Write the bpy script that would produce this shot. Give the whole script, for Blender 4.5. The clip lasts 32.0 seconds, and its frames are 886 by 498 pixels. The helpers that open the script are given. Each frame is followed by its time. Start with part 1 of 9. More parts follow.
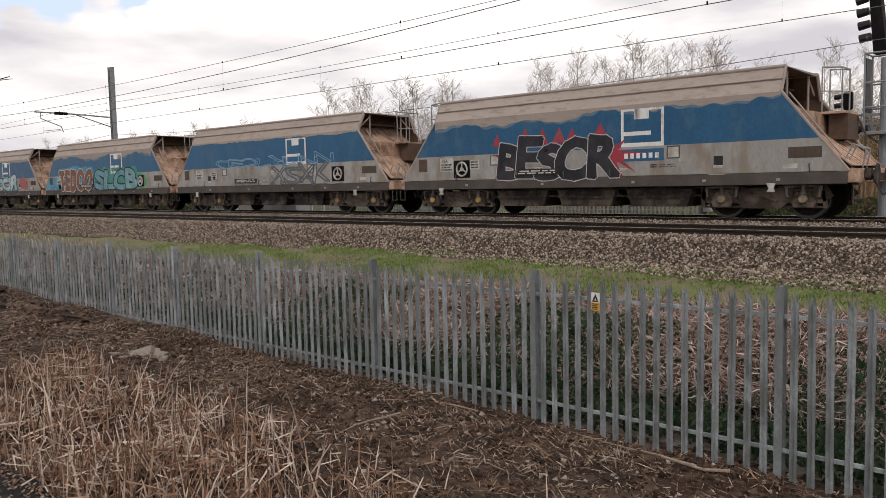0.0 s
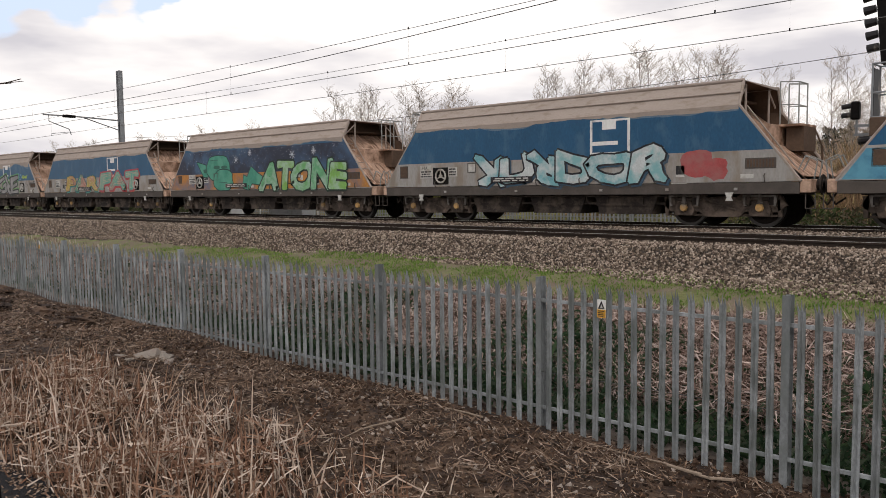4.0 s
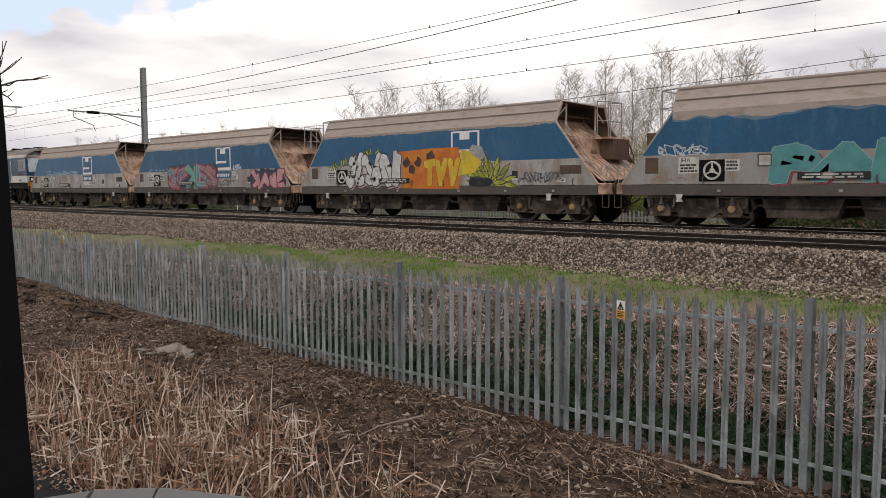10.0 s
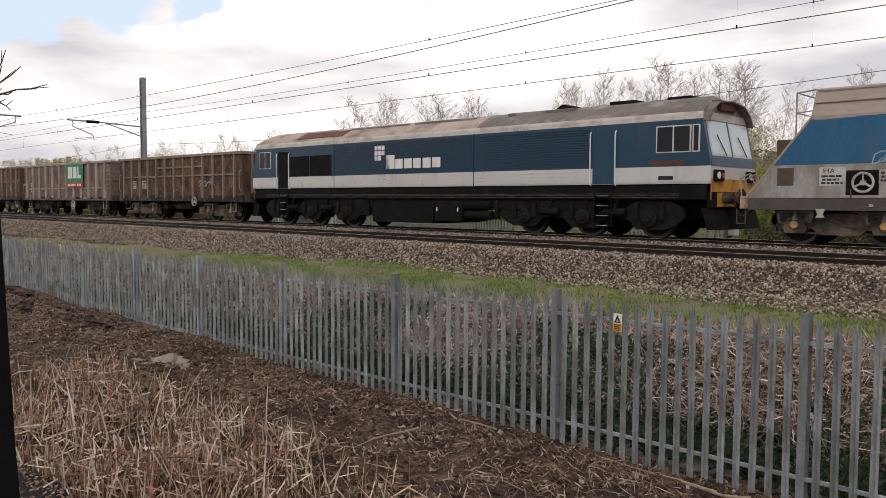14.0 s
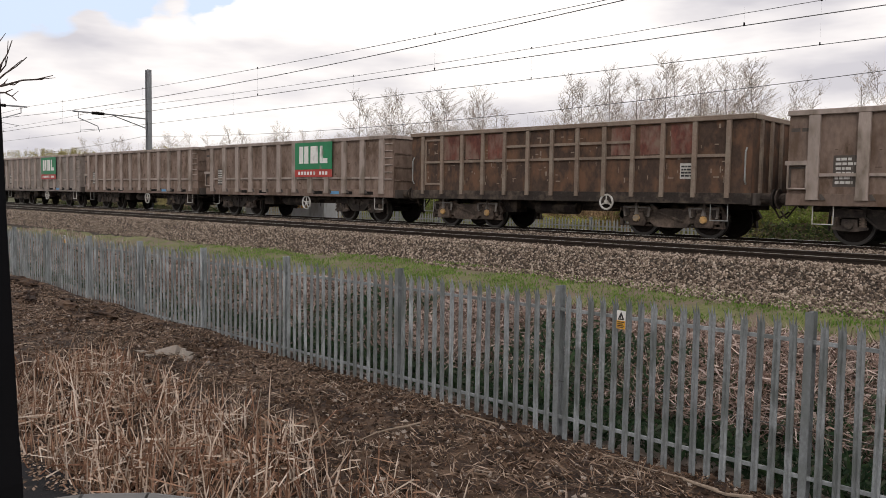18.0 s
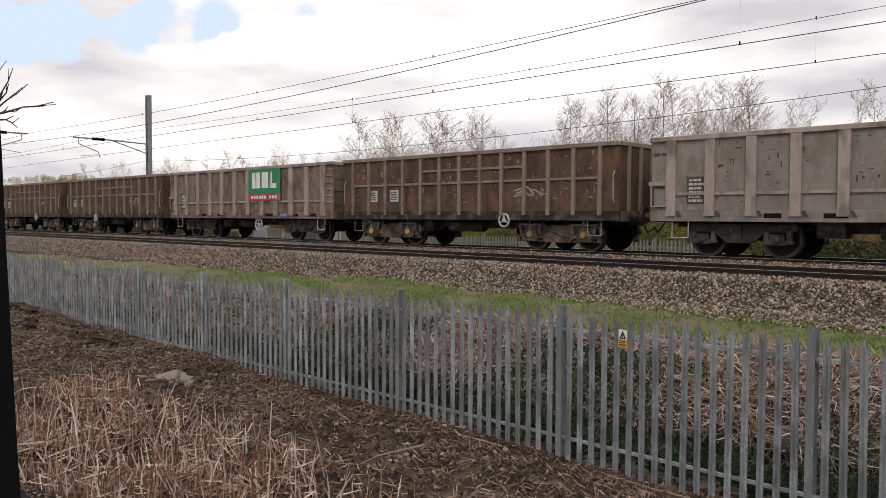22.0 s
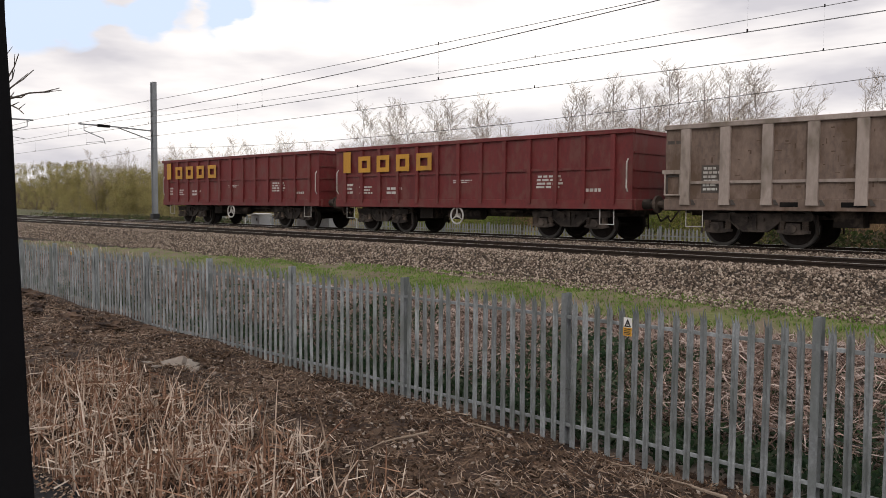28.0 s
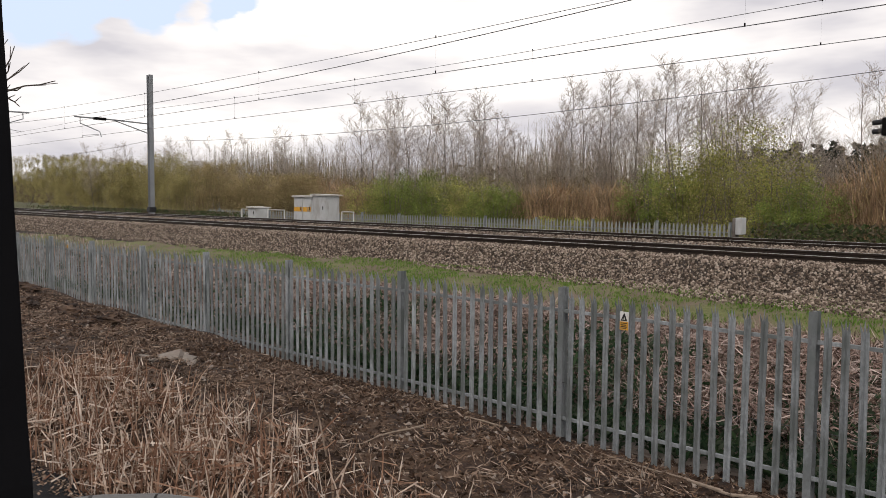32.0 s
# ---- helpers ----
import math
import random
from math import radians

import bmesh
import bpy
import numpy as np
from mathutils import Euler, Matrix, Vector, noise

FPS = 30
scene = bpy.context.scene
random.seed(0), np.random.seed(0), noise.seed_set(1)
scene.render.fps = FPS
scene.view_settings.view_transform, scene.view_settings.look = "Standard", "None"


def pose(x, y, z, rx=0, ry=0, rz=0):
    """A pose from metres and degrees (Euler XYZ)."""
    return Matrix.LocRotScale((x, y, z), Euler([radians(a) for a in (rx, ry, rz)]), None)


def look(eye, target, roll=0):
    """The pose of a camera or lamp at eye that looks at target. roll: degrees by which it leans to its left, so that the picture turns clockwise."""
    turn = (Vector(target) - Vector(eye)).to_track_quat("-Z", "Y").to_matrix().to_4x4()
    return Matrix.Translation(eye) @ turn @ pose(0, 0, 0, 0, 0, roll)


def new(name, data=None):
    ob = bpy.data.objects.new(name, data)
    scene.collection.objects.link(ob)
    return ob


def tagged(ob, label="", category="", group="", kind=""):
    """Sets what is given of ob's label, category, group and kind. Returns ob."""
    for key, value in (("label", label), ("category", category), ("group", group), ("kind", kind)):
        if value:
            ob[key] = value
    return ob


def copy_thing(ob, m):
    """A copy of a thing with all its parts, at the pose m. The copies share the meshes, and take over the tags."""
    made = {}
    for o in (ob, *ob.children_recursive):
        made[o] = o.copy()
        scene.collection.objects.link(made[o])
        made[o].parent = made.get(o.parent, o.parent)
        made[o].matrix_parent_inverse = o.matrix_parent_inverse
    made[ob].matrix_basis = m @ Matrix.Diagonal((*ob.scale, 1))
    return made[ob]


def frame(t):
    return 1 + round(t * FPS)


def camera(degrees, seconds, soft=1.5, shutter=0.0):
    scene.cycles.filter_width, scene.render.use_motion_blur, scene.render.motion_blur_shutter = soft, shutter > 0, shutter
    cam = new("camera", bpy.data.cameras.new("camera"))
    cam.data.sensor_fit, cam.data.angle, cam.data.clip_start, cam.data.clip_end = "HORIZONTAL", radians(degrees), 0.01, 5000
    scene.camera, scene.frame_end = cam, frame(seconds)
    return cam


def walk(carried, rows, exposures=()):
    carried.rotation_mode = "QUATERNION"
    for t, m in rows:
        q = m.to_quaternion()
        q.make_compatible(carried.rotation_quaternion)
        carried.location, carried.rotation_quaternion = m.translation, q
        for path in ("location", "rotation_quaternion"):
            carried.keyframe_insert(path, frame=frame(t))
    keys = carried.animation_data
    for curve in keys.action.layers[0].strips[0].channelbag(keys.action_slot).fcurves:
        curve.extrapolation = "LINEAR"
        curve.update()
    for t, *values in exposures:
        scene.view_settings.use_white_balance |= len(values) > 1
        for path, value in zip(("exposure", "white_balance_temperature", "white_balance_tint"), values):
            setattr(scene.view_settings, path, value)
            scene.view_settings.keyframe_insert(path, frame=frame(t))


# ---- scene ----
cam = camera(58.4, 32.0, soft=0.5)
PATH = [
    (0, (0.008, 0.035, 2.809), (-1.318, 1.523, 2.645), -1.2),
    (0.5, (0.006, 0.022, 2.809), (-1.318, 1.512, 2.642), -1.2),
    (1, (0.009, 0.014, 2.804), (-1.326, 1.494, 2.636), -1.1),
    (1.5, (0.007, 0.009, 2.812), (-1.333, 1.487, 2.669), -1.3),
    (2, (0.007, 0.012, 2.811), (-1.335, 1.489, 2.677), -1.2),
    (2.5, (0.0, 0.012, 2.805), (-1.339, 1.491, 2.671), -1.0),
    (3, (0.005, 0.009, 2.811), (-1.331, 1.491, 2.671), -1.0),
    (3.5, (0.004, 0.009, 2.807), (-1.332, 1.49, 2.662), -0.8),
    (5.5, (-0.001, 0.016, 2.803), (-1.335, 1.499, 2.648), -0.5),
    (6, (0.009, 0.009, 2.808), (-1.326, 1.491, 2.656), -0.4),
    (6.5, (0.0, 0.009, 2.806), (-1.338, 1.488, 2.655), -0.4),
    (7, (0.0, 0.01, 2.798), (-1.339, 1.489, 2.65), -0.2),
    (7.5, (0.001, 0.01, 2.803), (-1.339, 1.487, 2.651), -0.2),
    (8, (0.001, 0.008, 2.809), (-1.341, 1.483, 2.655), -0.2),
    (8.5, (0.004, 0.004, 2.804), (-1.336, 1.481, 2.65), -0.1),
    (9, (0.006, 0.004, 2.807), (-1.341, 1.474, 2.653), -0.1),
    (9.5, (0.002, 0.004, 2.807), (-1.344, 1.475, 2.649), -0.1),
    (10, (0.008, -0.008, 2.804), (-1.362, 1.441, 2.653), -0.1),
    (10.5, (0.009, 0.004, 2.804), (-1.379, 1.437, 2.66), -0.3),
    (11, (0.007, -0.003, 2.808), (-1.381, 1.43, 2.66), -0.2),
    (11.5, (0.013, -0.006, 2.812), (-1.374, 1.428, 2.661), -0.2),
    (12, (0.01, -0.007, 2.81), (-1.378, 1.425, 2.66), -0.1),
    (12.5, (0.008, -0.008, 2.808), (-1.387, 1.419, 2.671), -0.1),
    (13, (0.004, 0.007, 2.808), (-1.385, 1.44, 2.675), 0.0),
    (13.5, (0.006, 0.003, 2.803), (-1.368, 1.451, 2.678), 0.2),
    (14, (0.012, 0.003, 2.807), (-1.356, 1.457, 2.685), 0.3),
    (14.5, (0.007, 0.015, 2.807), (-1.36, 1.47, 2.687), 0.2),
    (16.5, (0.008, 0.009, 2.805), (-1.347, 1.473, 2.673), 0.9),
    (17, (-0.004, 0.018, 2.803), (-1.354, 1.487, 2.666), 1.1),
    (17.5, (0.006, 0.002, 2.805), (-1.345, 1.47, 2.665), 1.1),
    (18, (0.004, 0.005, 2.804), (-1.37, 1.452, 2.67), 0.9),
    (18.5, (0.006, -0.004, 2.808), (-1.364, 1.447, 2.675), 0.8),
    (19, (0.011, 0.004, 2.811), (-1.367, 1.449, 2.7), 0.5),
    (19.5, (0.01, 0.004, 2.8), (-1.371, 1.449, 2.718), 0.4),
    (20, (0.011, 0.002, 2.805), (-1.368, 1.449, 2.728), 0.3),
    (20.5, (0.008, 0.011, 2.803), (-1.37, 1.457, 2.725), 0.0),
    (21, (0.008, 0.01, 2.803), (-1.37, 1.458, 2.725), 0.1),
    (21.5, (0.009, 0.006, 2.803), (-1.368, 1.454, 2.724), 0.1),
    (22, (0.006, 0.006, 2.803), (-1.371, 1.454, 2.722), 0.2),
    (22.5, (0.009, -0.003, 2.796), (-1.37, 1.444, 2.715), 0.2),
    (23, (0.004, -0.003, 2.795), (-1.373, 1.445, 2.71), 0.3),
    (23.5, (0.007, 0.005, 2.806), (-1.369, 1.454, 2.718), 0.2),
    (24, (0.006, 0.01, 2.796), (-1.37, 1.458, 2.706), 0.2),
    (24.5, (0.006, -0.005, 2.798), (-1.367, 1.447, 2.704), 0.3),
    (25, (0.003, 0.01, 2.801), (-1.371, 1.459, 2.701), 0.3),
    (25.5, (0.004, 0.016, 2.801), (-1.373, 1.462, 2.694), 0.3),
    (27.5, (0.001, 0.015, 2.8), (-1.383, 1.454, 2.683), 0.4),
    (28, (0.001, -0.001, 2.796), (-1.383, 1.438, 2.685), 0.4),
    (28.5, (0.007, -0.001, 2.801), (-1.379, 1.437, 2.691), 0.3),
    (29, (0.007, -0.001, 2.801), (-1.378, 1.438, 2.687), 0.3),
    (29.5, (0.008, 0.004, 2.806), (-1.376, 1.443, 2.69), 0.3),
    (30, (0.011, -0.007, 2.802), (-1.371, 1.433, 2.685), 0.4),
    (30.5, (0.006, 0.007, 2.799), (-1.376, 1.447, 2.682), 0.3),
    (31, (0.003, 0.015, 2.8), (-1.378, 1.457, 2.68), 0.4),
    (31.5, (0.01, 0.0, 2.804), (-1.37, 1.443, 2.68), 0.4),
    (32, (0.003, -0.004, 2.799), (-1.375, 1.44, 2.672), 0.5),
]
walk(cam, [(t, look(eye, target, roll)) for t, eye, target, roll in PATH], exposures=[(0, 0.16, 6900, 13), (32, 0.16, 6900, 13)])

# ---------------------------------------------------------------- light and sky
SUN_ELEV, SUN_AZ = 44.0, 142.0      # azimuth in degrees, clockwise from +y


def sky_nodes(nt, vec):
    """Broken cloud over pale blue; returns the colour socket for a direction."""
    N, L = nt.nodes, nt.links

    def math_node(op, a, b=None, c=None):
        n = N.new("ShaderNodeMath")
        n.operation = op
        for i, v in enumerate((a, b, c)):
            if v is None:
                continue
            if isinstance(v, (int, float)):
                n.inputs[i].default_value = v
            else:
                L.new(v, n.inputs[i])
        return n.outputs[0]

    norm = N.new("ShaderNodeVectorMath")
    norm.operation = "NORMALIZE"
    L.new(vec, norm.inputs[0])
    d = norm.outputs[0]
    mp = N.new("ShaderNodeMapping")
    mp.inputs["Scale"].default_value = (1.0, 1.0, 2.6)
    L.new(d, mp.inputs["Vector"])
    big = N.new("ShaderNodeTexNoise")
    big.inputs["Scale"].default_value, big.inputs["Detail"].default_value = 4.2, 9.0
    big.inputs["Roughness"].default_value = 0.56
    L.new(mp.outputs[0], big.inputs["Vector"])
    small = N.new("ShaderNodeTexNoise")
    small.inputs["Scale"].default_value, small.inputs["Detail"].default_value = 13.0, 6.0
    L.new(mp.outputs[0], small.inputs["Vector"])
    # cumulus heaps and gaps, as directions with a width
    total = big.outputs["Fac"]
    for (az, el), width, gain in CLOUDS:
        a, e = radians(az), radians(el)
        spot = (math.sin(a) * math.cos(e), math.cos(a) * math.cos(e), math.sin(e))
        dist = N.new("ShaderNodeVectorMath")
        dist.operation = "DISTANCE"
        L.new(d, dist.inputs[0])
        dist.inputs[1].default_value = spot
        ragged = math_node("MULTIPLY_ADD", math_node("SUBTRACT", small.outputs["Fac"], 0.5), width * 1.1, dist.outputs["Value"])
        fall = math_node("SUBTRACT", 1.0, math_node("DIVIDE", ragged, width))
        soft = math_node("MAXIMUM", fall, 0.0)
        soft = math_node("MINIMUM", soft, 0.6)
        total = math_node("MULTIPLY_ADD", soft, gain, total)
    cover = N.new("ShaderNodeValToRGB")
    cover.color_ramp.elements[0].position, cover.color_ramp.elements[1].position = 0.24, 0.42
    L.new(total, cover.inputs[0])
    # grey undersides
    shade = N.new("ShaderNodeValToRGB")
    shade.color_ramp.elements[0].position, shade.color_ramp.elements[1].position = 0.37, 0.60
    shade.color_ramp.elements[0].color, shade.color_ramp.elements[1].color = (0.56, 0.57, 0.63, 1), (1.0, 1.0, 1.0, 1)
    low = N.new("ShaderNodeTexNoise")
    low.inputs["Scale"].default_value, low.inputs["Detail"].default_value = 3.1, 5.0
    mp2 = N.new("ShaderNodeMapping")
    mp2.inputs["Location"].default_value, mp2.inputs["Scale"].default_value = (3.1, 1.7, 0.4), (1.0, 1.0, 4.0)
    L.new(d, mp2.inputs["Vector"])
    L.new(mp2.outputs[0], low.inputs["Vector"])
    L.new(low.outputs["Fac"], shade.inputs[0])
    mix = N.new("ShaderNodeMix")
    mix.data_type = "RGBA"
    mix.inputs[6].default_value = (0.58, 0.72, 0.93, 1)
    L.new(cover.outputs[0], mix.inputs[0])
    L.new(shade.outputs[0], mix.inputs[7])
    return mix.outputs[2]


CLOUDS = [((-20, 20), 0.7, 0.9), ((-64.4, 7.6), 0.055, 0.9), ((-57, 8.6), 0.08, 0.9), ((-50, 9), 0.12, 0.8), ((-72, 3), 0.12, 0.6), ((-62, 1), 0.15, 0.6),
          ((-67.5, 8.0), 0.04, 0.7), ((-69.5, 12.0), 0.046, -0.85), ((-73.0, 11.6), 0.05, -0.75), ((-65.5, 12.2), 0.04, -0.75), ((-60.0, 12.8), 0.045, -0.75), ((-64.0, 13.4), 0.045, -0.6), ((-53.5, 13.2), 0.04, -0.6)]

world = bpy.data.worlds.new("sky")
scene.world = world
world.use_nodes = True
wt = world.node_tree
wt.nodes.clear()
wout = wt.nodes.new("ShaderNodeOutputWorld")
back = wt.nodes.new("ShaderNodeBackground")
nish = wt.nodes.new("ShaderNodeTexSky")
nish.sky_type, nish.sun_disc = "NISHITA", False
nish.sun_elevation, nish.sun_rotation = radians(SUN_ELEV), radians(SUN_AZ)
wco = wt.nodes.new("ShaderNodeTexCoord")
veil = wt.nodes.new("ShaderNodeMix")
veil.data_type, veil.blend_type = "RGBA", "MIX"
veil.inputs[0].default_value = 0.86
scale = wt.nodes.new("ShaderNodeVectorMath")
scale.operation = "SCALE"
scale.inputs["Scale"].default_value = 0.10
wt.links.new(nish.outputs[0], scale.inputs[0])
wt.links.new(scale.outputs[0], veil.inputs[6])
wt.links.new(sky_nodes(wt, wco.outputs["Generated"]), veil.inputs[7])
wt.links.new(veil.outputs[2], back.inputs[0])
back.inputs[1].default_value = 0.92
wt.links.new(back.outputs[0], wout.inputs[0])

sun = new("sun", bpy.data.lights.new("sun", "SUN"))
sun.data.energy, sun.data.angle, sun.data.color = 0.80, radians(16), (1.0, 0.965, 0.92)
sa, se = radians(SUN_AZ), radians(SUN_ELEV)
sun.matrix_world = look((30 * math.sin(sa) * math.cos(se), 30 * math.cos(sa) * math.cos(se), 30 * math.sin(se)), (0, 0, 0))


# ---------------------------------------------------------------- materials
def mat(name, base, rough=0.8, metal=0.0, var=0.25, big=1.2, fine=30.0, bump=0.25, stain=None, amount=0.45, streak=1.0, own=0.0, spec=0.4, blotch=2.5):
    """A worn surface: two scales of tone, stains of another colour, fine relief; own: how far objects differ in tone."""
    m = bpy.data.materials.new(name)
    m.use_nodes = True
    nt = m.node_tree
    N, L = nt.nodes, nt.links
    b = N["Principled BSDF"]
    b.inputs["Metallic"].default_value = metal
    b.inputs["Specular IOR Level"].default_value = spec
    co = N.new("ShaderNodeTexCoord")
    info = N.new("ShaderNodeObjectInfo")
    shift = N.new("ShaderNodeVectorMath")
    shift.operation = "MULTIPLY_ADD"
    L.new(info.outputs["Random"], shift.inputs[0])
    shift.inputs[1].default_value = (37.0, 21.0, 13.0)
    L.new(co.outputs["Object"], shift.inputs[2])
    mp = N.new("ShaderNodeMapping")
    mp.inputs["Scale"].default_value = (1.0, 1.0, streak)
    L.new(shift.outputs[0], mp.inputs["Vector"])

    def noise_tex(s, detail, vec):
        n = N.new("ShaderNodeTexNoise")
        n.inputs["Scale"].default_value, n.inputs["Detail"].default_value = s, detail
        n.inputs["Roughness"].default_value = 0.6
        L.new(vec, n.inputs["Vector"])
        return n.outputs["Fac"]

    n1, n2 = noise_tex(big, 4.0, mp.outputs[0]), noise_tex(fine, 3.0, mp.outputs[0])
    both = N.new("ShaderNodeMath")
    both.operation = "ADD"
    L.new(n1, both.inputs[0])
    L.new(n2, both.inputs[1])
    ramp = N.new("ShaderNodeMapRange")
    ramp.inputs[1].default_value, ramp.inputs[2].default_value = 0.65, 1.35
    ramp.inputs[3].default_value, ramp.inputs[4].default_value = 1.0 - var, 1.0 + var
    L.new(both.outputs[0], ramp.inputs[0])
    tone = ramp.outputs[0]
    if own:
        o = N.new("ShaderNodeMapRange")
        o.inputs[3].default_value, o.inputs[4].default_value = 1.0 - own, 1.0 + own
        L.new(info.outputs["Random"], o.inputs[0])
        mul = N.new("ShaderNodeMath")
        mul.operation = "MULTIPLY"
        L.new(tone, mul.inputs[0])
        L.new(o.outputs[0], mul.inputs[1])
        tone = mul.outputs[0]
    col = N.new("ShaderNodeVectorMath")
    col.operation = "SCALE"
    col.inputs[0].default_value = base
    L.new(tone, col.inputs["Scale"])
    out = col.outputs[0]
    if stain:
        n3 = noise_tex(blotch, 6.0, mp.outputs[0])
        r3 = N.new("ShaderNodeMapRange")
        r3.inputs[1].default_value, r3.inputs[2].default_value = 0.62 - amount * 0.35, 0.72 - amount * 0.2
        L.new(n3, r3.inputs[0])
        mx = N.new("ShaderNodeMix")
        mx.data_type = "RGBA"
        mx.inputs[7].default_value = (*stain, 1)
        L.new(r3.outputs[0], mx.inputs[0])
        L.new(out, mx.inputs[6])
        out = mx.outputs[2]
    L.new(out, b.inputs["Base Color"])
    rr = N.new("ShaderNodeMapRange")
    rr.inputs[3].default_value, rr.inputs[4].default_value = max(rough - 0.12, 0.05), min(rough + 0.1, 1.0)
    L.new(n2, rr.inputs[0])
    L.new(rr.outputs[0], b.inputs["Roughness"])
    if bump:
        bp = N.new("ShaderNodeBump")
        bp.inputs["Strength"].default_value, bp.inputs["Distance"].default_value = bump, 0.02
        L.new(both.outputs[0], bp.inputs["Height"])
        L.new(bp.outputs[0], b.inputs["Normal"])
    return m


def islands(name, colours, rough=0.9, var=0.2, thin=0.0, spot=6.0):
    """For joined small pieces: each island takes one of several colours."""
    m = bpy.data.materials.new(name)
    m.use_nodes = True
    nt = m.node_tree
    N, L = nt.nodes, nt.links
    b = N["Principled BSDF"]
    b.inputs["Roughness"].default_value = rough
    b.inputs["Specular IOR Level"].default_value = 0.2
    geo = N.new("ShaderNodeNewGeometry")
    ramp = N.new("ShaderNodeValToRGB")
    ramp.color_ramp.interpolation = "CONSTANT"
    el = ramp.color_ramp.elements
    el[0].color = (*colours[0], 1)
    el[1].position, el[1].color = 1 / len(colours), (*colours[1], 1)
    for i, c in enumerate(colours[2:], 2):
        e = el.new(i / len(colours))
        e.color = (*c, 1)
    L.new(geo.outputs["Random Per Island"], ramp.inputs[0])
    co = N.new("ShaderNodeTexCoord")
    no = N.new("ShaderNodeTexNoise")
    no.inputs["Scale"].default_value = spot
    L.new(co.outputs["Object"], no.inputs["Vector"])
    mr = N.new("ShaderNodeMapRange")
    mr.inputs[1].default_value, mr.inputs[2].default_value = 0.3, 0.7
    mr.inputs[3].default_value, mr.inputs[4].default_value = 1 - var, 1 + var
    L.new(no.outputs["Fac"], mr.inputs[0])
    sc = N.new("ShaderNodeVectorMath")
    sc.operation = "SCALE"
    L.new(ramp.outputs[0], sc.inputs[0])
    L.new(mr.outputs[0], sc.inputs["Scale"])
    L.new(sc.outputs[0], b.inputs["Base Color"])
    if thin:                     # thin leaves let light through
        tr = N.new("ShaderNodeBsdfTranslucent")
        L.new(sc.outputs[0], tr.inputs[0])
        mx = N.new("ShaderNodeMixShader")
        mx.inputs[0].default_value = thin
        L.new(b.outputs[0], mx.inputs[1])
        L.new(tr.outputs[0], mx.inputs[2])
        L.new(mx.outputs[0], N["Material Output"].inputs[0])
    return m


def paint(name, base, rough=0.55):
    return mat(name, base, rough, var=0.14, big=2.0, fine=25, bump=0.05, stain=(0.22, 0.19, 0.16), amount=0.15, streak=0.35)


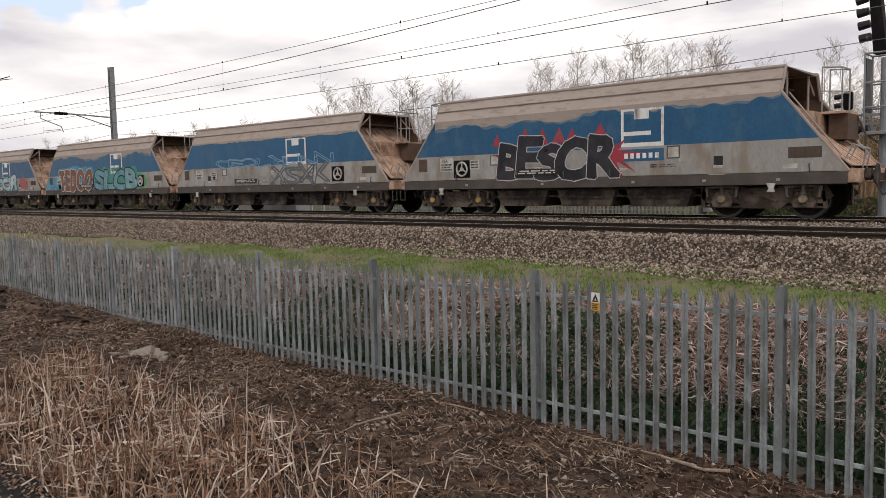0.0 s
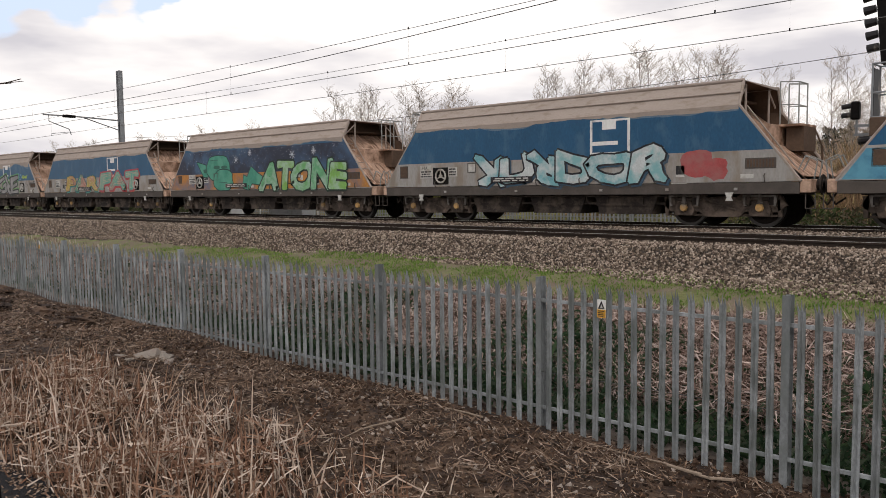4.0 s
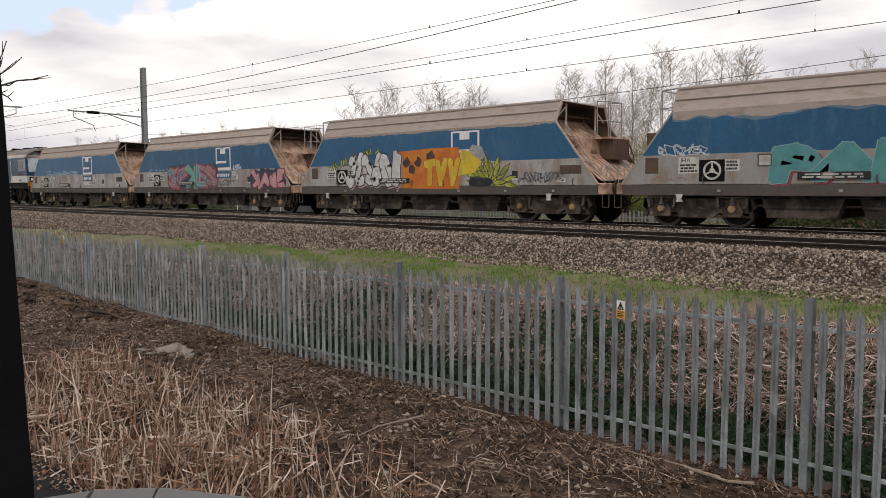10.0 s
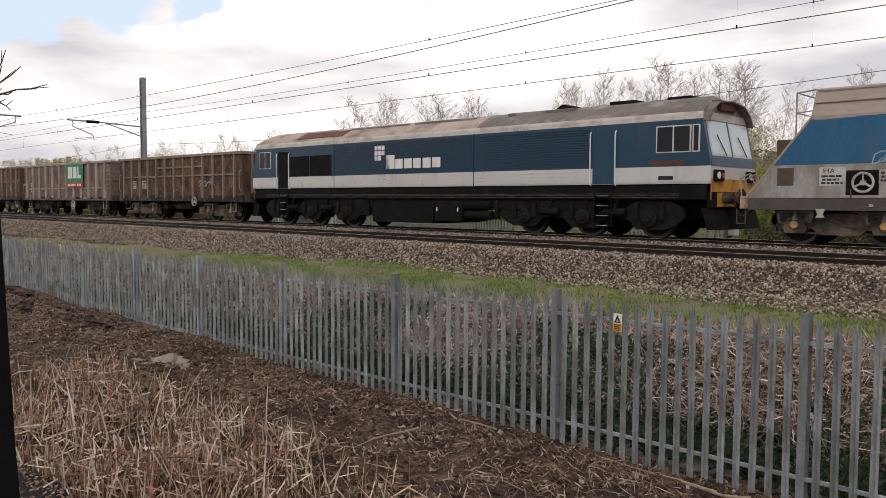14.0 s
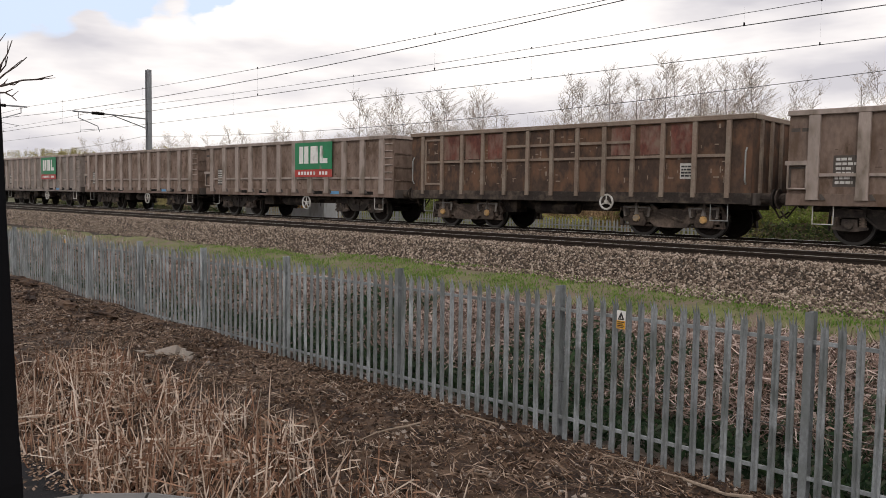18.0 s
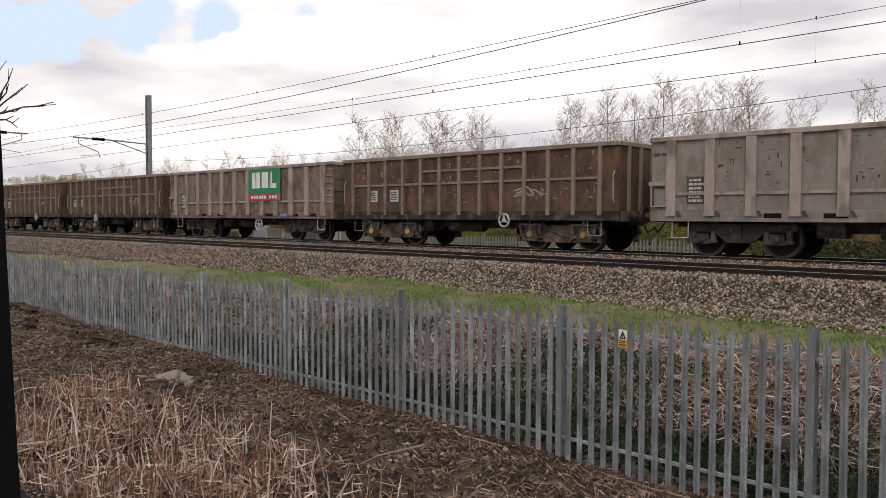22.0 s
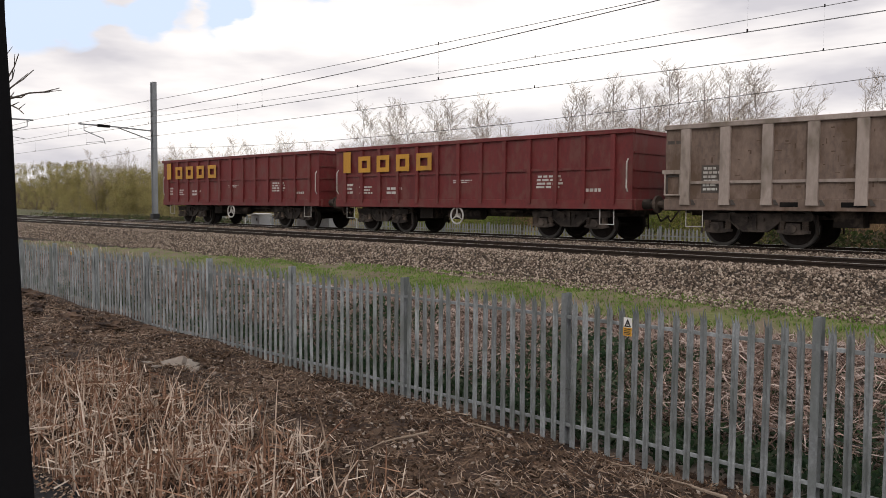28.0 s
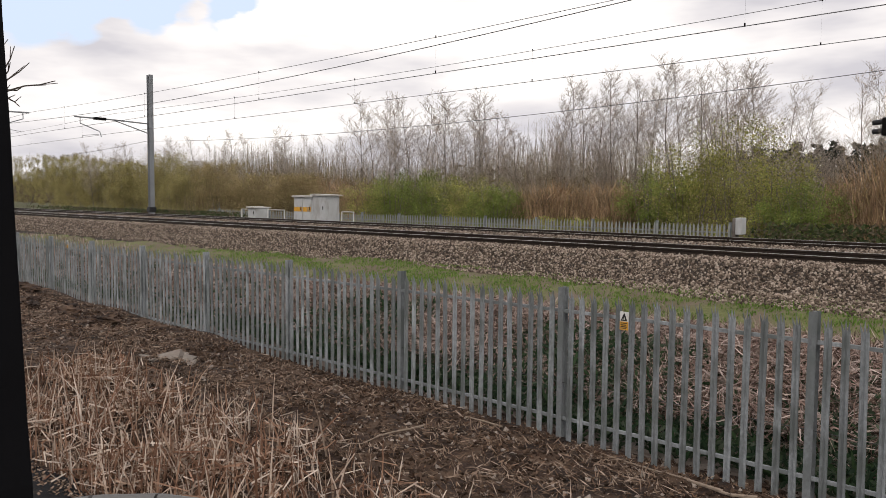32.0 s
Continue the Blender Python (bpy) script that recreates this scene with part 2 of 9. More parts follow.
M = dict(
    soil=mat("soil", (0.034, 0.018, 0.011), 0.95, var=0.9, big=1.6, fine=24, bump=1.0, stain=(0.125, 0.078, 0.050), amount=0.42, blotch=2.2),
    bank=mat("bank_earth", (0.25, 0.208, 0.18), 0.95, var=0.5, big=1.4, fine=22, bump=0.8, stain=(0.17, 0.13, 0.105), amount=0.6),
    turf=mat("turf", (0.135, 0.145, 0.052), 0.95, var=0.45, big=0.8, fine=14, bump=0.8, stain=(0.16, 0.125, 0.09), amount=0.6),
    verge=mat("verge", (0.07, 0.085, 0.03), 0.95, var=0.45, big=0.5, fine=9, bump=0.8, stain=(0.11, 0.085, 0.05), amount=0.5),
    asphalt=mat("asphalt", (0.022, 0.022, 0.024), 0.9, var=0.3, big=2, fine=90, bump=0.5, stain=(0.09, 0.072, 0.055), amount=0.15, spec=0.08),
    ballast=mat("ballast_bed", (0.040, 0.031, 0.025), 0.95, var=0.5, big=3, fine=24, bump=1.0, stain=(0.07, 0.055, 0.045), amount=0.5, blotch=9),
    stones=islands("ballast_stone", [(0.279, 0.223, 0.176), (0.112, 0.085, 0.066), (0.391, 0.316, 0.258), (0.065, 0.049, 0.038), (0.195, 0.150, 0.116), (0.446, 0.374, 0.310), (0.149, 0.111, 0.086)], 0.9),
    rail=mat("rail_side", (0.032, 0.021, 0.015), 0.8, metal=0.2, var=0.3, big=2, fine=30, bump=0.3),
    railtop=mat("rail_head", (0.62, 0.60, 0.57), 0.28, metal=1.0, var=0.1, big=2, fine=40, bump=0.03),
    sleeper=mat("concrete_sleeper", (0.24, 0.22, 0.20), 0.9, var=0.25, big=4, fine=40, bump=0.3, stain=(0.11, 0.09, 0.075), amount=0.6),
    galv=mat("galvanised_steel", (0.285, 0.308, 0.320), 0.66, metal=0.2, var=0.35, big=3, fine=45, bump=0.10, stain=(0.155, 0.172, 0.17), amount=0.55, own=0.25, streak=0.6, blotch=4),
    galvfar=mat("dull_steel", (0.29, 0.30, 0.29), 0.7, metal=0.2, var=0.25, big=2, fine=20, bump=0.05),
    mast=mat("mast_steel", (0.27, 0.285, 0.30), 0.6, metal=0.3, var=0.2, big=1, fine=15, bump=0.05),
    wire=mat("wire", (0.10, 0.10, 0.10), 0.6, metal=0.4, var=0.1, bump=0),
    blue=mat("wagon_blue", (0.012, 0.092, 0.192), 0.48, var=0.22, big=0.8, fine=20, bump=0.06, stain=(0.04, 0.115, 0.20), amount=0.3, streak=0.5, own=0.12),
    grey=mat("wagon_grey", (0.335, 0.322, 0.305), 0.65, var=0.2, big=1.2, fine=22, bump=0.08, stain=(0.25, 0.21, 0.17), amount=0.5, streak=0.4, own=0.1),
    tan=mat("dusty_steel", (0.36, 0.303, 0.266), 0.85, var=0.12, big=0.6, fine=14, bump=0.10, stain=(0.30, 0.245, 0.20), amount=0.3, streak=3.0, own=0.1),
    chute=mat("chute_steel", (0.54, 0.365, 0.27), 0.85, var=0.25, big=1.5, fine=22, bump=0.15, stain=(0.22, 0.13, 0.085), amount=0.5, own=0.12),
    inside=mat("dark_brown_inside", (0.10, 0.065, 0.045), 0.9, var=0.35, big=2, fine=18, bump=0.2),
    under=mat("underframe", (0.030, 0.023, 0.019), 0.9, var=0.5, big=2.5, fine=25, bump=0.25, stain=(0.105, 0.080, 0.063), amount=0.42, own=0.15),
    sole=mat("sole_bar", (0.078, 0.066, 0.058), 0.85, var=0.25, big=1.5, fine=25, bump=0.15, stain=(0.095, 0.08, 0.07), amount=0.4, own=0.1),
    bogie=mat("bogie_frame", (0.060, 0.045, 0.036), 0.9, var=0.5, big=3, fine=30, bump=0.3, stain=(0.17, 0.128, 0.10), amount=0.45, own=0.15),
    bogiedark=mat("dark_bogie_frame", (0.034, 0.027, 0.023), 0.9, var=0.5, big=3, fine=30, bump=0.3, stain=(0.095, 0.075, 0.062), amount=0.45, own=0.15),
    wheel=mat("wheel_steel", (0.020, 0.016, 0.014), 0.8, var=0.4, big=4, fine=30, bump=0.15, spec=0.1),
    tyre=mat("wheel_tread", (0.06, 0.055, 0.05), 0.45, metal=0.5, var=0.1, bump=0.03),
    axle=mat("axle_cap", (0.40, 0.24, 0.09), 0.75, var=0.3, big=9, fine=40, bump=0.1, stain=(0.22, 0.19, 0.15), amount=0.5, own=0.45),
    white=paint("white_paint", (0.74, 0.74, 0.72)),
    plate=mat("white_plate", (0.52, 0.51, 0.48), 0.6, var=0.15, big=6, fine=30, bump=0.05, stain=(0.34, 0.31, 0.27), amount=0.4),
    black=paint("black_paint", (0.015, 0.015, 0.017)),
    boxgrey=mat("box_pale_side", (0.200, 0.144, 0.116), 0.8, var=0.35, big=1.2, fine=12, bump=0.2, stain=(0.115, 0.075, 0.052), amount=0.45, streak=0.5, own=0.12),
    boxpale=mat("box_grey_side", (0.25, 0.215, 0.193), 0.8, var=0.25, big=0.9, fine=16, bump=0.15, stain=(0.19, 0.16, 0.135), amount=0.4, streak=0.5),
    ribgrey=mat("box_rib", (0.350, 0.290, 0.256), 0.8, var=0.22, big=1.5, fine=20, bump=0.1, stain=(0.19, 0.155, 0.125), amount=0.4, streak=0.4, own=0.1),
    rust=mat("box_rusty_side", (0.062, 0.039, 0.028), 0.88, var=0.5, big=1.1, fine=14, bump=0.25, stain=(0.145, 0.078, 0.047), amount=0.5, streak=0.6, own=0.2),
    rustrib=mat("box_rusty_rib", (0.215, 0.162, 0.126), 0.88, var=0.25, big=2, fine=20, bump=0.15, stain=(0.26, 0.215, 0.17), amount=0.4, own=0.15),
    patch=mat("red_brown_patch", (0.135, 0.048, 0.036), 0.85, var=0.5, big=3, fine=14, bump=0.2, stain=(0.20, 0.135, 0.105), amount=0.5, streak=0.5),
    red=mat("wagon_red", (0.140, 0.021, 0.021), 0.6, var=0.25, big=0.7, fine=14, bump=0.06, stain=(0.14, 0.045, 0.038), amount=0.4, streak=0.5, own=0.06),
    yellow=mat("letter_yellow", (0.50, 0.25, 0.03), 0.6, var=0.15, big=2, fine=25, bump=0.05, stain=(0.40, 0.20, 0.04), amount=0.25, streak=0.4),
    warn=mat("warning_yellow", (0.60, 0.27, 0.03), 0.6, var=0.3, big=4, fine=20, bump=0.05, stain=(0.25, 0.13, 0.05), amount=0.4),
    signyellow=paint("sign_yellow", (0.70, 0.36, 0.04)),
    green=paint("panel_green", (0.012, 0.20, 0.085)),
    panelred=paint("panel_red", (0.42, 0.045, 0.035)),
    navy=mat("loco_navy", (0.010, 0.048, 0.092), 0.42, var=0.2, big=1, fine=20, bump=0.04, stain=(0.03, 0.055, 0.085), amount=0.2, streak=0.4),
    silver=mat("loco_pale_grey", (0.58, 0.57, 0.545), 0.55, var=0.10, big=1, fine=20, bump=0.04, stain=(0.44, 0.41, 0.37), amount=0.2, streak=0.4),
    roof=mat("loco_roof", (0.40, 0.315, 0.27), 0.75, var=0.25, big=0.8, fine=14, bump=0.08, stain=(0.19, 0.155, 0.13), amount=0.45, blotch=1.1),
    cant=mat("loco_cant_rail", (0.47, 0.435, 0.40), 0.65, var=0.18, big=0.8, fine=14, bump=0.05, stain=(0.33, 0.28, 0.24), amount=0.4),
    roofdark=mat("loco_sooty_roof", (0.15, 0.128, 0.112), 0.75, var=0.35, big=0.9, fine=14, bump=0.08, stain=(0.30, 0.265, 0.235), amount=0.35, blotch=1.1),
    darkred=mat("roof_red", (0.12, 0.042, 0.034), 0.75, var=0.3, big=2, fine=18, bump=0.08),
    coal=mat("loco_black", (0.007, 0.0065, 0.0065), 0.75, var=0.4, big=2, fine=22, bump=0.2, stain=(0.016, 0.014, 0.012), amount=0.3, spec=0.12),
    bogieblack=mat("bogie_casting", (0.012, 0.011, 0.010), 0.75, var=0.4, big=2, fine=22, bump=0.25, stain=(0.022, 0.019, 0.017), amount=0.35, spec=0.12),
    shrubfar=islands("olive_shrub_leaves", [(0.370, 0.316, 0.143), (0.314, 0.270, 0.121), (0.403, 0.356, 0.171), (0.280, 0.230, 0.110), (0.347, 0.322, 0.132)], 0.8, thin=0.4, var=0.32, spot=0.8),
    shrubtan=islands("tawny_shrub_leaves", [(0.378, 0.289, 0.161), (0.280, 0.215, 0.119), (0.462, 0.370, 0.210), (0.210, 0.155, 0.084), (0.350, 0.311, 0.140)], 0.8, thin=0.3, var=0.32, spot=0.8),
    haze=islands("wood_haze", [(0.20, 0.15, 0.10), (0.165, 0.125, 0.08), (0.24, 0.19, 0.125), (0.15, 0.125, 0.075), (0.19, 0.16, 0.085)], 0.9, thin=0.4, var=0.5, spot=1.1),
    cabinet=mat("cabinet_grey", (0.50, 0.51, 0.51), 0.6, var=0.1, big=2, fine=20, bump=0.03, stain=(0.36, 0.35, 0.33), amount=0.3, streak=0.4),
    pillar=mat("black_trim", (0.006, 0.006, 0.007), 0.9, var=0.2, bump=0.1, spec=0.1),
    sill=mat("door_top", (0.15, 0.147, 0.143), 0.6, var=0.1, big=4, fine=60, bump=0.05),
    bark=mat("bark", (0.185, 0.155, 0.133), 0.9, var=0.35, big=4, fine=30, bump=0.4, stain=(0.28, 0.26, 0.24), amount=0.35),
    branch=mat("dark_wet_bark", (0.085, 0.07, 0.06), 0.9, var=0.35, big=4, fine=30, bump=0.4),
    ivy=islands("ivy_leaves", [(0.06, 0.085, 0.03), (0.105, 0.088, 0.055), (0.045, 0.06, 0.026), (0.14, 0.11, 0.07), (0.08, 0.10, 0.04)], 0.8, thin=0.3),
    bud=islands("tree_buds", [(0.50, 0.42, 0.32), (0.40, 0.33, 0.25), (0.55, 0.48, 0.37), (0.34, 0.27, 0.21)], 0.9, thin=0.4),
    tawny=islands("tawny_stems", [(0.390, 0.250, 0.150), (0.286, 0.188, 0.120), (0.494, 0.344, 0.216), (0.221, 0.144, 0.090), (0.351, 0.263, 0.132)], 0.9, var=0.5, spot=1.1),
    twig=mat("twig", (0.45, 0.385, 0.33), 0.9, var=0.25, big=1, fine=8, bump=0),
    rock=mat("pale_rubble", (0.31, 0.275, 0.24), 0.9, var=0.25, big=6, fine=30, bump=0.5, stain=(0.25, 0.21, 0.18), amount=0.5),
    wood=mat("dead_wood", (0.30, 0.235, 0.18), 0.9, var=0.3, big=6, fine=40, bump=0.4),
    reed=islands("dry_reed", [(0.504, 0.397, 0.319), (0.388, 0.278, 0.205), (0.621, 0.525, 0.443), (0.242, 0.139, 0.092), (0.543, 0.433, 0.351), (0.136, 0.072, 0.045), (0.310, 0.185, 0.124), (0.194, 0.103, 0.067)], 0.85),
    litter=islands("ground_litter", [(0.24, 0.165, 0.115), (0.15, 0.095, 0.062), (0.38, 0.30, 0.235), (0.075, 0.045, 0.030), (0.19, 0.115, 0.073), (0.045, 0.028, 0.019), (0.12, 0.072, 0.046)], 0.9),
    straw=islands("earth_straw", [(0.264, 0.189, 0.140), (0.176, 0.119, 0.083), (0.370, 0.286, 0.225), (0.114, 0.072, 0.050), (0.220, 0.150, 0.106), (0.070, 0.044, 0.031)], 0.9),
    clods=islands("earth_clod", [(0.055, 0.034, 0.023), (0.03, 0.019, 0.013), (0.085, 0.055, 0.038), (0.065, 0.038, 0.025), (0.14, 0.10, 0.075), (0.04, 0.027, 0.02), (0.34, 0.29, 0.25)], 0.95),
    lumps=islands("earth_lump", [(0.050, 0.030, 0.020), (0.028, 0.018, 0.012), (0.075, 0.046, 0.031), (0.10, 0.066, 0.046)], 0.95, var=0.4, spot=9.0),
    grass=islands("grass_blades", [(0.160, 0.258, 0.058), (0.116, 0.206, 0.042), (0.196, 0.282, 0.073), (0.262, 0.314, 0.123), (0.145, 0.244, 0.050)], 0.8, thin=0.4),
    drygrass=islands("dry_stems", [(0.40, 0.305, 0.262), (0.28, 0.195, 0.163), (0.55, 0.45, 0.40), (0.15, 0.098, 0.078), (0.34, 0.24, 0.20), (0.50, 0.41, 0.37), (0.08, 0.054, 0.042)], 0.9),
    weeds=islands("weed_leaves", [(0.032, 0.066, 0.030), (0.021, 0.045, 0.022), (0.05, 0.088, 0.038), (0.028, 0.056, 0.028), (0.10, 0.122, 0.08), (0.06, 0.085, 0.052)], 0.7, thin=0.4),
    shrub=islands("shrub_leaves", [(0.365, 0.369, 0.106), (0.284, 0.300, 0.081), (0.446, 0.431, 0.150), (0.230, 0.237, 0.075), (0.405, 0.338, 0.150)], 0.7, thin=0.4, var=0.5, spot=1.1),
    shrubdark=islands("dark_shrub_leaves", [(0.210, 0.267, 0.068), (0.165, 0.221, 0.057), (0.270, 0.325, 0.088), (0.225, 0.240, 0.081)], 0.7, thin=0.4, var=0.5, spot=1.1),
    brush=islands("bare_brush", [(0.24, 0.18, 0.115), (0.19, 0.145, 0.09), (0.28, 0.225, 0.15), (0.17, 0.15, 0.075), (0.21, 0.19, 0.09)], 0.9, var=0.5, spot=1.1),
    conifer=islands("conifer", [(0.02, 0.028, 0.022), (0.028, 0.036, 0.026), (0.035, 0.04, 0.03)], 0.9),
)
# windscreen glass: the pale blue sky reflection is put into its base colour
GLASS = bpy.data.materials.new("cab_glass_sky_tint")
GLASS.use_nodes = True
gb = GLASS.node_tree.nodes["Principled BSDF"]
gb.inputs["Base Color"].default_value, gb.inputs["Roughness"].default_value = (0.42, 0.52, 0.57, 1), 0.05
gb.inputs["Specular IOR Level"].default_value = 0.9
DARKGLASS = bpy.data.materials.new("dark_glass")
DARKGLASS.use_nodes = True
gb = DARKGLASS.node_tree.nodes["Principled BSDF"]
gb.inputs["Base Color"].default_value, gb.inputs["Roughness"].default_value = (0.012, 0.014, 0.017, 1), 0.15
gb.inputs["Specular IOR Level"].default_value = 0.22


# ---------------------------------------------------------------- mesh tools
def link(name, me, material, parent=None, label=""):
    if material is not None:
        me.materials.append(material)
    ob = new(name, me)
    if parent is not None:
        ob.parent = parent
    if label:
        ob["label"] = label
    return ob


def part(name, bm, material, parent, label=""):
    me = bpy.data.meshes.new(name)
    bmesh.ops.recalc_face_normals(bm, faces=bm.faces)
    bm.to_mesh(me)
    bm.free()
    return link(name, me, material, parent, label)


def soup(name, verts, faces, material, parent=None, label=""):
    me = bpy.data.meshes.new(name)
    me.from_pydata(verts, [], faces)
    return link(name, me, material, parent, label)


def B():
    return bmesh.new()


def box(bm, x0, x1, y0, y1, z0, z1, bevel=0.0):
    r = bmesh.ops.create_cube(bm, size=1.0)
    for v in r["verts"]:
        v.co = ((x0 + x1) / 2 + v.co.x * (x1 - x0), (y0 + y1) / 2 + v.co.y * (y1 - y0), (z0 + z1) / 2 + v.co.z * (z1 - z0))
    if bevel:
        es = list({e for v in r["verts"] for e in v.link_edges})
        bmesh.ops.bevel(bm, geom=es, offset=bevel, segments=1, affect="EDGES")
    return bm


def tube(bm, p, q, r, r2=None, seg=8, caps=True):
    p, q = Vector(p), Vector(q)
    d = q - p
    res = bmesh.ops.create_cone(bm, cap_ends=caps, segments=seg, radius1=r, radius2=r if r2 is None else r2, depth=d.length)
    m = Matrix.Translation((p + q) / 2) @ d.to_track_quat("Z", "Y").to_matrix().to_4x4()
    bmesh.ops.transform(bm, matrix=m, verts=res["verts"])
    return bm


def bent(bm, pts, r, seg=6):
    for a, b in zip(pts, pts[1:]):
        tube(bm, a, b, r, seg=seg)
    return bm


def prism(bm, pts, y0, y1):
    """A shape drawn in x and z, from y0 to y1."""
    a = [bm.verts.new((x, y0, z)) for x, z in pts]
    b = [bm.verts.new((x, y1, z)) for x, z in pts]
    bm.faces.new(a)
    bm.faces.new(b[::-1])
    for i in range(len(pts)):
        j = (i + 1) % len(pts)
        bm.faces.new((a[j], a[i], b[i], b[j]))
    return bm


def sheet(bm, pts, thick):
    """A flat plate through points, given thickness against its normal."""
    vs = [Vector(p) for p in pts]
    n = (vs[1] - vs[0]).cross(vs[2] - vs[0]).normalized() * thick
    a = [bm.verts.new(v) for v in vs]
    b = [bm.verts.new(v - n) for v in vs]
    bm.faces.new(a)
    bm.faces.new(b[::-1])
    for i in range(len(vs)):
        j = (i + 1) % len(vs)
        bm.faces.new((a[j], a[i], b[i], b[j]))
    return bm


def lathe_y(bm, prof, seg=20):
    """A turned shape about the y axis; prof: rows of (y, radius)."""
    rings = []
    for y, r in prof:
        rings.append([bm.verts.new((r * math.sin(2 * math.pi * k / seg), y, r * math.cos(2 * math.pi * k / seg))) for k in range(seg)])
    for u, v in zip(rings, rings[1:]):
        for k in range(seg):
            bm.faces.new((u[k], u[(k + 1) % seg], v[(k + 1) % seg], v[k]))
    bm.faces.new(rings[0][::-1])
    bm.faces.new(rings[-1])
    return bm


def empty(name, m):
    ob = new(name)
    ob.matrix_world = m
    ob.empty_display_size = 0.3
    return ob


# ---------------------------------------------------------------- ground, road, railway
RAIL = 1.85                       # height of the rail heads
TRACKS = (15.37, 19.60)           # middle lines of the two tracks
FENCE_A, FENCE_STEP, FENCE_N = Vector((3.07, 7.115)), Vector((-2.747, 0.0785)), 20


def fence_y(x):
    return FENCE_A.y + (x - FENCE_A.x) * FENCE_STEP.y / FENCE_STEP.x


def ground_z(x, y):
    rise = min(max((-x - 4.0) * 0.014, -0.05), 0.30)
    d = y - fence_y(max(x, -60.0))
    prof = [(-60, 0.25), (-5.2, 0.25), (-4.5, 0.22 + 0.5 * rise), (-3.0, 0.20 + rise), (-1.2, 0.13 + rise), (0, 0.08 + rise), (0.9, 0.05 + 0.7 * rise),
            (2.2, 0.5 + 0.4 * rise), (4.4, 1.12), (5.3, 1.30), (6.5, 1.40), (15.0, 1.45), (16.6, 1.42), (17.6, 1.1), (19.5, 0.45), (26, 0.3), (60, 0.8), (120, 1.2), (4000, 1.2)]
    z = prof[-1][1]
    for (a, za), (b, zb) in zip(prof, prof[1:]):
        if d <= b:
            u = max(0.0, min(1.0, (d - a) / (b - a)))
            z = za + (zb - za) * u
            break
    if -80 < x < 30 and -4.6 < d < 5.2:
        z += 0.075 * noise.noise((x * 0.55, y * 0.7, 0.3)) + 0.04 * noise.noise((x * 2.1, y * 2.3, 4.0)) + 0.018 * noise.noise((x * 6, y * 6, 9.0))
    return z


def build_ground():
    xs = [-3500, -1500, -600, -250, -130, -85] + [-62 + 0.3 * i for i in range(240)] + [14, 30, 70, 200, 700, 3500]
    ys = [-3500, -300, -60, -15, -5] + [-1 + 0.15 * i for i in range(100)] + [14 + 0.6 * i for i in range(32)] + [36, 45, 60, 90, 150, 400, 3500]
    n = len(ys)
    verts = [(x, y, ground_z(x, y)) for x in xs for y in ys]
    faces = [(i * n + j, (i + 1) * n + j, (i + 1) * n + j + 1, i * n + j + 1) for i in range(len(xs) - 1) for j in range(n - 1)]
    ob = soup("ground", verts, faces, M["soil"])
    for m in ("bank", "verge", "turf"):
        ob.data.materials.append(M[m])
    idx = []
    for f in faces:
        y = verts[f[0]][1]
        d = y - fence_y(max(verts[f[0]][0], -60.0))
        idx.append(0 if d < 0.2 else 1 if d < 3.3 + 0.25 * noise.noise((verts[f[0]][0] * 2.3, y * 3.0, 1.0)) else 3 if d < 6 else 2)
    ob.data.polygons.foreach_set("material_index", idx)
    ob.data.polygons.foreach_set("use_smooth", [True] * len(faces))
    tagged(ob, "bare brown earth with litter, rising to a grassy bank", "ground", kind="structure")
    bm = B()
    edge = [-3400 + 0] + [-62 + 0.5 * i for i in range(150)] + [400]
    rng = random.Random(5)
    top = [bm.verts.new((x, 2.63 + (rng.uniform(-0.04, 0.04) if -62 < x < 20 else 0), 0.33)) for x in edge]
    low = [bm.verts.new((v.co.x, v.co.y + 0.07, 0.15)) for v in top]
    near = [bm.verts.new((x, -2.6, 0.33)) for x in edge]
    for i in range(len(edge) - 1):
        bm.faces.new((near[i], near[i + 1], top[i + 1], top[i]))
        bm.faces.new((top[i], top[i + 1], low[i + 1], low[i]))
    tagged(part("road", bm, M["asphalt"], None), "dark asphalt roadway with leaf litter at its crumbling edge", "road", kind="structure")


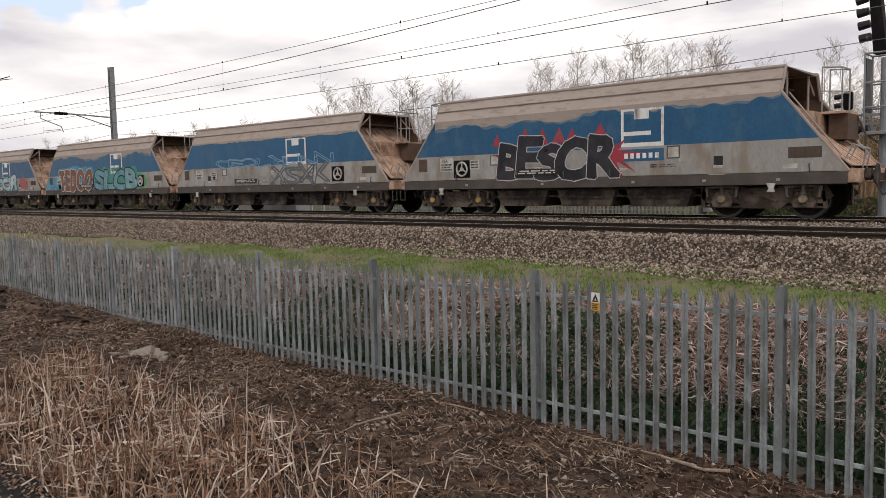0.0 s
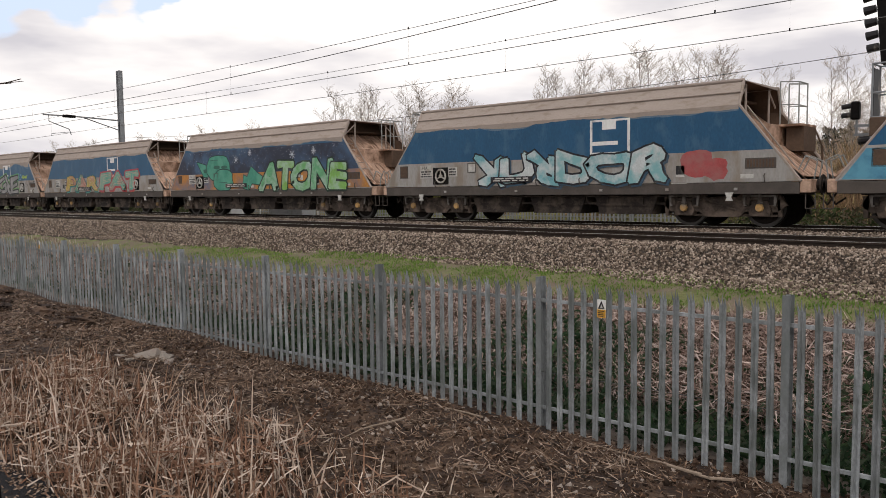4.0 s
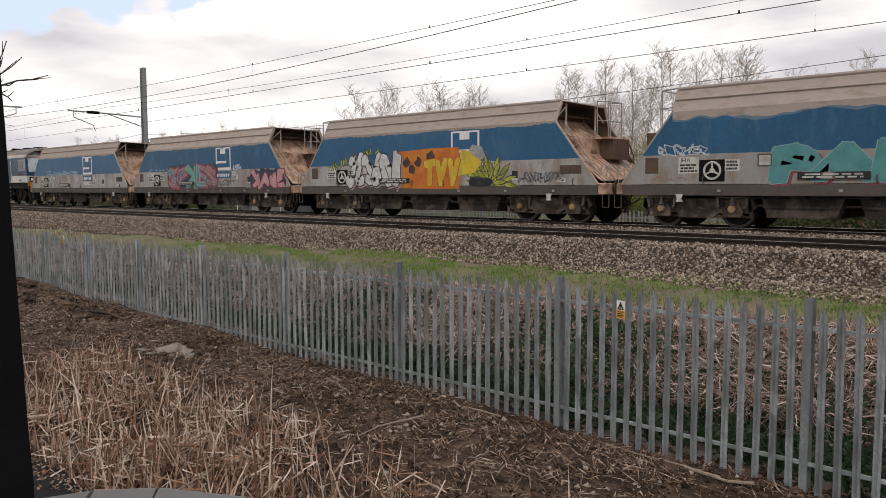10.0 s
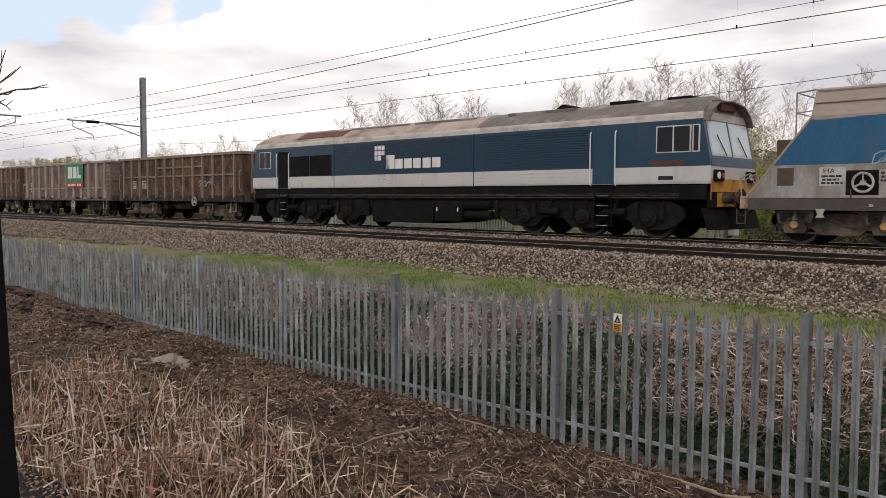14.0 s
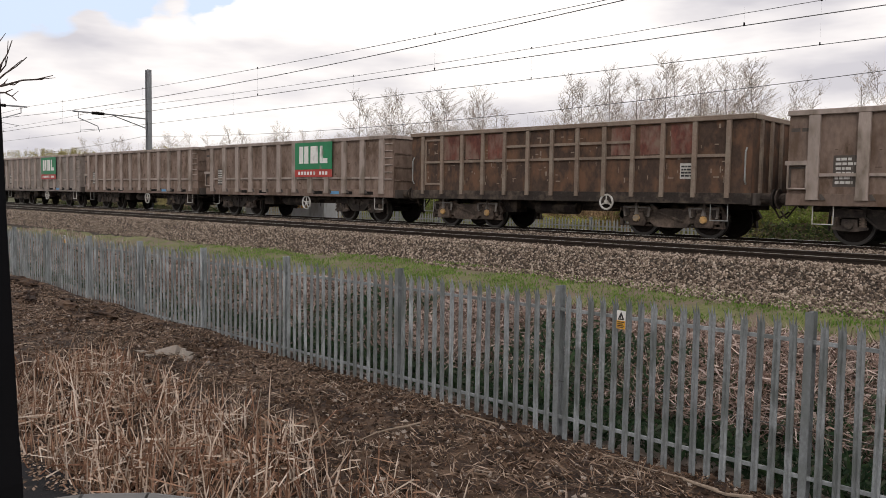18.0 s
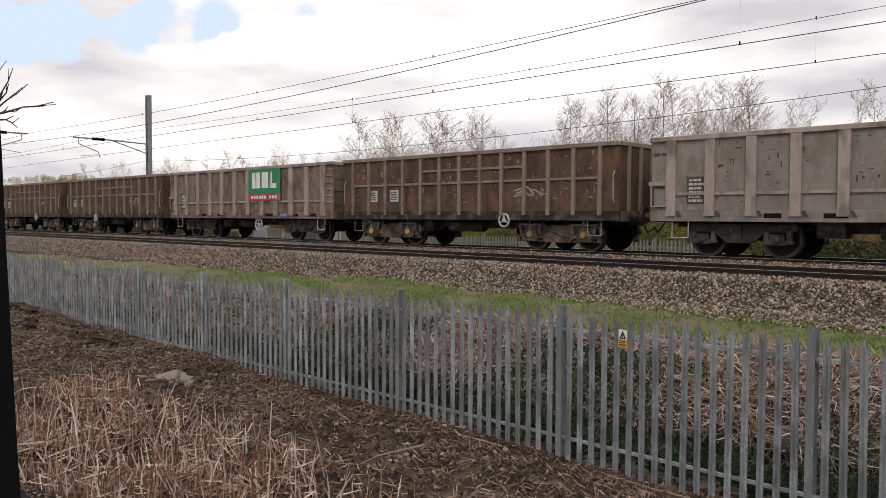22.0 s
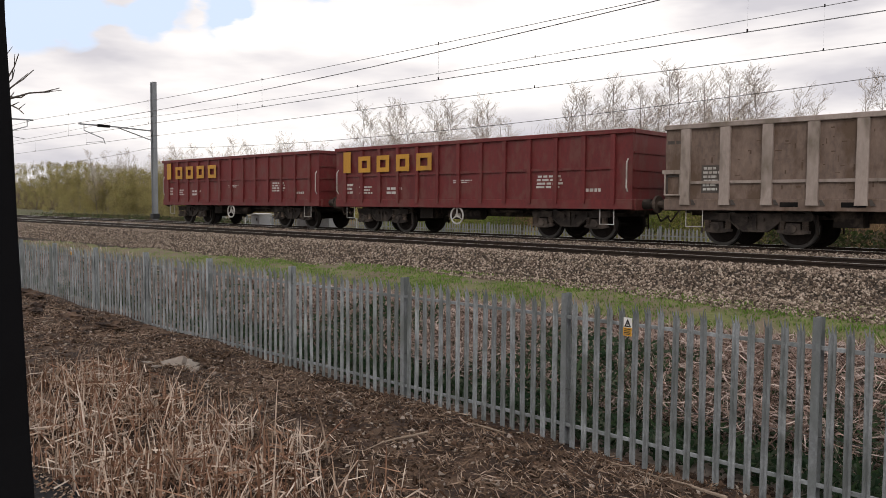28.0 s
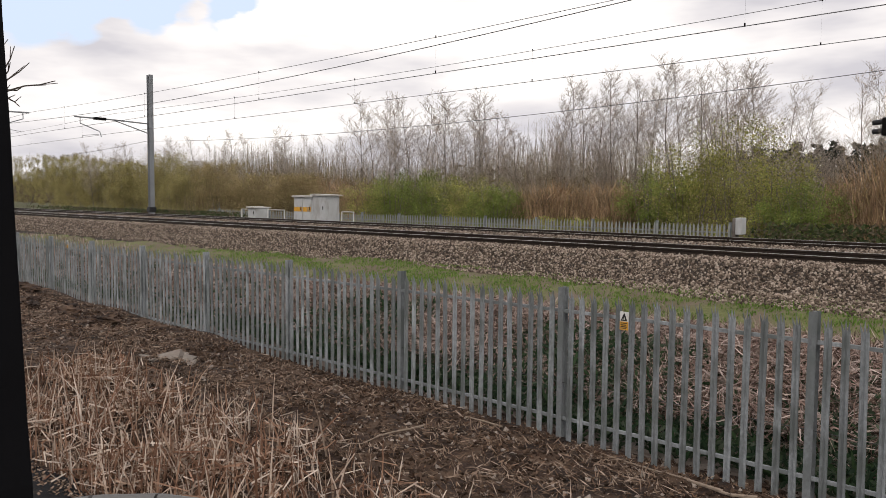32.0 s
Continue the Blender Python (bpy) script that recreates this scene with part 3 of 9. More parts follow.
def build_railway():
    bed = B()
    pts = [(12.3, 0.9), (12.75, 1.22), (13.55, 1.71), (14.35, 1.75), (14.7, 1.70), (16.1, 1.70), (16.45, 1.78), (18.5, 1.78), (18.85, 1.70), (20.3, 1.70), (20.8, 1.77), (21.6, 1.72), (22.5, 1.35), (22.6, 0.9)]
    xs = [-3400] + [-70 + 2 * i for i in range(45)] + [3400]
    rows = [[bed.verts.new((x, y, z)) for y, z in pts] for x in xs]
    for a, b in zip(rows, rows[1:]):
        for i in range(len(pts) - 1):
            bed.faces.new((a[i], b[i], b[i + 1], a[i + 1]))
    tagged(part("ballast_bed", bed, M["ballast"], None), "grey-brown crushed stone ballast shoulder under both tracks", "ballast", kind="structure")
    # loose stones on the shoulder and between the rails
    rng = np.random.default_rng(11)
    zones = [(74000, -52, 1.5, 12.7, 14.2), (14000, -46, 1.5, 16.3, 18.7), (2600, -40, 1, 14.1, 16.6)]
    pos = []
    for n, x0, x1, y0, y1 in zones:
        u = rng.random(n) ** 0.7
        x = x0 + (x1 - x0) * u
        y = y0 + (y1 - y0) * rng.random(n)
        z = np.interp(y, [p[0] for p in pts], [p[1] for p in pts])
        pos.append(np.stack([x, y, z + rng.uniform(-0.005, 0.03, n)], 1))
    x = -13 + 14.5 * rng.random(9000) ** 0.8
    y = 12.75 - 0.75 * rng.random(9000) * np.clip((x + 13) / 9, 0, 1)
    pos.append(np.stack([x, y, np.array([ground_z(a, b) for a, b in zip(x, y)]) + rng.uniform(-0.005, 0.03, 9000)], 1))
    pos = np.concatenate(pos)
    n = len(pos)
    octa = np.array([(1, 0, 0), (-1, 0, 0), (0, 1, 0), (0, -1, 0), (0, 0, 1), (0, 0, -1)], float)
    tri = np.array([(0, 2, 4), (2, 1, 4), (1, 3, 4), (3, 0, 4), (2, 0, 5), (1, 2, 5), (3, 1, 5), (0, 3, 5)])
    size = rng.uniform(0.013, 0.035, (n, 1, 1))
    turn = rng.normal(size=(n, 3, 3))
    turn = np.linalg.qr(turn)[0]
    shape = octa[None] * rng.uniform(0.6, 1.25, (n, 6, 1)) @ turn * size
    verts = (shape + pos[:, None]).reshape(-1, 3)
    faces = (tri[None] + 6 * np.arange(n)[:, None, None]).reshape(-1, 3)
    tagged(soup("ballast_stones", verts.tolist(), faces.tolist(), M["stones"]), "loose crushed track stones in greys and browns", "ballast", kind="stuff")
    for yc in TRACKS:
        tr = empty("railway_track", pose(0, yc, RAIL))
        tagged(tr, "straight railway track with rusty rails and bright running surfaces", "railway track", kind="structure")
        for side in (-1, 1):
            y = side * 0.752
            bm = B()
            prof = [(-0.07, -0.159), (0.07, -0.159), (0.07, -0.145), (0.012, -0.12), (0.012, -0.045), (0.036, -0.035), (0.036, -0.006), (-0.036, -0.006), (-0.036, -0.035), (-0.012, -0.045), (-0.012, -0.12), (-0.07, -0.145)]
            a = [bm.verts.new((-3300, y + p, q)) for p, q in prof]
            b = [bm.verts.new((3300, y + p, q)) for p, q in prof]
            for i in range(len(prof)):
                j = (i + 1) % len(prof)
                bm.faces.new((a[i], a[j], b[j], b[i]))
            rail = part("rail", bm, M["rail"], tr)
            part("running_surface", box(B(), -3300, 3300, y - 0.034, y + 0.034, -0.006, 0.0), M["railtop"], rail, "bright worn rail head")
        bm = B()
        prism(bm, [(-0.14, -0.30), (0.14, -0.30), (0.11, -0.152), (-0.11, -0.152)], -1.25, 1.25)
        first = part("sleeper", bm, M["sleeper"], tr)
        first.location = (1.3, 0, 0)
        for i in range(1, 78):
            s = new("sleeper", first.data)
            s.parent = tr
            s.location = (1.3 - 0.65 * i, 0, 0)


# ---------------------------------------------------------------- the steel fences
def pale_mesh(h):
    """A W-section steel pale with a splayed triple point."""
    bm = B()
    prof = [(-0.034, 0.012), (-0.030, 0.0), (-0.014, -0.004), (-0.006, 0.010), (0.006, 0.010), (0.014, -0.004), (0.030, 0.0), (0.034, 0.012)]
    back = [(x, y + 0.005) for x, y in prof[::-1]]
    ring = prof + back
    a = [bm.verts.new((x, y, 0)) for x, y in ring]
    b = [bm.verts.new((x, y, h - 0.11)) for x, y in ring]
    n = len(ring)
    for i in range(n):
        j = (i + 1) % n
        bm.faces.new((a[i], a[j], b[j], b[i]))
    for x0, x1, tip, lean in ((-0.033, -0.013, (-0.036, 0.02), 0.05), (-0.010, 0.010, (0.0, 0.0), 0.0), (0.013, 0.033, (0.036, 0.02), 0.05)):
        q = [bm.verts.new(v) for v in ((x0, 0.0, h - 0.12), (x1, 0.0, h - 0.12), (x1, 0.012, h - 0.12), (x0, 0.012, h - 0.12))]
        top = bm.verts.new((tip[0], -tip[1] - 0.004, h - (0.0 if not lean else 0.025)))
        for i in range(4):
            bm.faces.new((q[i], q[(i + 1) % 4], top))
    me = bpy.data.meshes.new("pale")
    bmesh.ops.recalc_face_normals(bm, faces=bm.faces)
    bm.to_mesh(me)
    bm.free()
    me.materials.append(M["galv"])
    return me


def post_mesh(h):
    bm = B()
    w, d, t = 0.036, 0.05, 0.007     # rolled H section
    ring = [(-w, -d), (w, -d), (w, -d + t), (t / 2, -d + t), (t / 2, d - t), (w, d - t), (w, d), (-w, d), (-w, d - t), (-t / 2, d - t), (-t / 2, -d + t), (-w, -d + t)]
    a = [bm.verts.new((x, y, -0.3)) for x, y in ring]
    b = [bm.verts.new((x, y, h)) for x, y in ring]
    for i in range(12):
        j = (i + 1) % 12
        bm.faces.new((a[i], a[j], b[j], b[i]))
    for k in ((0, 1, 2, 11), (3, 4, 9, 10), (5, 6, 7, 8), (2, 3, 10, 11), (4, 5, 8, 9)):
        bm.faces.new([b[i] for i in k])
    me = bpy.data.meshes.new("post")
    bmesh.ops.recalc_face_normals(bm, faces=bm.faces)
    bm.to_mesh(me)
    bm.free()
    me.materials.append(M["galv"])
    return me


def build_fence():
    fence = empty("palisade_fence", Matrix.Identity(4))
    tagged(fence, "weathered galvanised steel palisade fence with triple-pointed pales", "fence")
    post, pale = post_mesh(1.80), pale_mesh(1.78)
    ang = math.atan2(FENCE_STEP.y, FENCE_STEP.x) + math.pi
    rng = random.Random(3)
    made = 0
    rest_v, rest_f = [], []
    pv = [v.co.copy() for v in pale.vertices]
    pf = [tuple(p.vertices) for p in pale.polygons]

    def base(k):
        p = FENCE_A + FENCE_STEP * k
        z = 0.03 if k < 2.5 else 0.03 - 0.016 * min(k - 2, 6)
        return p, z

    for k in range(FENCE_N + 1):
        p, z = base(k)
        ob = new("post", post)
        ob.parent = fence
        ob.matrix_local = Matrix.Translation((p.x, p.y + 0.05, z)) @ pose(0, 0, 0, 0, 0, math.degrees(ang))
        if k == FENCE_N:
            break
        q, zq = base(k + 1)
        for h in (0.30, 1.53):
            bm = B()
            c0, c1 = Vector((p.x, p.y + 0.035, z + h)), Vector((q.x, q.y + 0.035, zq + h))
            n = Vector((0, 0.012, 0))
            up = Vector((0, 0, 0.015))
            sheet(bm, [c0 - n - up, c1 - n - up, c1 - n + up, c0 - n + up], 0.005)
            sheet(bm, [c0 - n + up, c1 - n + up, c1 + n + up, c0 + n + up], 0.005)
            part("rail", bm, M["galv"], fence)
        for i in range(17):
            f = (i + 0.5 + 0.35) / 17.7
            c = p.lerp(q, f)
            m = Matrix.Translation((c.x, c.y, z + (zq - z) * f + rng.uniform(-0.008, 0.008))) @ pose(0, 0, 0, rng.uniform(-0.5, 0.5), rng.uniform(-0.45, 0.45), math.degrees(ang) + rng.uniform(-3, 3))
            if made < 290 and k >= 1:
                ob = new("pale", pale)
                ob.parent = fence
                ob.matrix_local = m
                made += 1
            else:
                s = len(rest_v)
                rest_v += [tuple(m @ v) for v in pv]
                rest_f += [tuple(s + j for j in f_) for f_ in pf]
    tagged(soup("pale", rest_v, rest_f, M["galv"], fence), kind="stuff")
    # a strand of wire through the pales
    bm = B()
    for k in range(0, 8):
        p, z = base(k)
        q, zq = base(k + 1)
        tube(bm, (p.x, p.y + 0.05, 0.72 + 0.02 * (k % 3)), (q.x, q.y + 0.05, 0.72 + 0.02 * ((k + 1) % 3)), 0.004, seg=5)
    part("strand", bm, M["wire"], fence, "thin green wire strand")
    # warning signs
    for c, h in ((Vector((-4.33, fence_y(-4.33))), 1.625), (Vector((-20.3, fence_y(-20.3))), 1.68)):
        sg = empty("warning_sign", Matrix.Translation((c.x, c.y - 0.012, h - 0.19)) @ pose(0, 0, 0, 0, 0, math.degrees(ang)))
        tagged(sg, "small white and orange warning sign with a black triangle", "sign", group="fence signs")
        part("board", box(B(), -0.085, 0.085, -0.004, 0.0, 0.0, 0.30), M["white"], sg)
        part("lower_panel", box(B(), -0.085, 0.085, -0.008, -0.0045, 0.0, 0.135), M["signyellow"], sg, "orange-yellow lower panel")
        t = B()
        prism(t, [(-0.068, 0.148), (0.068, 0.148), (0.0, 0.280)], -0.0085, -0.0045)
        tri = part("triangle", t, M["black"], sg, "black warning triangle")
        t = B()
        prism(t, [(-0.030, 0.166), (0.030, 0.166), (0.0, 0.226)], -0.012, -0.009)
        part("triangle_field", t, M["plate"], tri)
        t = B()
        box(t, -0.006, 0.006, -0.0155, -0.0125, 0.18, 0.222)
        box(t, -0.006, 0.006, -0.0155, -0.0125, 0.168, 0.175)
        part("mark", t, M["black"], tri)
        sg.scale = (0.60, 1.0, 0.64)
        for j, zz in enumerate((0.105, 0.075, 0.045, 0.02)):
            part("line_of_print", box(B(), -0.065, 0.065 - 0.02 * (j % 2), -0.0115, -0.0085, zz, zz + 0.014), M["black"], sg)


def build_far_fence():
    """The fence beyond the tracks, on lower ground."""
    fence = empty("far_palisade_fence", Matrix.Identity(4))
    tagged(fence, "grey steel palisade fence beyond the tracks", "fence")
    rng = random.Random(8)
    y, top, h = 26.3, 2.02, 1.85
    post = post_mesh(h + 0.05)
    bm = B()
    box(bm, -0.035, 0.035, -0.006, 0.006, 0, h - 0.1)
    t = bm.verts.new((0, 0, h))
    q = [bm.verts.new(v) for v in ((-0.035, -0.006, h - 0.1), (0.035, -0.006, h - 0.1), (0.035, 0.006, h - 0.1), (-0.035, 0.006, h - 0.1))]
    for i in range(4):
        bm.faces.new((q[i], q[(i + 1) % 4], t))
    me = bpy.data.meshes.new("pale")
    bm.to_mesh(me)
    bm.free()
    me.materials.append(M["galvfar"])
    pv, pf = [v.co.copy() for v in me.vertices], [tuple(p.vertices) for p in me.polygons]
    rv, rf = [], []
    x, made = -11.6, 0
    while x > -46:
        m = Matrix.Translation((x, y, top - h + 0.03 * noise.noise((x * 0.3, 0, 0)))) @ pose(0, 0, 0, 0, rng.uniform(-1, 1), rng.uniform(-4, 4))
        if made < 180:
            ob = new("pale", me)
            ob.parent = fence
            ob.matrix_local = m
            made += 1
        else:
            s = len(rv)
            rv += [tuple(m @ v) for v in pv]
            rf += [tuple(s + j for j in f) for f in pf]
        x -= 0.158
    if rv:
        tagged(soup("pale", rv, rf, M["galvfar"], fence), kind="stuff")
    for k in range(13):
        ob = new("post", post)
        ob.parent = fence
        ob.location = (-11.6 - 2.75 * k, y + 0.06, top - h)
    for z in (top - 1.4, top - 0.3):
        part("rail", box(B(), -46, -11.6, y + 0.01, y + 0.05, z - 0.022, z + 0.022), M["galvfar"], fence)


# ---------------------------------------------------------------- overhead line
def wire_mesh(name, pts, r, parent, label=""):
    verts, faces = [], []
    for p in pts:
        verts += [(p[0], p[1] + r * math.cos(a), p[2] + r * math.sin(a)) for a in (math.pi / 2, math.pi * 7 / 6, math.pi * 11 / 6)]
    for i in range(len(pts) - 1):
        for j in range(3):
            faces.append((3 * i + j, 3 * i + (j + 1) % 3, 3 * i + 3 + (j + 1) % 3, 3 * i + 3 + j))
    return soup(name, verts, faces, M["wire"], parent, label)


MAST_X, SPAN = -44.4, 42.0
OVERHEAD = [(15.37, 6.02, 7.13, 0.22, 0.005), (19.60, 6.29, 7.38, 0.22, 0.0045)]    # y, contact, catenary at the masts, sag, climb per metre
FEEDERS = [(13.0, 6.25, 0.47, 0.011), (21.55, 5.97, 0.52, 0.005)]


def climb(x, g):
    return g * max(-42.0, min(60.0, x + 44.4))


def sagging(y, z_at, sag, g, x0=-44.4 - 168, spans=7):
    pts = []
    for s in range(spans):
        for i in range(24):
            u = i / 24
            x = x0 + SPAN * (s + u)
            pts.append((x, y, z_at + climb(x, g) - sag * 4 * u * (1 - u)))
    return pts


def build_overhead():
    line = empty("overhead_line", Matrix.Identity(4))
    tagged(line, "dark overhead catenary and contact wires with thin droppers", "overhead wires")
    for y, contact, cat, sag, g in OVERHEAD:
        wire_mesh("contact_wire", sagging(y, contact, 0.03, g), 0.011, line)
        wire_mesh("catenary_wire", sagging(y, cat, sag, g), 0.009, line)
        for s in range(-2, 2):
            for i in range(5):
                u = (i + 0.5) / 5
                x = MAST_X + SPAN * (s + u)
                zc, zl = cat + climb(x, g) - sag * 4 * u * (1 - u), contact + climb(x, g)
                wire_mesh("dropper", [(x, y, zl), (x + 0.001, y, zl + 0.12), (x + 0.001, y, zc - 0.12), (x + 0.001, y, zc)], 0.0026, line)
                for z in (zl, zc):
                    part("clip", box(B(), x - 0.013, x + 0.013, y - 0.01, y + 0.01, z - 0.02, z + 0.05), M["coal"], line)
    for y, z, sag, g in FEEDERS:
        wire_mesh("feeder_wire", sagging(y, z, sag, g), 0.011, line)
    for mx in (MAST_X, MAST_X - SPAN, MAST_X - 2 * SPAN):
        for side, my in ((-1, 21.8), (1, 10.9)):
            mast = empty("overhead_mast", pose(mx, my, 1.45))
            tagged(mast, "grey H-section steel mast with a cantilever arm over the track", "mast", group="overhead masts")
            top = 8.35 if side < 0 else 6.6
            bm = B()
            box(bm, -0.14, -0.118, -0.13, 0.13, -0.6, top)
            box(bm, 0.118, 0.14, -0.13, 0.13, -0.6, top)
            box(bm, -0.118, 0.118, -0.009, 0.009, -0.6, top)
            part("column", bm, M["mast"], mast)
            part("base_block", box(B(), -0.35, 0.35, -0.35, 0.35, -0.9, 0.25, 0.03), M["sleeper"], mast)
            part("collar", box(B(), -0.2, 0.2, -0.2, 0.2, 0.42, 0.72, 0.02), M["black"], mast, "black band round the foot")
            arm = B()
            bent(arm, [(0, side * 0.13, 5.52), (0, side * 2.3, 5.60), (0, side * 4.3, 5.62)], 0.04)
            tube(arm, (0, side * 0.16, 4.98), (0, side * 2.1, 5.56), 0.03)
            tube(arm, (0, side * 0.16, 4.9), (0, side * 0.16, 5.6), 0.045)
            a = part("cantilever", arm, M["mast"], mast, "tubular steel cantilever")
            ins = tube(B(), (0, side * 2.58, 5.6), (0, side * 3.28, 5.6), 0.05, seg=8)
            for i in range(7):
                tube(ins, (0, side * (2.6 + 0.1 * i), 5.6), (0, side * (2.66 + 0.1 * i), 5.6), 0.085, seg=10)
            part("insulator", ins, M["coal"], a, "dark ribbed insulator")
            reg = B()
            bent(reg, [(0, side * 4.0, 5.62), (0, side * 4.0, 5.28), (0, side * 2.95, 4.9), (0, side * 2.85, 4.6)], 0.024)
            tube(reg, (0, side * 3.9, 4.62), (0, side * 3.0, 4.74), 0.014)
            part("registration_arm", reg, M["mast"], a)


# ---------------------------------------------------------------- lineside cabinets, signal
def build_lineside():
    def cabinet(x, w, h, z, doors, roof_over, label, band=False):
        c = empty("lineside_cabinet", pose(x, 23.0, z))
        tagged(c, label, "cabinet", group="lineside cabinets")
        part("body", box(B(), -w / 2, w / 2, -0.4, 0.4, 0.0, h, 0.015), M["cabinet"], c)
        part("plinth", box(B(), -w / 2 - 0.05, w / 2 + 0.05, -0.45, 0.45, -0.6, -0.002), M["sleeper"], c)
        lid = B()
        prism(lid, [(-w / 2 - roof_over, h + 0.004), (w / 2 + roof_over, h + 0.004), (w / 2 + roof_over, h + 0.05), (-w / 2 - roof_over, h + 0.09)], -0.5, 0.5)
        part("roof", lid, M["plate"], c)
        for i in range(doors):
            a, b = -w / 2 + 0.04 + (w - 0.08) * i / doors, -w / 2 + 0.04 + (w - 0.08) * (i + 1) / doors - 0.03
            d = part("door", box(B(), a, b, -0.425, -0.402, 0.06, h - 0.06, 0.006), M["cabinet"], c)
            part("handle", box(B(), b - 0.12, b - 0.09, -0.45, -0.427, h * 0.5, h * 0.5 + 0.16), M["coal"], d)
            if band:
                part("band", box(B(), a + 0.01, b - 0.01, -0.431, -0.427, h * 0.44, h * 0.62), M["signyellow"], d, "faded yellow band")
        return c

    cabinet(-30.75, 1.46, 1.20, 1.60, 2, 0.04, "grey steel lineside cabinet with a yellow band", True)
    cabinet(-29.50, 0.96, 1.28, 1.60, 1, 0.10, "grey steel lineside cabinet with an overhanging roof")
    cabinet(-35.1, 0.72, 0.62, 1.60, 1, 0.02, "low white lineside equipment case")
    for x0, x1 in ((-37.0, -35.6), (-34.6, -33.1), (-28.6, -27.75)):
        r = empty("guard_rail", pose(0, 23.2, 1.5))
        tagged(r, "white tubular guard rail beside the cabinets", "railing", group="lineside guard rails")
        for x in (x0, x1):
            part("upright", tube(B(), (x, 0, -0.3), (x, 0, 0.65), 0.024), M["white"], r)
        part("top_rail", tube(B(), (x0, 0, 0.65), (x1, 0, 0.65), 0.024), M["plate"], r)
    p = empty("equipment_post", pose(-10.2, 23.6, 1.3))
    tagged(p, "pale grey equipment case on a short concrete post", "case")
    part("post", box(B(), -0.08, 0.05, -0.12, 0.12, -0.2, 0.98, 0.02), M["sleeper"], p)
    part("case", box(B(), 0.053, 0.25, -0.2, 0.15, 0.48, 1.0, 0.02), M["cabinet"], p)
    s = empty("colour_light_signal", pose(-4.9, 21.9, 1.45))
    tagged(s, "grey railway signal post with a black hooded light head and cages", "signal")
    part("column", tube(B(), (0, 0, 0), (0, 0, 4.2), 0.11, seg=12), M["mast"], s)
    cage = B()
    for x in (-0.38, 0.38):
        for y in (-0.35, 0.35):
            tube(cage, (x, y, 2.4), (x, y, 4.3), 0.025)
    for z in (2.4, 3.0, 3.6, 4.3):
        for a, b in (((-0.38, -0.35), (0.38, -0.35)), ((0.38, -0.35), (0.38, 0.35)), ((-0.38, 0.35), (0.38, 0.35)), ((-0.38, -0.35), (-0.38, 0.35))):
            tube(cage, (*a, z), (*b, z), 0.022)
    part("cage", cage, M["mast"], s, "steel maintenance cage")
    part("platform", box(B(), -0.45, 0.5, -0.4, 0.4, 2.34, 2.4), M["mast"], s)
    part("platform", box(B(), -0.3, 0.5, -0.4, 0.4, 1.25, 1.3), M["mast"], s)
    part("back_board", box(B(), -0.42, -0.36, -0.28, 0.28, 2.9, 4.2), M["black"], s)
    head = B()
    prism(head, [(-0.25, 4.3), (0.05, 4.3), (-0.2, 6.3), (-0.42, 6.25)], -0.16, 0.16)
    hd = part("light_head", head, M["coal"], s, "black signal light head")
    for i in range(5):
        z = 4.75 + 0.31 * i
        x = -0.34 - 0.03 * i
        part("hood", tube(B(), (x, 0, z), (x - 0.26, 0, z - 0.04), 0.095, 0.11, seg=10), M["black"], hd)
    lo = B()
    tube(lo, (-0.35, 0, 2.5), (-0.75, 0, 2.46), 0.1, seg=10)
    part("lower_hood", lo, M["black"], s)
    g = empty("junction_signal", pose(-5.95, 21.9, 1.45))
    tagged(g, "small black hooded railway signal head on a bracket arm", "signal")
    arm = B()
    for z in (2.84, 2.62):
        box(arm, 0.2, 0.98, -0.05, 0.05, z - 0.03, z + 0.03)
    tube(arm, (0.25, 0, 2.6), (0.25, 0, 3.05), 0.03)
    tube(arm, (0.3, 0, 2.62), (0.98, 0, 2.1), 0.025)
    part("bracket_arm", arm, M["mast"], g, "grey steel bracket arm")
    part("head", box(B(), 0.12, 0.32, -0.1, 0.1, 3.0, 3.45, 0.03), M["coal"], g)
    part("hood", tube(B(), (0.12, 0, 3.35), (-0.1, 0, 3.33), 0.065, seg=10), M["black"], g)
    part("hood", tube(B(), (0.12, 0, 3.13), (-0.1, 0, 3.11), 0.065, seg=10), M["black"], g)


def build_vehicle_door():
    d = empty("vehicle_door", pose(0, 0, 0))
    tagged(d, "black window pillar and grey sill of the parked vehicle", "vehicle door")
    part("pillar", prism(B(), [(-2.1, 0.335), (-1.27, 0.335), (-1.317, 1.7), (-1.347, 2.33), (-1.362, 2.42), (-1.378, 2.575), (-1.397, 2.755), (-1.408, 2.90), (-1.433, 3.10), (-1.457, 4.0), (-2.1, 4.0)], 0.36, 0.45), M["pillar"], d)
    sl = B()
    bent(sl, [(-1.45, 0.41, 2.235), (-1.28, 0.52, 2.277), (-1.21, 0.592, 2.279), (-1.11, 0.69, 2.262), (-0.92, 0.87, 2.20)], 0.034, seg=10)
    part("sill", sl, M["sill"], d, "grey rounded window sill")


# ---------------------------------------------------------------- the train
FLEET = []                       # vehicles with the place of their middle along the train


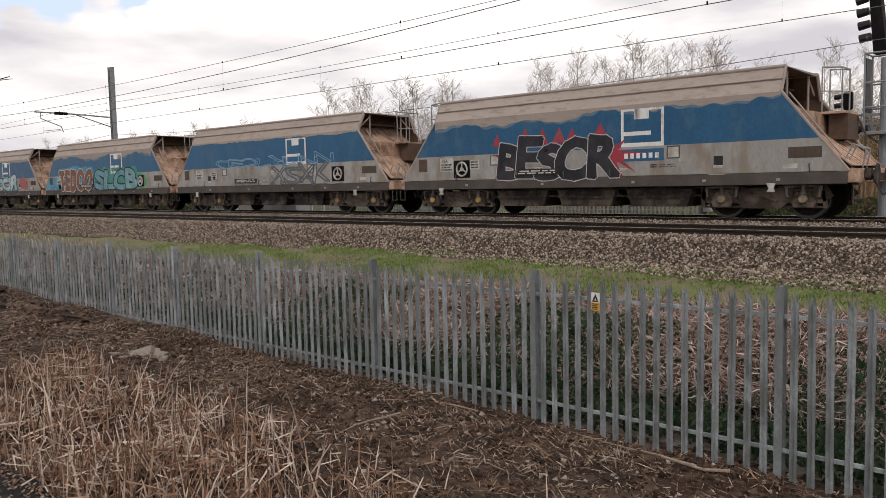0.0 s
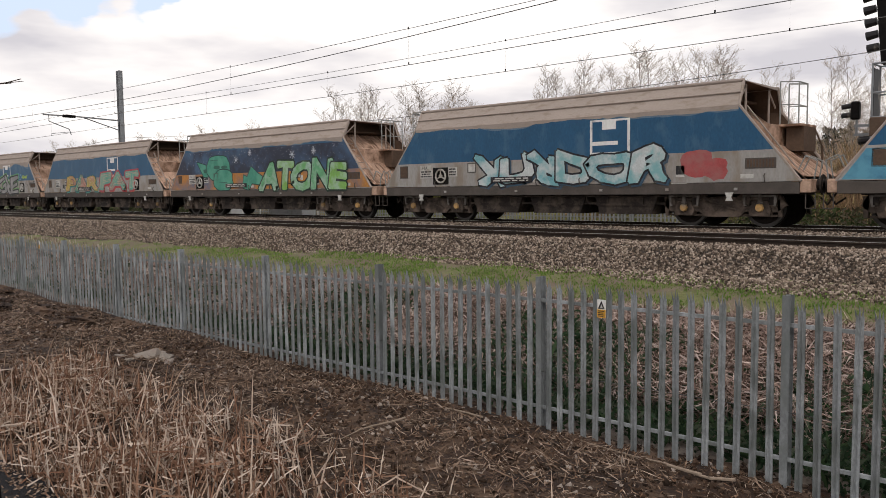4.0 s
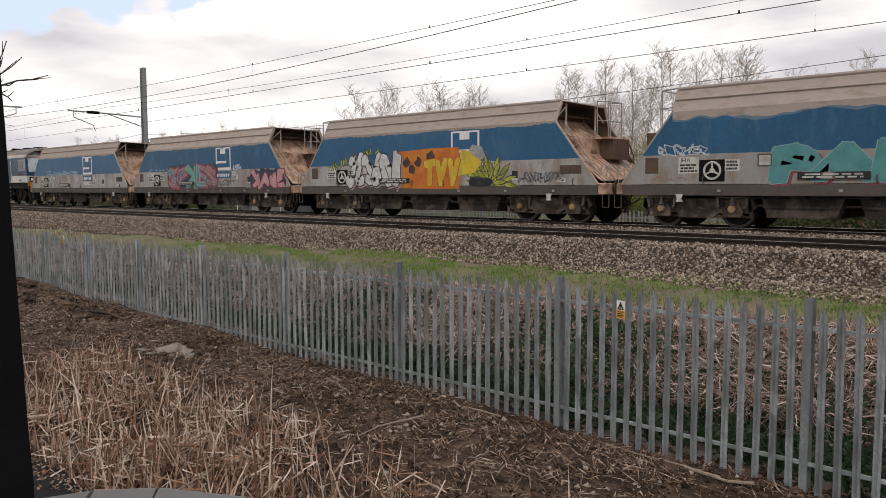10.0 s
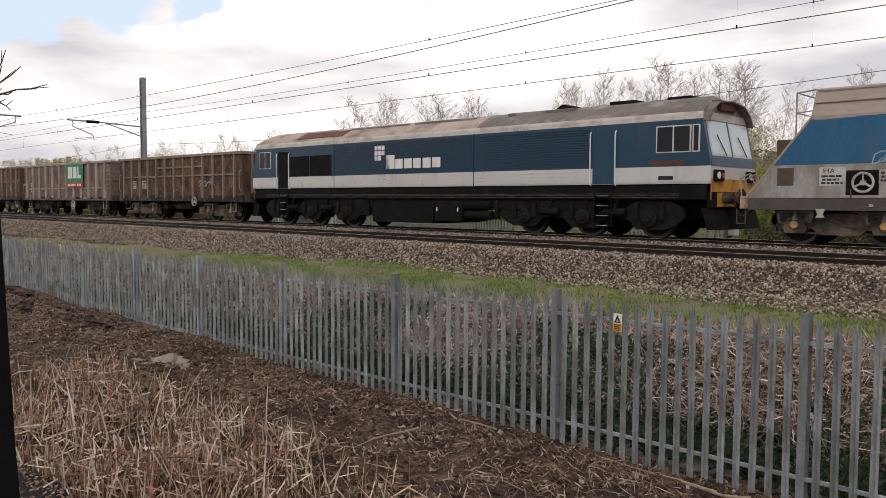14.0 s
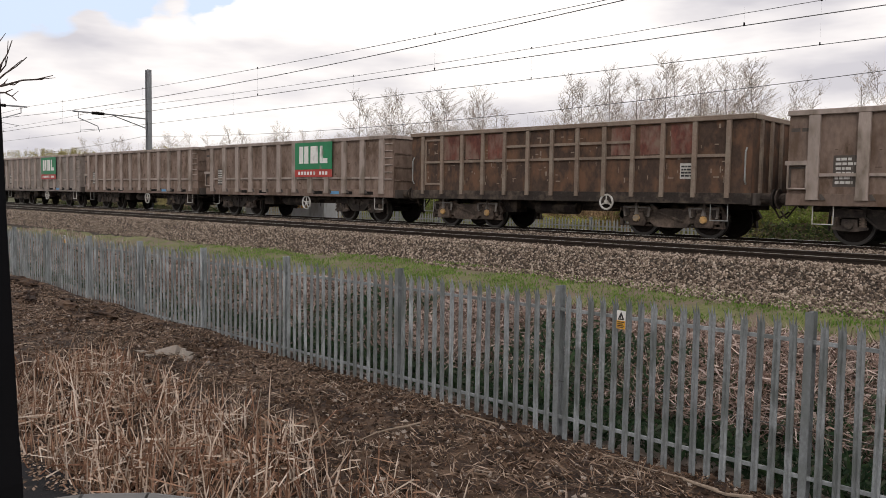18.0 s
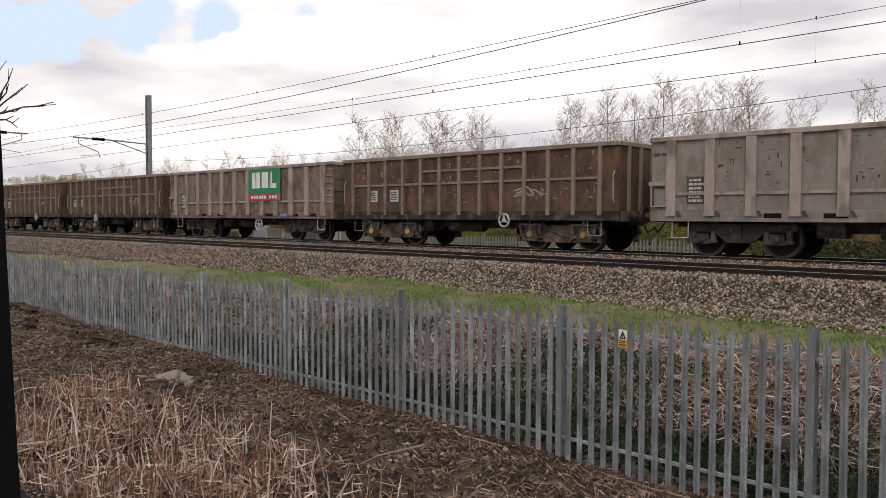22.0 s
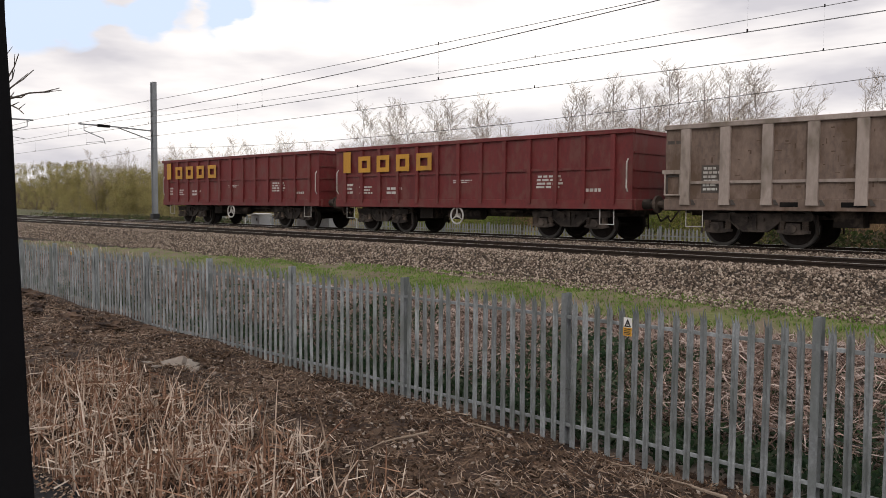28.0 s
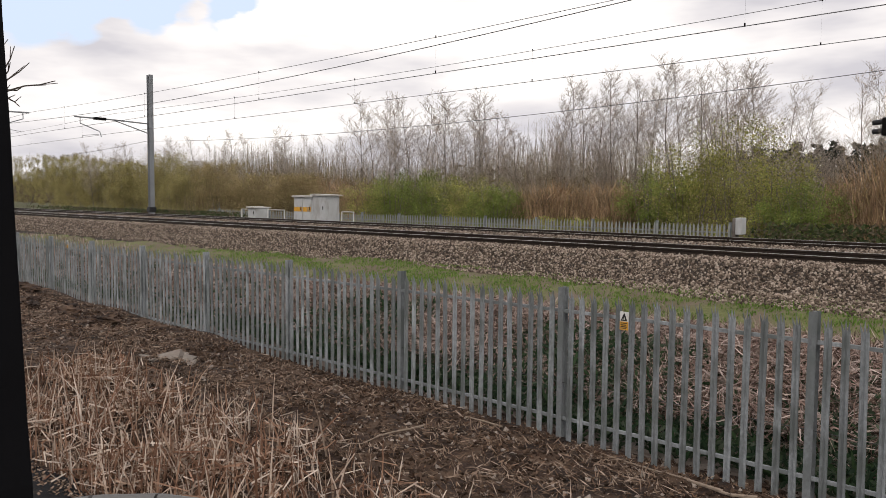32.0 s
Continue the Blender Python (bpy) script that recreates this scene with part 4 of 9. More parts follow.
def wheelset(parent, x, r, tread=True):
    bm = B()
    prof = [(-0.80, 0.10), (-0.795, r - 0.09), (-0.775, r - 0.07), (-0.775, r), (-0.67, r + 0.004), (-0.66, r + 0.028), (-0.635, r + 0.028), (-0.635, r - 0.06), (-0.66, r - 0.1), (-0.66, 0.1)]
    for s in (1, -1):
        rings = [(s * y, q) for y, q in prof]
        lathe_y(bm, rings, 22)
    tube(bm, (0, -0.7, 0), (0, 0.7, 0), 0.085, seg=8)
    for k in range(5):           # slight marks so that the turning shows
        a = 2 * math.pi * k / 5
        box(bm, 0.24 * math.cos(a) - 0.035, 0.24 * math.cos(a) + 0.035, -0.806, -0.796, 0.24 * math.sin(a) - 0.035, 0.24 * math.sin(a) + 0.035)
    ws = part("wheelset", bm, M["wheel"], parent)
    ws.location = (x, 0, r)
    t = B()
    lathe_y(t, [(-0.777, r - 0.012), (-0.777, r + 0.002), (-0.67, r + 0.006), (-0.67, r - 0.012)], 22)
    ring = part("tread", t, M["tyre"], None)
    ring.data.transform(Matrix.Identity(4))
    # the tread belongs to the same turning piece: join it into the wheelset mesh
    bm2 = B()
    bm2.from_mesh(ws.data)
    n = len(bm2.faces)
    bm2.from_mesh(ring.data)
    bm2.faces.ensure_lookup_table()
    for f in bm2.faces[n:]:
        f.material_index = 1
    bm2.to_mesh(ws.data)
    bm2.free()
    ws.data.materials.append(M["tyre"])
    bpy.data.objects.remove(ring)
    return ws


WHEELS = {}


def add_wheelset(parent, x, r):
    if r not in WHEELS:
        WHEELS[r] = wheelset(parent, x, r).data
        return
    ws = new("wheelset", WHEELS[r])
    ws.parent = parent
    ws.location = (x, 0, r)


def bogie_plate(parent, xc):
    """Heavy wagon bogie: outside axleboxes on rubber springs under a straight side frame."""
    fr = B()
    for s in (-1, 1):
        y0, y1 = sorted((s * 0.93, s * 1.06))
        prism(fr, [(-1.50, 0.52), (-1.34, 0.78), (-0.45, 0.78), (-0.35, 0.70), (0.35, 0.70), (0.45, 0.78), (1.34, 0.78), (1.50, 0.52), (1.30, 0.36), (0.55, 0.36), (0.42, 0.24), (-0.42, 0.24), (-0.55, 0.36), (-1.30, 0.36)], y0, y1)
        box(fr, -1.40, 1.40, s * 0.98 - 0.02, s * 0.98 + 0.02, 0.25, 0.30)
        for x in (-0.92, 0.92):
            tube(fr, (x - 0.42, s * 1.10, 0.66), (x + 0.42, s * 1.10, 0.66), 0.035, seg=6)
            box(fr, x - 0.05, x + 0.05, s * 1.09 - 0.03, s * 1.09 + 0.03, 0.60, 0.80)
        tube(fr, (-0.35, s * 1.08, 0.62), (0.35, s * 1.08, 0.40), 0.03, seg=6)
        for x in (-1.38, 1.38):
            prism(fr, [(x - 0.06, 0.25), (x + 0.02, 0.25), (x - 0.05 * (1 if x > 0 else -1), 0.72), (x - 0.09, 0.72)], y0, y1)
    box(fr, -0.3, 0.3, -1.0, 1.0, 0.35, 0.72)
    b = part("bogie", fr, M["bogie"], parent)
    b.location = (xc, 0, 0)
    for x in (-0.92, 0.92):
        for s in (-1, 1):
            ab = B()
            prism(ab, [(x - 0.22, 0.27), (x + 0.22, 0.27), (x + 0.26, 0.40), (x + 0.17, 0.62), (x - 0.17, 0.62), (x - 0.26, 0.40)], s * 1.02 - 0.10, s * 1.02 + 0.12)
            tube(ab, (x - 0.27, s * 1.05, 0.52), (x - 0.27, s * 1.05, 0.72), 0.065, seg=8)
            tube(ab, (x + 0.27, s * 1.05, 0.52), (x + 0.27, s * 1.05, 0.72), 0.065, seg=8)
            box(ab, x - 0.36, x + 0.36, s * 1.05 - 0.05, s * 1.05 + 0.05, 0.47, 0.53)
            part("axlebox", ab, M["bogie"], b)
            dp = B()                                     # the damper bottle over each axle
            tube(dp, (x, s * 1.13, 0.62), (x, s * 1.13, 0.90), 0.045, 0.03, seg=8)
            tube(dp, (x, s * 1.13, 0.56), (x, s * 1.13, 0.66), 0.07, 0.05, seg=8)
            part("damper", dp, M["sleeper"], b, "pale dusty damper")
            for dx in (-0.27, 0.27):
                part("spring", tube(B(), (x + dx, s * 1.10, 0.53), (x + dx, s * 1.10, 0.70), 0.075, seg=8), M["under"], b)
            hg = B()
            y0, y1 = sorted((s * 1.115, s * 1.15))
            box(hg, x - 0.40, x + 0.40, y0, y1, 0.715, 0.755)
            for q in (-1, 1):
                prism(hg, [(x + q * 0.30, 0.50), (x + q * 0.36, 0.50), (x + q * 0.40, 0.714), (x + q * 0.33, 0.714)], y0, y1)
            part("spring_hanger", hg, M["sleeper"], b, "dusty spring hanger over the axlebox")
            part("axle_cap", tube(B(), (x, s * 1.14, 0.46), (x, s * 1.19, 0.46), 0.105, 0.085, seg=8), M["axle"], b, "ochre-painted axle end cover")
        add_wheelset(b, x, 0.455)
    return b


def bogie_y25(parent, xc):
    """Pressed side frames dipping between the axles, coil springs each side of the axleboxes."""
    fr = B()
    for s in (-1, 1):
        y0, y1 = sorted((s * 0.96, s * 1.04))
        prism(fr, [(-1.32, 0.80), (1.32, 0.80), (1.32, 0.66), (1.22, 0.62), (0.62, 0.62), (0.36, 0.40), (0.28, 0.36), (-0.28, 0.36), (-0.36, 0.40), (-0.62, 0.62), (-1.22, 0.62), (-1.32, 0.66)], y0, y1)
        z0, z1 = sorted((s * 1.042, s * 1.085))
        box(fr, -1.33, 1.33, z0, z1, 0.765, 0.80)
        for q in (-1, 1):                                # folded lower lip and gussets
            prism(fr, [(q * 0.62, 0.62), (q * 0.36, 0.40), (q * 0.30, 0.40), (q * 0.58, 0.65)], z0, z1)
            box(fr, min(q * 0.62, q * 1.24), max(q * 0.62, q * 1.24), z0, z1, 0.615, 0.645)
            box(fr, q * 0.60 - 0.02, q * 0.60 + 0.02, z0, z1, 0.64, 0.77)
            tube(fr, (q * 0.18, s * 1.05, 0.66), (q * 0.18, s * 1.10, 0.66), 0.06, seg=8)
        box(fr, -0.30, 0.30, z0, z1, 0.36, 0.39)
        box(fr, -0.05, 0.05, z0, z1, 0.39, 0.77)
        for x in (-1.36, 1.36):                          # brake hanger at each end
            tube(fr, (x, s * 0.9, 0.78), (x * 1.01, s * 0.9, 0.30), 0.03, seg=6)
    box(fr, -0.25, 0.25, -1.0, 1.0, 0.42, 0.78)
    for x in (-1.3, 1.3):
        box(fr, x - 0.04, x + 0.04, -1.0, 1.0, 0.66, 0.76)
    b = part("bogie", fr, M["bogiedark"], parent)
    b.location = (xc, 0, 0)
    for x in (-0.9, 0.9):
        for s in (-1, 1):
            ab = B()
            prism(ab, [(x - 0.36, 0.36), (x - 0.14, 0.32), (x + 0.14, 0.32), (x + 0.36, 0.36), (x + 0.36, 0.41), (x + 0.17, 0.43), (x + 0.15, 0.58), (x - 0.15, 0.58), (x - 0.17, 0.43), (x - 0.36, 0.41)], s * 1.05 - 0.06, s * 1.05 + 0.06)
            tube(ab, (x, s * 1.05, 0.455), (x, s * 1.16, 0.455), 0.105, 0.09, seg=10)
            part("axlebox", ab, M["bogiedark"], b)
            for dx in (-0.26, 0.26):
                sp = B()
                for k in range(4):
                    z = 0.42 + 0.052 * k
                    tube(sp, (x + dx, s * 1.05, z), (x + dx, s * 1.05, z + 0.034), 0.078, seg=8)
                tube(sp, (x + dx, s * 1.05, 0.41), (x + dx, s * 1.05, 0.63), 0.05, seg=6)
                part("spring", sp, M["bogie"], b)
        add_wheelset(b, x, 0.455)
    return b


def buffers(parent, half, z=1.0, out=0.42):
    for e in (-1, 1):
        for s in (-1, 1):
            bm = B()
            tube(bm, (e * half, s * 0.86, z), (e * (half + out * 0.55), s * 0.86, z), 0.13, seg=12)
            tube(bm, (e * (half + out * 0.5), s * 0.86, z), (e * (half + out * 0.9), s * 0.86, z), 0.085, seg=10)
            tube(bm, (e * (half + out * 0.9), s * 0.86, z), (e * (half + out), s * 0.86, z), 0.23, seg=16)
            part("buffer", bm, M["under"], parent)
        part("draw_hook", box(B(), min(e * half, e * (half + 0.44)), max(e * half, e * (half + 0.44)), -0.06, 0.06, z - 0.14, z + 0.02), M["under"], parent)
        bm = B()
        bent(bm, [(e * (half + 0.02), -0.35, z - 0.1), (e * (half + 0.25), -0.42, z - 0.45), (e * (half + 0.43), -0.3, z - 0.3)], 0.022)
        part("coupling", bm, M["under"], parent)


def hand_wheel(parent, x, z, y, material, r=0.24, spokes=3):
    bm = B()
    n = 18
    for k in range(n):
        a, b = 2 * math.pi * k / n, 2 * math.pi * (k + 1) / n
        tube(bm, (x + r * math.cos(a), y, z + r * math.sin(a)), (x + r * math.cos(b), y, z + r * math.sin(b)), 0.028, seg=5)
    for k in range(spokes):
        a = math.pi / 2 + 2 * math.pi * k / spokes
        tube(bm, (x, y, z), (x + r * math.cos(a), y, z + r * math.sin(a)), 0.026, 0.02, seg=5)
    tube(bm, (x, y - 0.02, z), (x, y + 0.12, z), 0.06, seg=8)
    return part("hand_wheel", bm, material, parent, "spoked brake wheel")


def plate(name, parent, x0, x1, z0, z1, y, material, label="", thick=0.004):
    """A thin panel or stencil on a side; y is its outer face."""
    return part(name, box(B(), x0, x1, y, y + thick, z0, z1), material, parent, label)


def print_bars(parent, x0, x1, z0, z1, y, rows, material, seed=0, name="line_of_print"):
    """Small unreadable stencilling as broken bars."""
    rng = random.Random(seed)
    bm = B()
    h = (z1 - z0) / rows
    for i in range(rows):
        x = x0 + rng.uniform(0, 0.06) * (x1 - x0)
        end = x1 - rng.uniform(0, 0.25) * (x1 - x0)
        while x < end:
            w = rng.uniform(0.12, 0.3) * (x1 - x0)
            box(bm, x, min(x + w, end), y, y + 0.0035, z0 + h * (i + 0.2), z0 + h * (i + 0.78))
            x += w + 0.05 * (x1 - x0)
    return part(name, bm, material, parent)


COLS = {}


def colour(c, rough=0.6):
    key = tuple(c)
    if len(key) == 2 and key not in COLS:              # two colours sprayed into one another
        COLS[key] = mat("spray_paint", key[0], rough, var=0.25, big=3, fine=22, bump=0.03, stain=key[1], amount=0.55, blotch=2.2)
    if key not in COLS:
        COLS[key] = mat("spray_paint", c, rough, var=0.2, big=3, fine=22, bump=0.03, stain=tuple(0.6 * v + 0.06 for v in c), amount=0.3)
    return COLS[key]


def blob(rng, cx, cz, w, h, n=14, rag=0.22, lean=0.0):
    """A chunky spray-painted shape: an uneven closed outline."""
    pts = []
    off = rng.uniform(0, 6.28)
    for k in range(n):
        a = off + 2 * math.pi * k / n
        p = 2.6
        ca, sa = math.cos(a), math.sin(a)
        q = (abs(ca) ** p + abs(sa) ** p) ** (-1 / p)
        s = q * (1 + rng.uniform(-rag, rag))
        z = sa * s * h / 2
        pts.append((cx + ca * s * w / 2 + lean * z, cz + z))
    return pts


def flat_shape(bm, pts, y):
    """A flat painted shape facing the near side, fanned from its middle."""
    cx, cz = sum(p[0] for p in pts) / len(pts), sum(p[1] for p in pts) / len(pts)
    c = bm.verts.new((cx, y, cz))
    vs = [bm.verts.new((x, y, z)) for x, z in pts]
    for i in range(len(vs)):
        bm.faces.new((c, vs[i], vs[(i + 1) % len(vs)]))


def stroke(bm, pts, w, y):
    for (x0, z0), (x1, z1) in zip(pts, pts[1:]):
        d = Vector((x1 - x0, z1 - z0))
        if d.length < 1e-4:
            continue
        d.normalize()
        n = Vector((-d.y, d.x)) * w / 2
        e = d * w * 0.3
        vs = [bm.verts.new((x0 - e.x + n.x, y, z0 - e.y + n.y)), bm.verts.new((x0 - e.x - n.x, y, z0 - e.y - n.y)), bm.verts.new((x1 + e.x - n.x, y, z1 + e.y - n.y)), bm.verts.new((x1 + e.x + n.x, y, z1 + e.y + n.y))]
        bm.faces.new(vs)


SIDE = -1.42                      # outer face of the wagon sides
GLYPHS = {}


def draw_glyphs(chars):
    """Takes the built-in font's letters as flat shapes in a unit square: points, faces and outline edges."""
    made = []
    for ch in chars:
        cu = bpy.data.curves.new("glyph", "FONT")
        cu.body, cu.resolution_u = ch, 3
        made.append((ch, new("glyph", cu)))
    dg = bpy.context.evaluated_depsgraph_get()
    for ch, ob in made:
        ev = ob.evaluated_get(dg)
        me = ev.to_mesh()
        pts = [(v.co.x, v.co.y) for v in me.vertices]
        used = {}
        for p in me.polygons:
            for k in p.edge_keys:
                used[k] = used.get(k, 0) + 1
        x0, x1 = min(p[0] for p in pts), max(p[0] for p in pts)
        z0, z1 = min(p[1] for p in pts), max(p[1] for p in pts)
        GLYPHS[ch] = ([((a - x0) / (x1 - x0), (b - z0) / (z1 - z0)) for a, b in pts], [tuple(p.vertices) for p in me.polygons], [k for k, n in used.items() if n == 1], (x1 - x0) / 0.7)
        ev.to_mesh_clear()
        cu = ob.data
        bpy.data.objects.remove(ob)
        bpy.data.curves.remove(cu)


draw_glyphs("ABCDEFGHIJKLMNOPRSTUVWXYZ!")


def lettering(text, x0, x1, z0, z1, y):
    """Plain upright lettering on a side."""
    bm = B()
    widths = [max(GLYPHS[ch][3], 0.2) + 0.16 for ch in text]
    k = (x1 - x0) / sum(widths)
    x = x0
    for ch, w in zip(text, widths):
        pts, faces, _, _ = GLYPHS[ch]
        vs = [bm.verts.new((x + (w - 0.16) * k * a, y, z0 + (z1 - z0) * b)) for a, b in pts]
        for f in faces:
            bm.faces.new([vs[i] for i in f])
        x += w * k
    return bm


def letter_form(bm, ch, warp, grow, y, fill=True):
    """One letter swollen by a band along its outline; neighbouring bands lie a hair apart."""
    pts, faces, rim, _ = GLYPHS[ch]
    at = [warp(a, b) for a, b in pts]
    if fill:
        vs = [bm.verts.new((x, y, z)) for x, z in at]
        for f in faces:
            bm.faces.new([vs[i] for i in f])
    for n, (i, j) in enumerate(rim):
        stroke(bm, [at[i], at[j]], 2 * grow, y - 0.00012 - 0.00011 * (n % 7))


def sprayed(parent, word, x0, x1, z0, z1, fills, edge, seed, bold=0.055, rim=0.035, halo=None, glow=None, inline=None, drop=None, wob=0.07, lean=0.0, turn=False, y=SIDE, over=0.10, taper=0.0, bump=0.0):
    """A sprayed piece of swollen, crowding letters with outlines; turn: letters turned about, so that they spell nothing."""
    rng = random.Random(seed)
    widths = [min(max(GLYPHS[ch][3], 0.72), 1.05) for ch in word]
    k = (x1 - x0) / sum(widths)
    if halo:
        g = B()
        n = max(6, int((x1 - x0) / 0.28))
        for q in range(n):
            cx = x0 + (q + 0.5) * (x1 - x0) / n
            flat_shape(g, blob(rng, cx, (z0 + z1) / 2 + rng.uniform(-0.05, 0.05), 0.62, (z1 - z0) * rng.uniform(1.02, 1.2), 18, 0.07), y - 0.003 - 0.0004 * (q % 5))
        part("graffiti", g, colour(halo), parent, "sprayed graffiti background")
    if glow:
        g = B()
        for q in range(90):                             # specks of overspray round the letters
            cx, cz, r = rng.uniform(x0 - 0.2, x1 + 0.2), rng.choice((z1, z1 + 0.08, z0 + 0.1)) + rng.gauss(0, 0.12), rng.choice((0.012, 0.02, 0.03, 0.05))
            if z0 < cz < 2.7:
                flat_shape(g, blob(rng, cx, cz, r * 2, r * 2, 7, 0.2), y - 0.0034 - 0.0003 * (q % 6))
        part("graffiti_spray", g, colour(glow), parent, "specks of overspray")
    x = x0
    for i, (ch, wd) in enumerate(zip(word, widths)):
        xa, xb = x - over * k * wd, x + wd * k * (1 + over)
        x += wd * k
        u = (i + 0.5) / len(word)
        top = z1 - taper * abs(u - 0.5) * 2 + rng.uniform(-wob, wob * 0.6) + bump * math.sin(i * 2.4)
        low = z0 + rng.uniform(-wob * 0.3, wob)
        sh, bulge, ph = lean + rng.uniform(-0.10, 0.12), rng.uniform(0.0, 0.22), rng.uniform(0, 6.28)
        fu = fv = turn and i % 2 == 0
        wild = 0.10 if turn else 0.04
        pad = bold + rim

        def warp(a, b):
            a, b = (1 - a if fu else a), (1 - b if fv else b)
            m = (xa + xb) / 2
            h = top - low - 2 * pad
            xx = m + (a - 0.5) * (xb - xa - 2 * pad) * (1 + bulge * (0.5 - b)) + sh * (b - 0.5) * h + wild * 0.8 * math.sin(5 * b + ph)
            return xx, low + pad + h * b + wild * math.sin(5 * a + ph) * (1 if b > 0.3 else 0.4)

        yo = y - 0.006 - 0.0035 * i
        if drop:
            d = B()
            letter_form(d, ch, lambda a, b: (warp(a, b)[0] + 0.07, warp(a, b)[1] - 0.06), bold + rim * 0.6, yo + 0.0012)
            part("graffiti_shadow", d, colour(drop), parent)
        o = B()
        letter_form(o, ch, warp, bold + rim, yo)
        out = part("graffiti_outline", o, colour(edge), parent)
        if fills:
            f = B()
            letter_form(f, ch, warp, bold, yo - 0.0012)
            part("graffiti_letter", f, colour(fills[i % len(fills)]), out)
        if inline:
            n_ = B()
            letter_form(n_, ch, lambda a, b: (warp(a, b)[0] - 0.012, warp(a, b)[1] + 0.012), 0.011, yo - 0.0024, fill=False)
            part("graffiti_line", n_, colour(inline), out)


def outlined(parent, word, x0, x1, z0, z1, line, seed, w=0.02, y=SIDE, turn=True, wob=0.06, lean=0.0):
    """Thin sprayed letter outlines with nothing filled in."""
    rng = random.Random(seed)
    bm = B()
    n = len(word)
    for i, ch in enumerate(word):
        xa, xb = x0 + (x1 - x0) * (i - 0.08) / n, x0 + (x1 - x0) * (i + 1.08) / n
        top, low, sh, ph = z1 - rng.uniform(0, wob * 2), z0 + rng.uniform(0, wob), lean + rng.uniform(-0.12, 0.2), rng.uniform(0, 6)
        fu = fv = turn and i % 2 == 0

        def warp(a, b):
            a, b = (1 - a if fu else a), (1 - b if fv else b)
            return xa + (xb - xa) * a + sh * b * (top - low) + 0.04 * math.sin(5 * b + ph), low + (top - low) * b + 0.04 * math.sin(4 * a + ph)

        letter_form(bm, ch, warp, w / 2, y - 0.004 - 0.0010 * (i % 3), fill=False)
    part("graffiti_tag", bm, colour(line), parent)


def leaf_form(bm, cx, cz, length, ang, y, w=0.35):
    """A pointed painted leaf."""
    d, n = (math.cos(ang), math.sin(ang)), (-math.sin(ang), math.cos(ang))
    pts = [(cx + d[0] * length * u + n[0] * length * w * v, cz + d[1] * length * u + n[1] * length * w * v) for u, v in ((0, 0), (0.25, 0.32), (0.55, 0.42), (1, 0.05), (0.6, -0.36), (0.25, -0.34))]
    flat_shape(bm, pts, y)
    return pts


def tag_scrawl(parent, x0, x1, z0, z1, c, seed, y=SIDE):
    rng = random.Random(seed)
    s = B()
    x = x0
    pts = []
    while x < x1:
        pts.append((x, rng.uniform(z0, z1)))
        x += rng.uniform(0.03, 0.11)
        if rng.random() < 0.15 and len(pts) > 2:
            stroke(s, pts, 0.022, y - 0.004)
            pts = []
            x += 0.05
    if len(pts) > 1:
        stroke(s, pts, 0.022, y - 0.004)
    part("graffiti_tag", s, colour(c), parent)


HB, HT, HZ0, HK, HTOP = 6.53, 5.13, 1.06, 2.83, 3.41   # hopper: half length low and high, sill, shoulder and rim heights


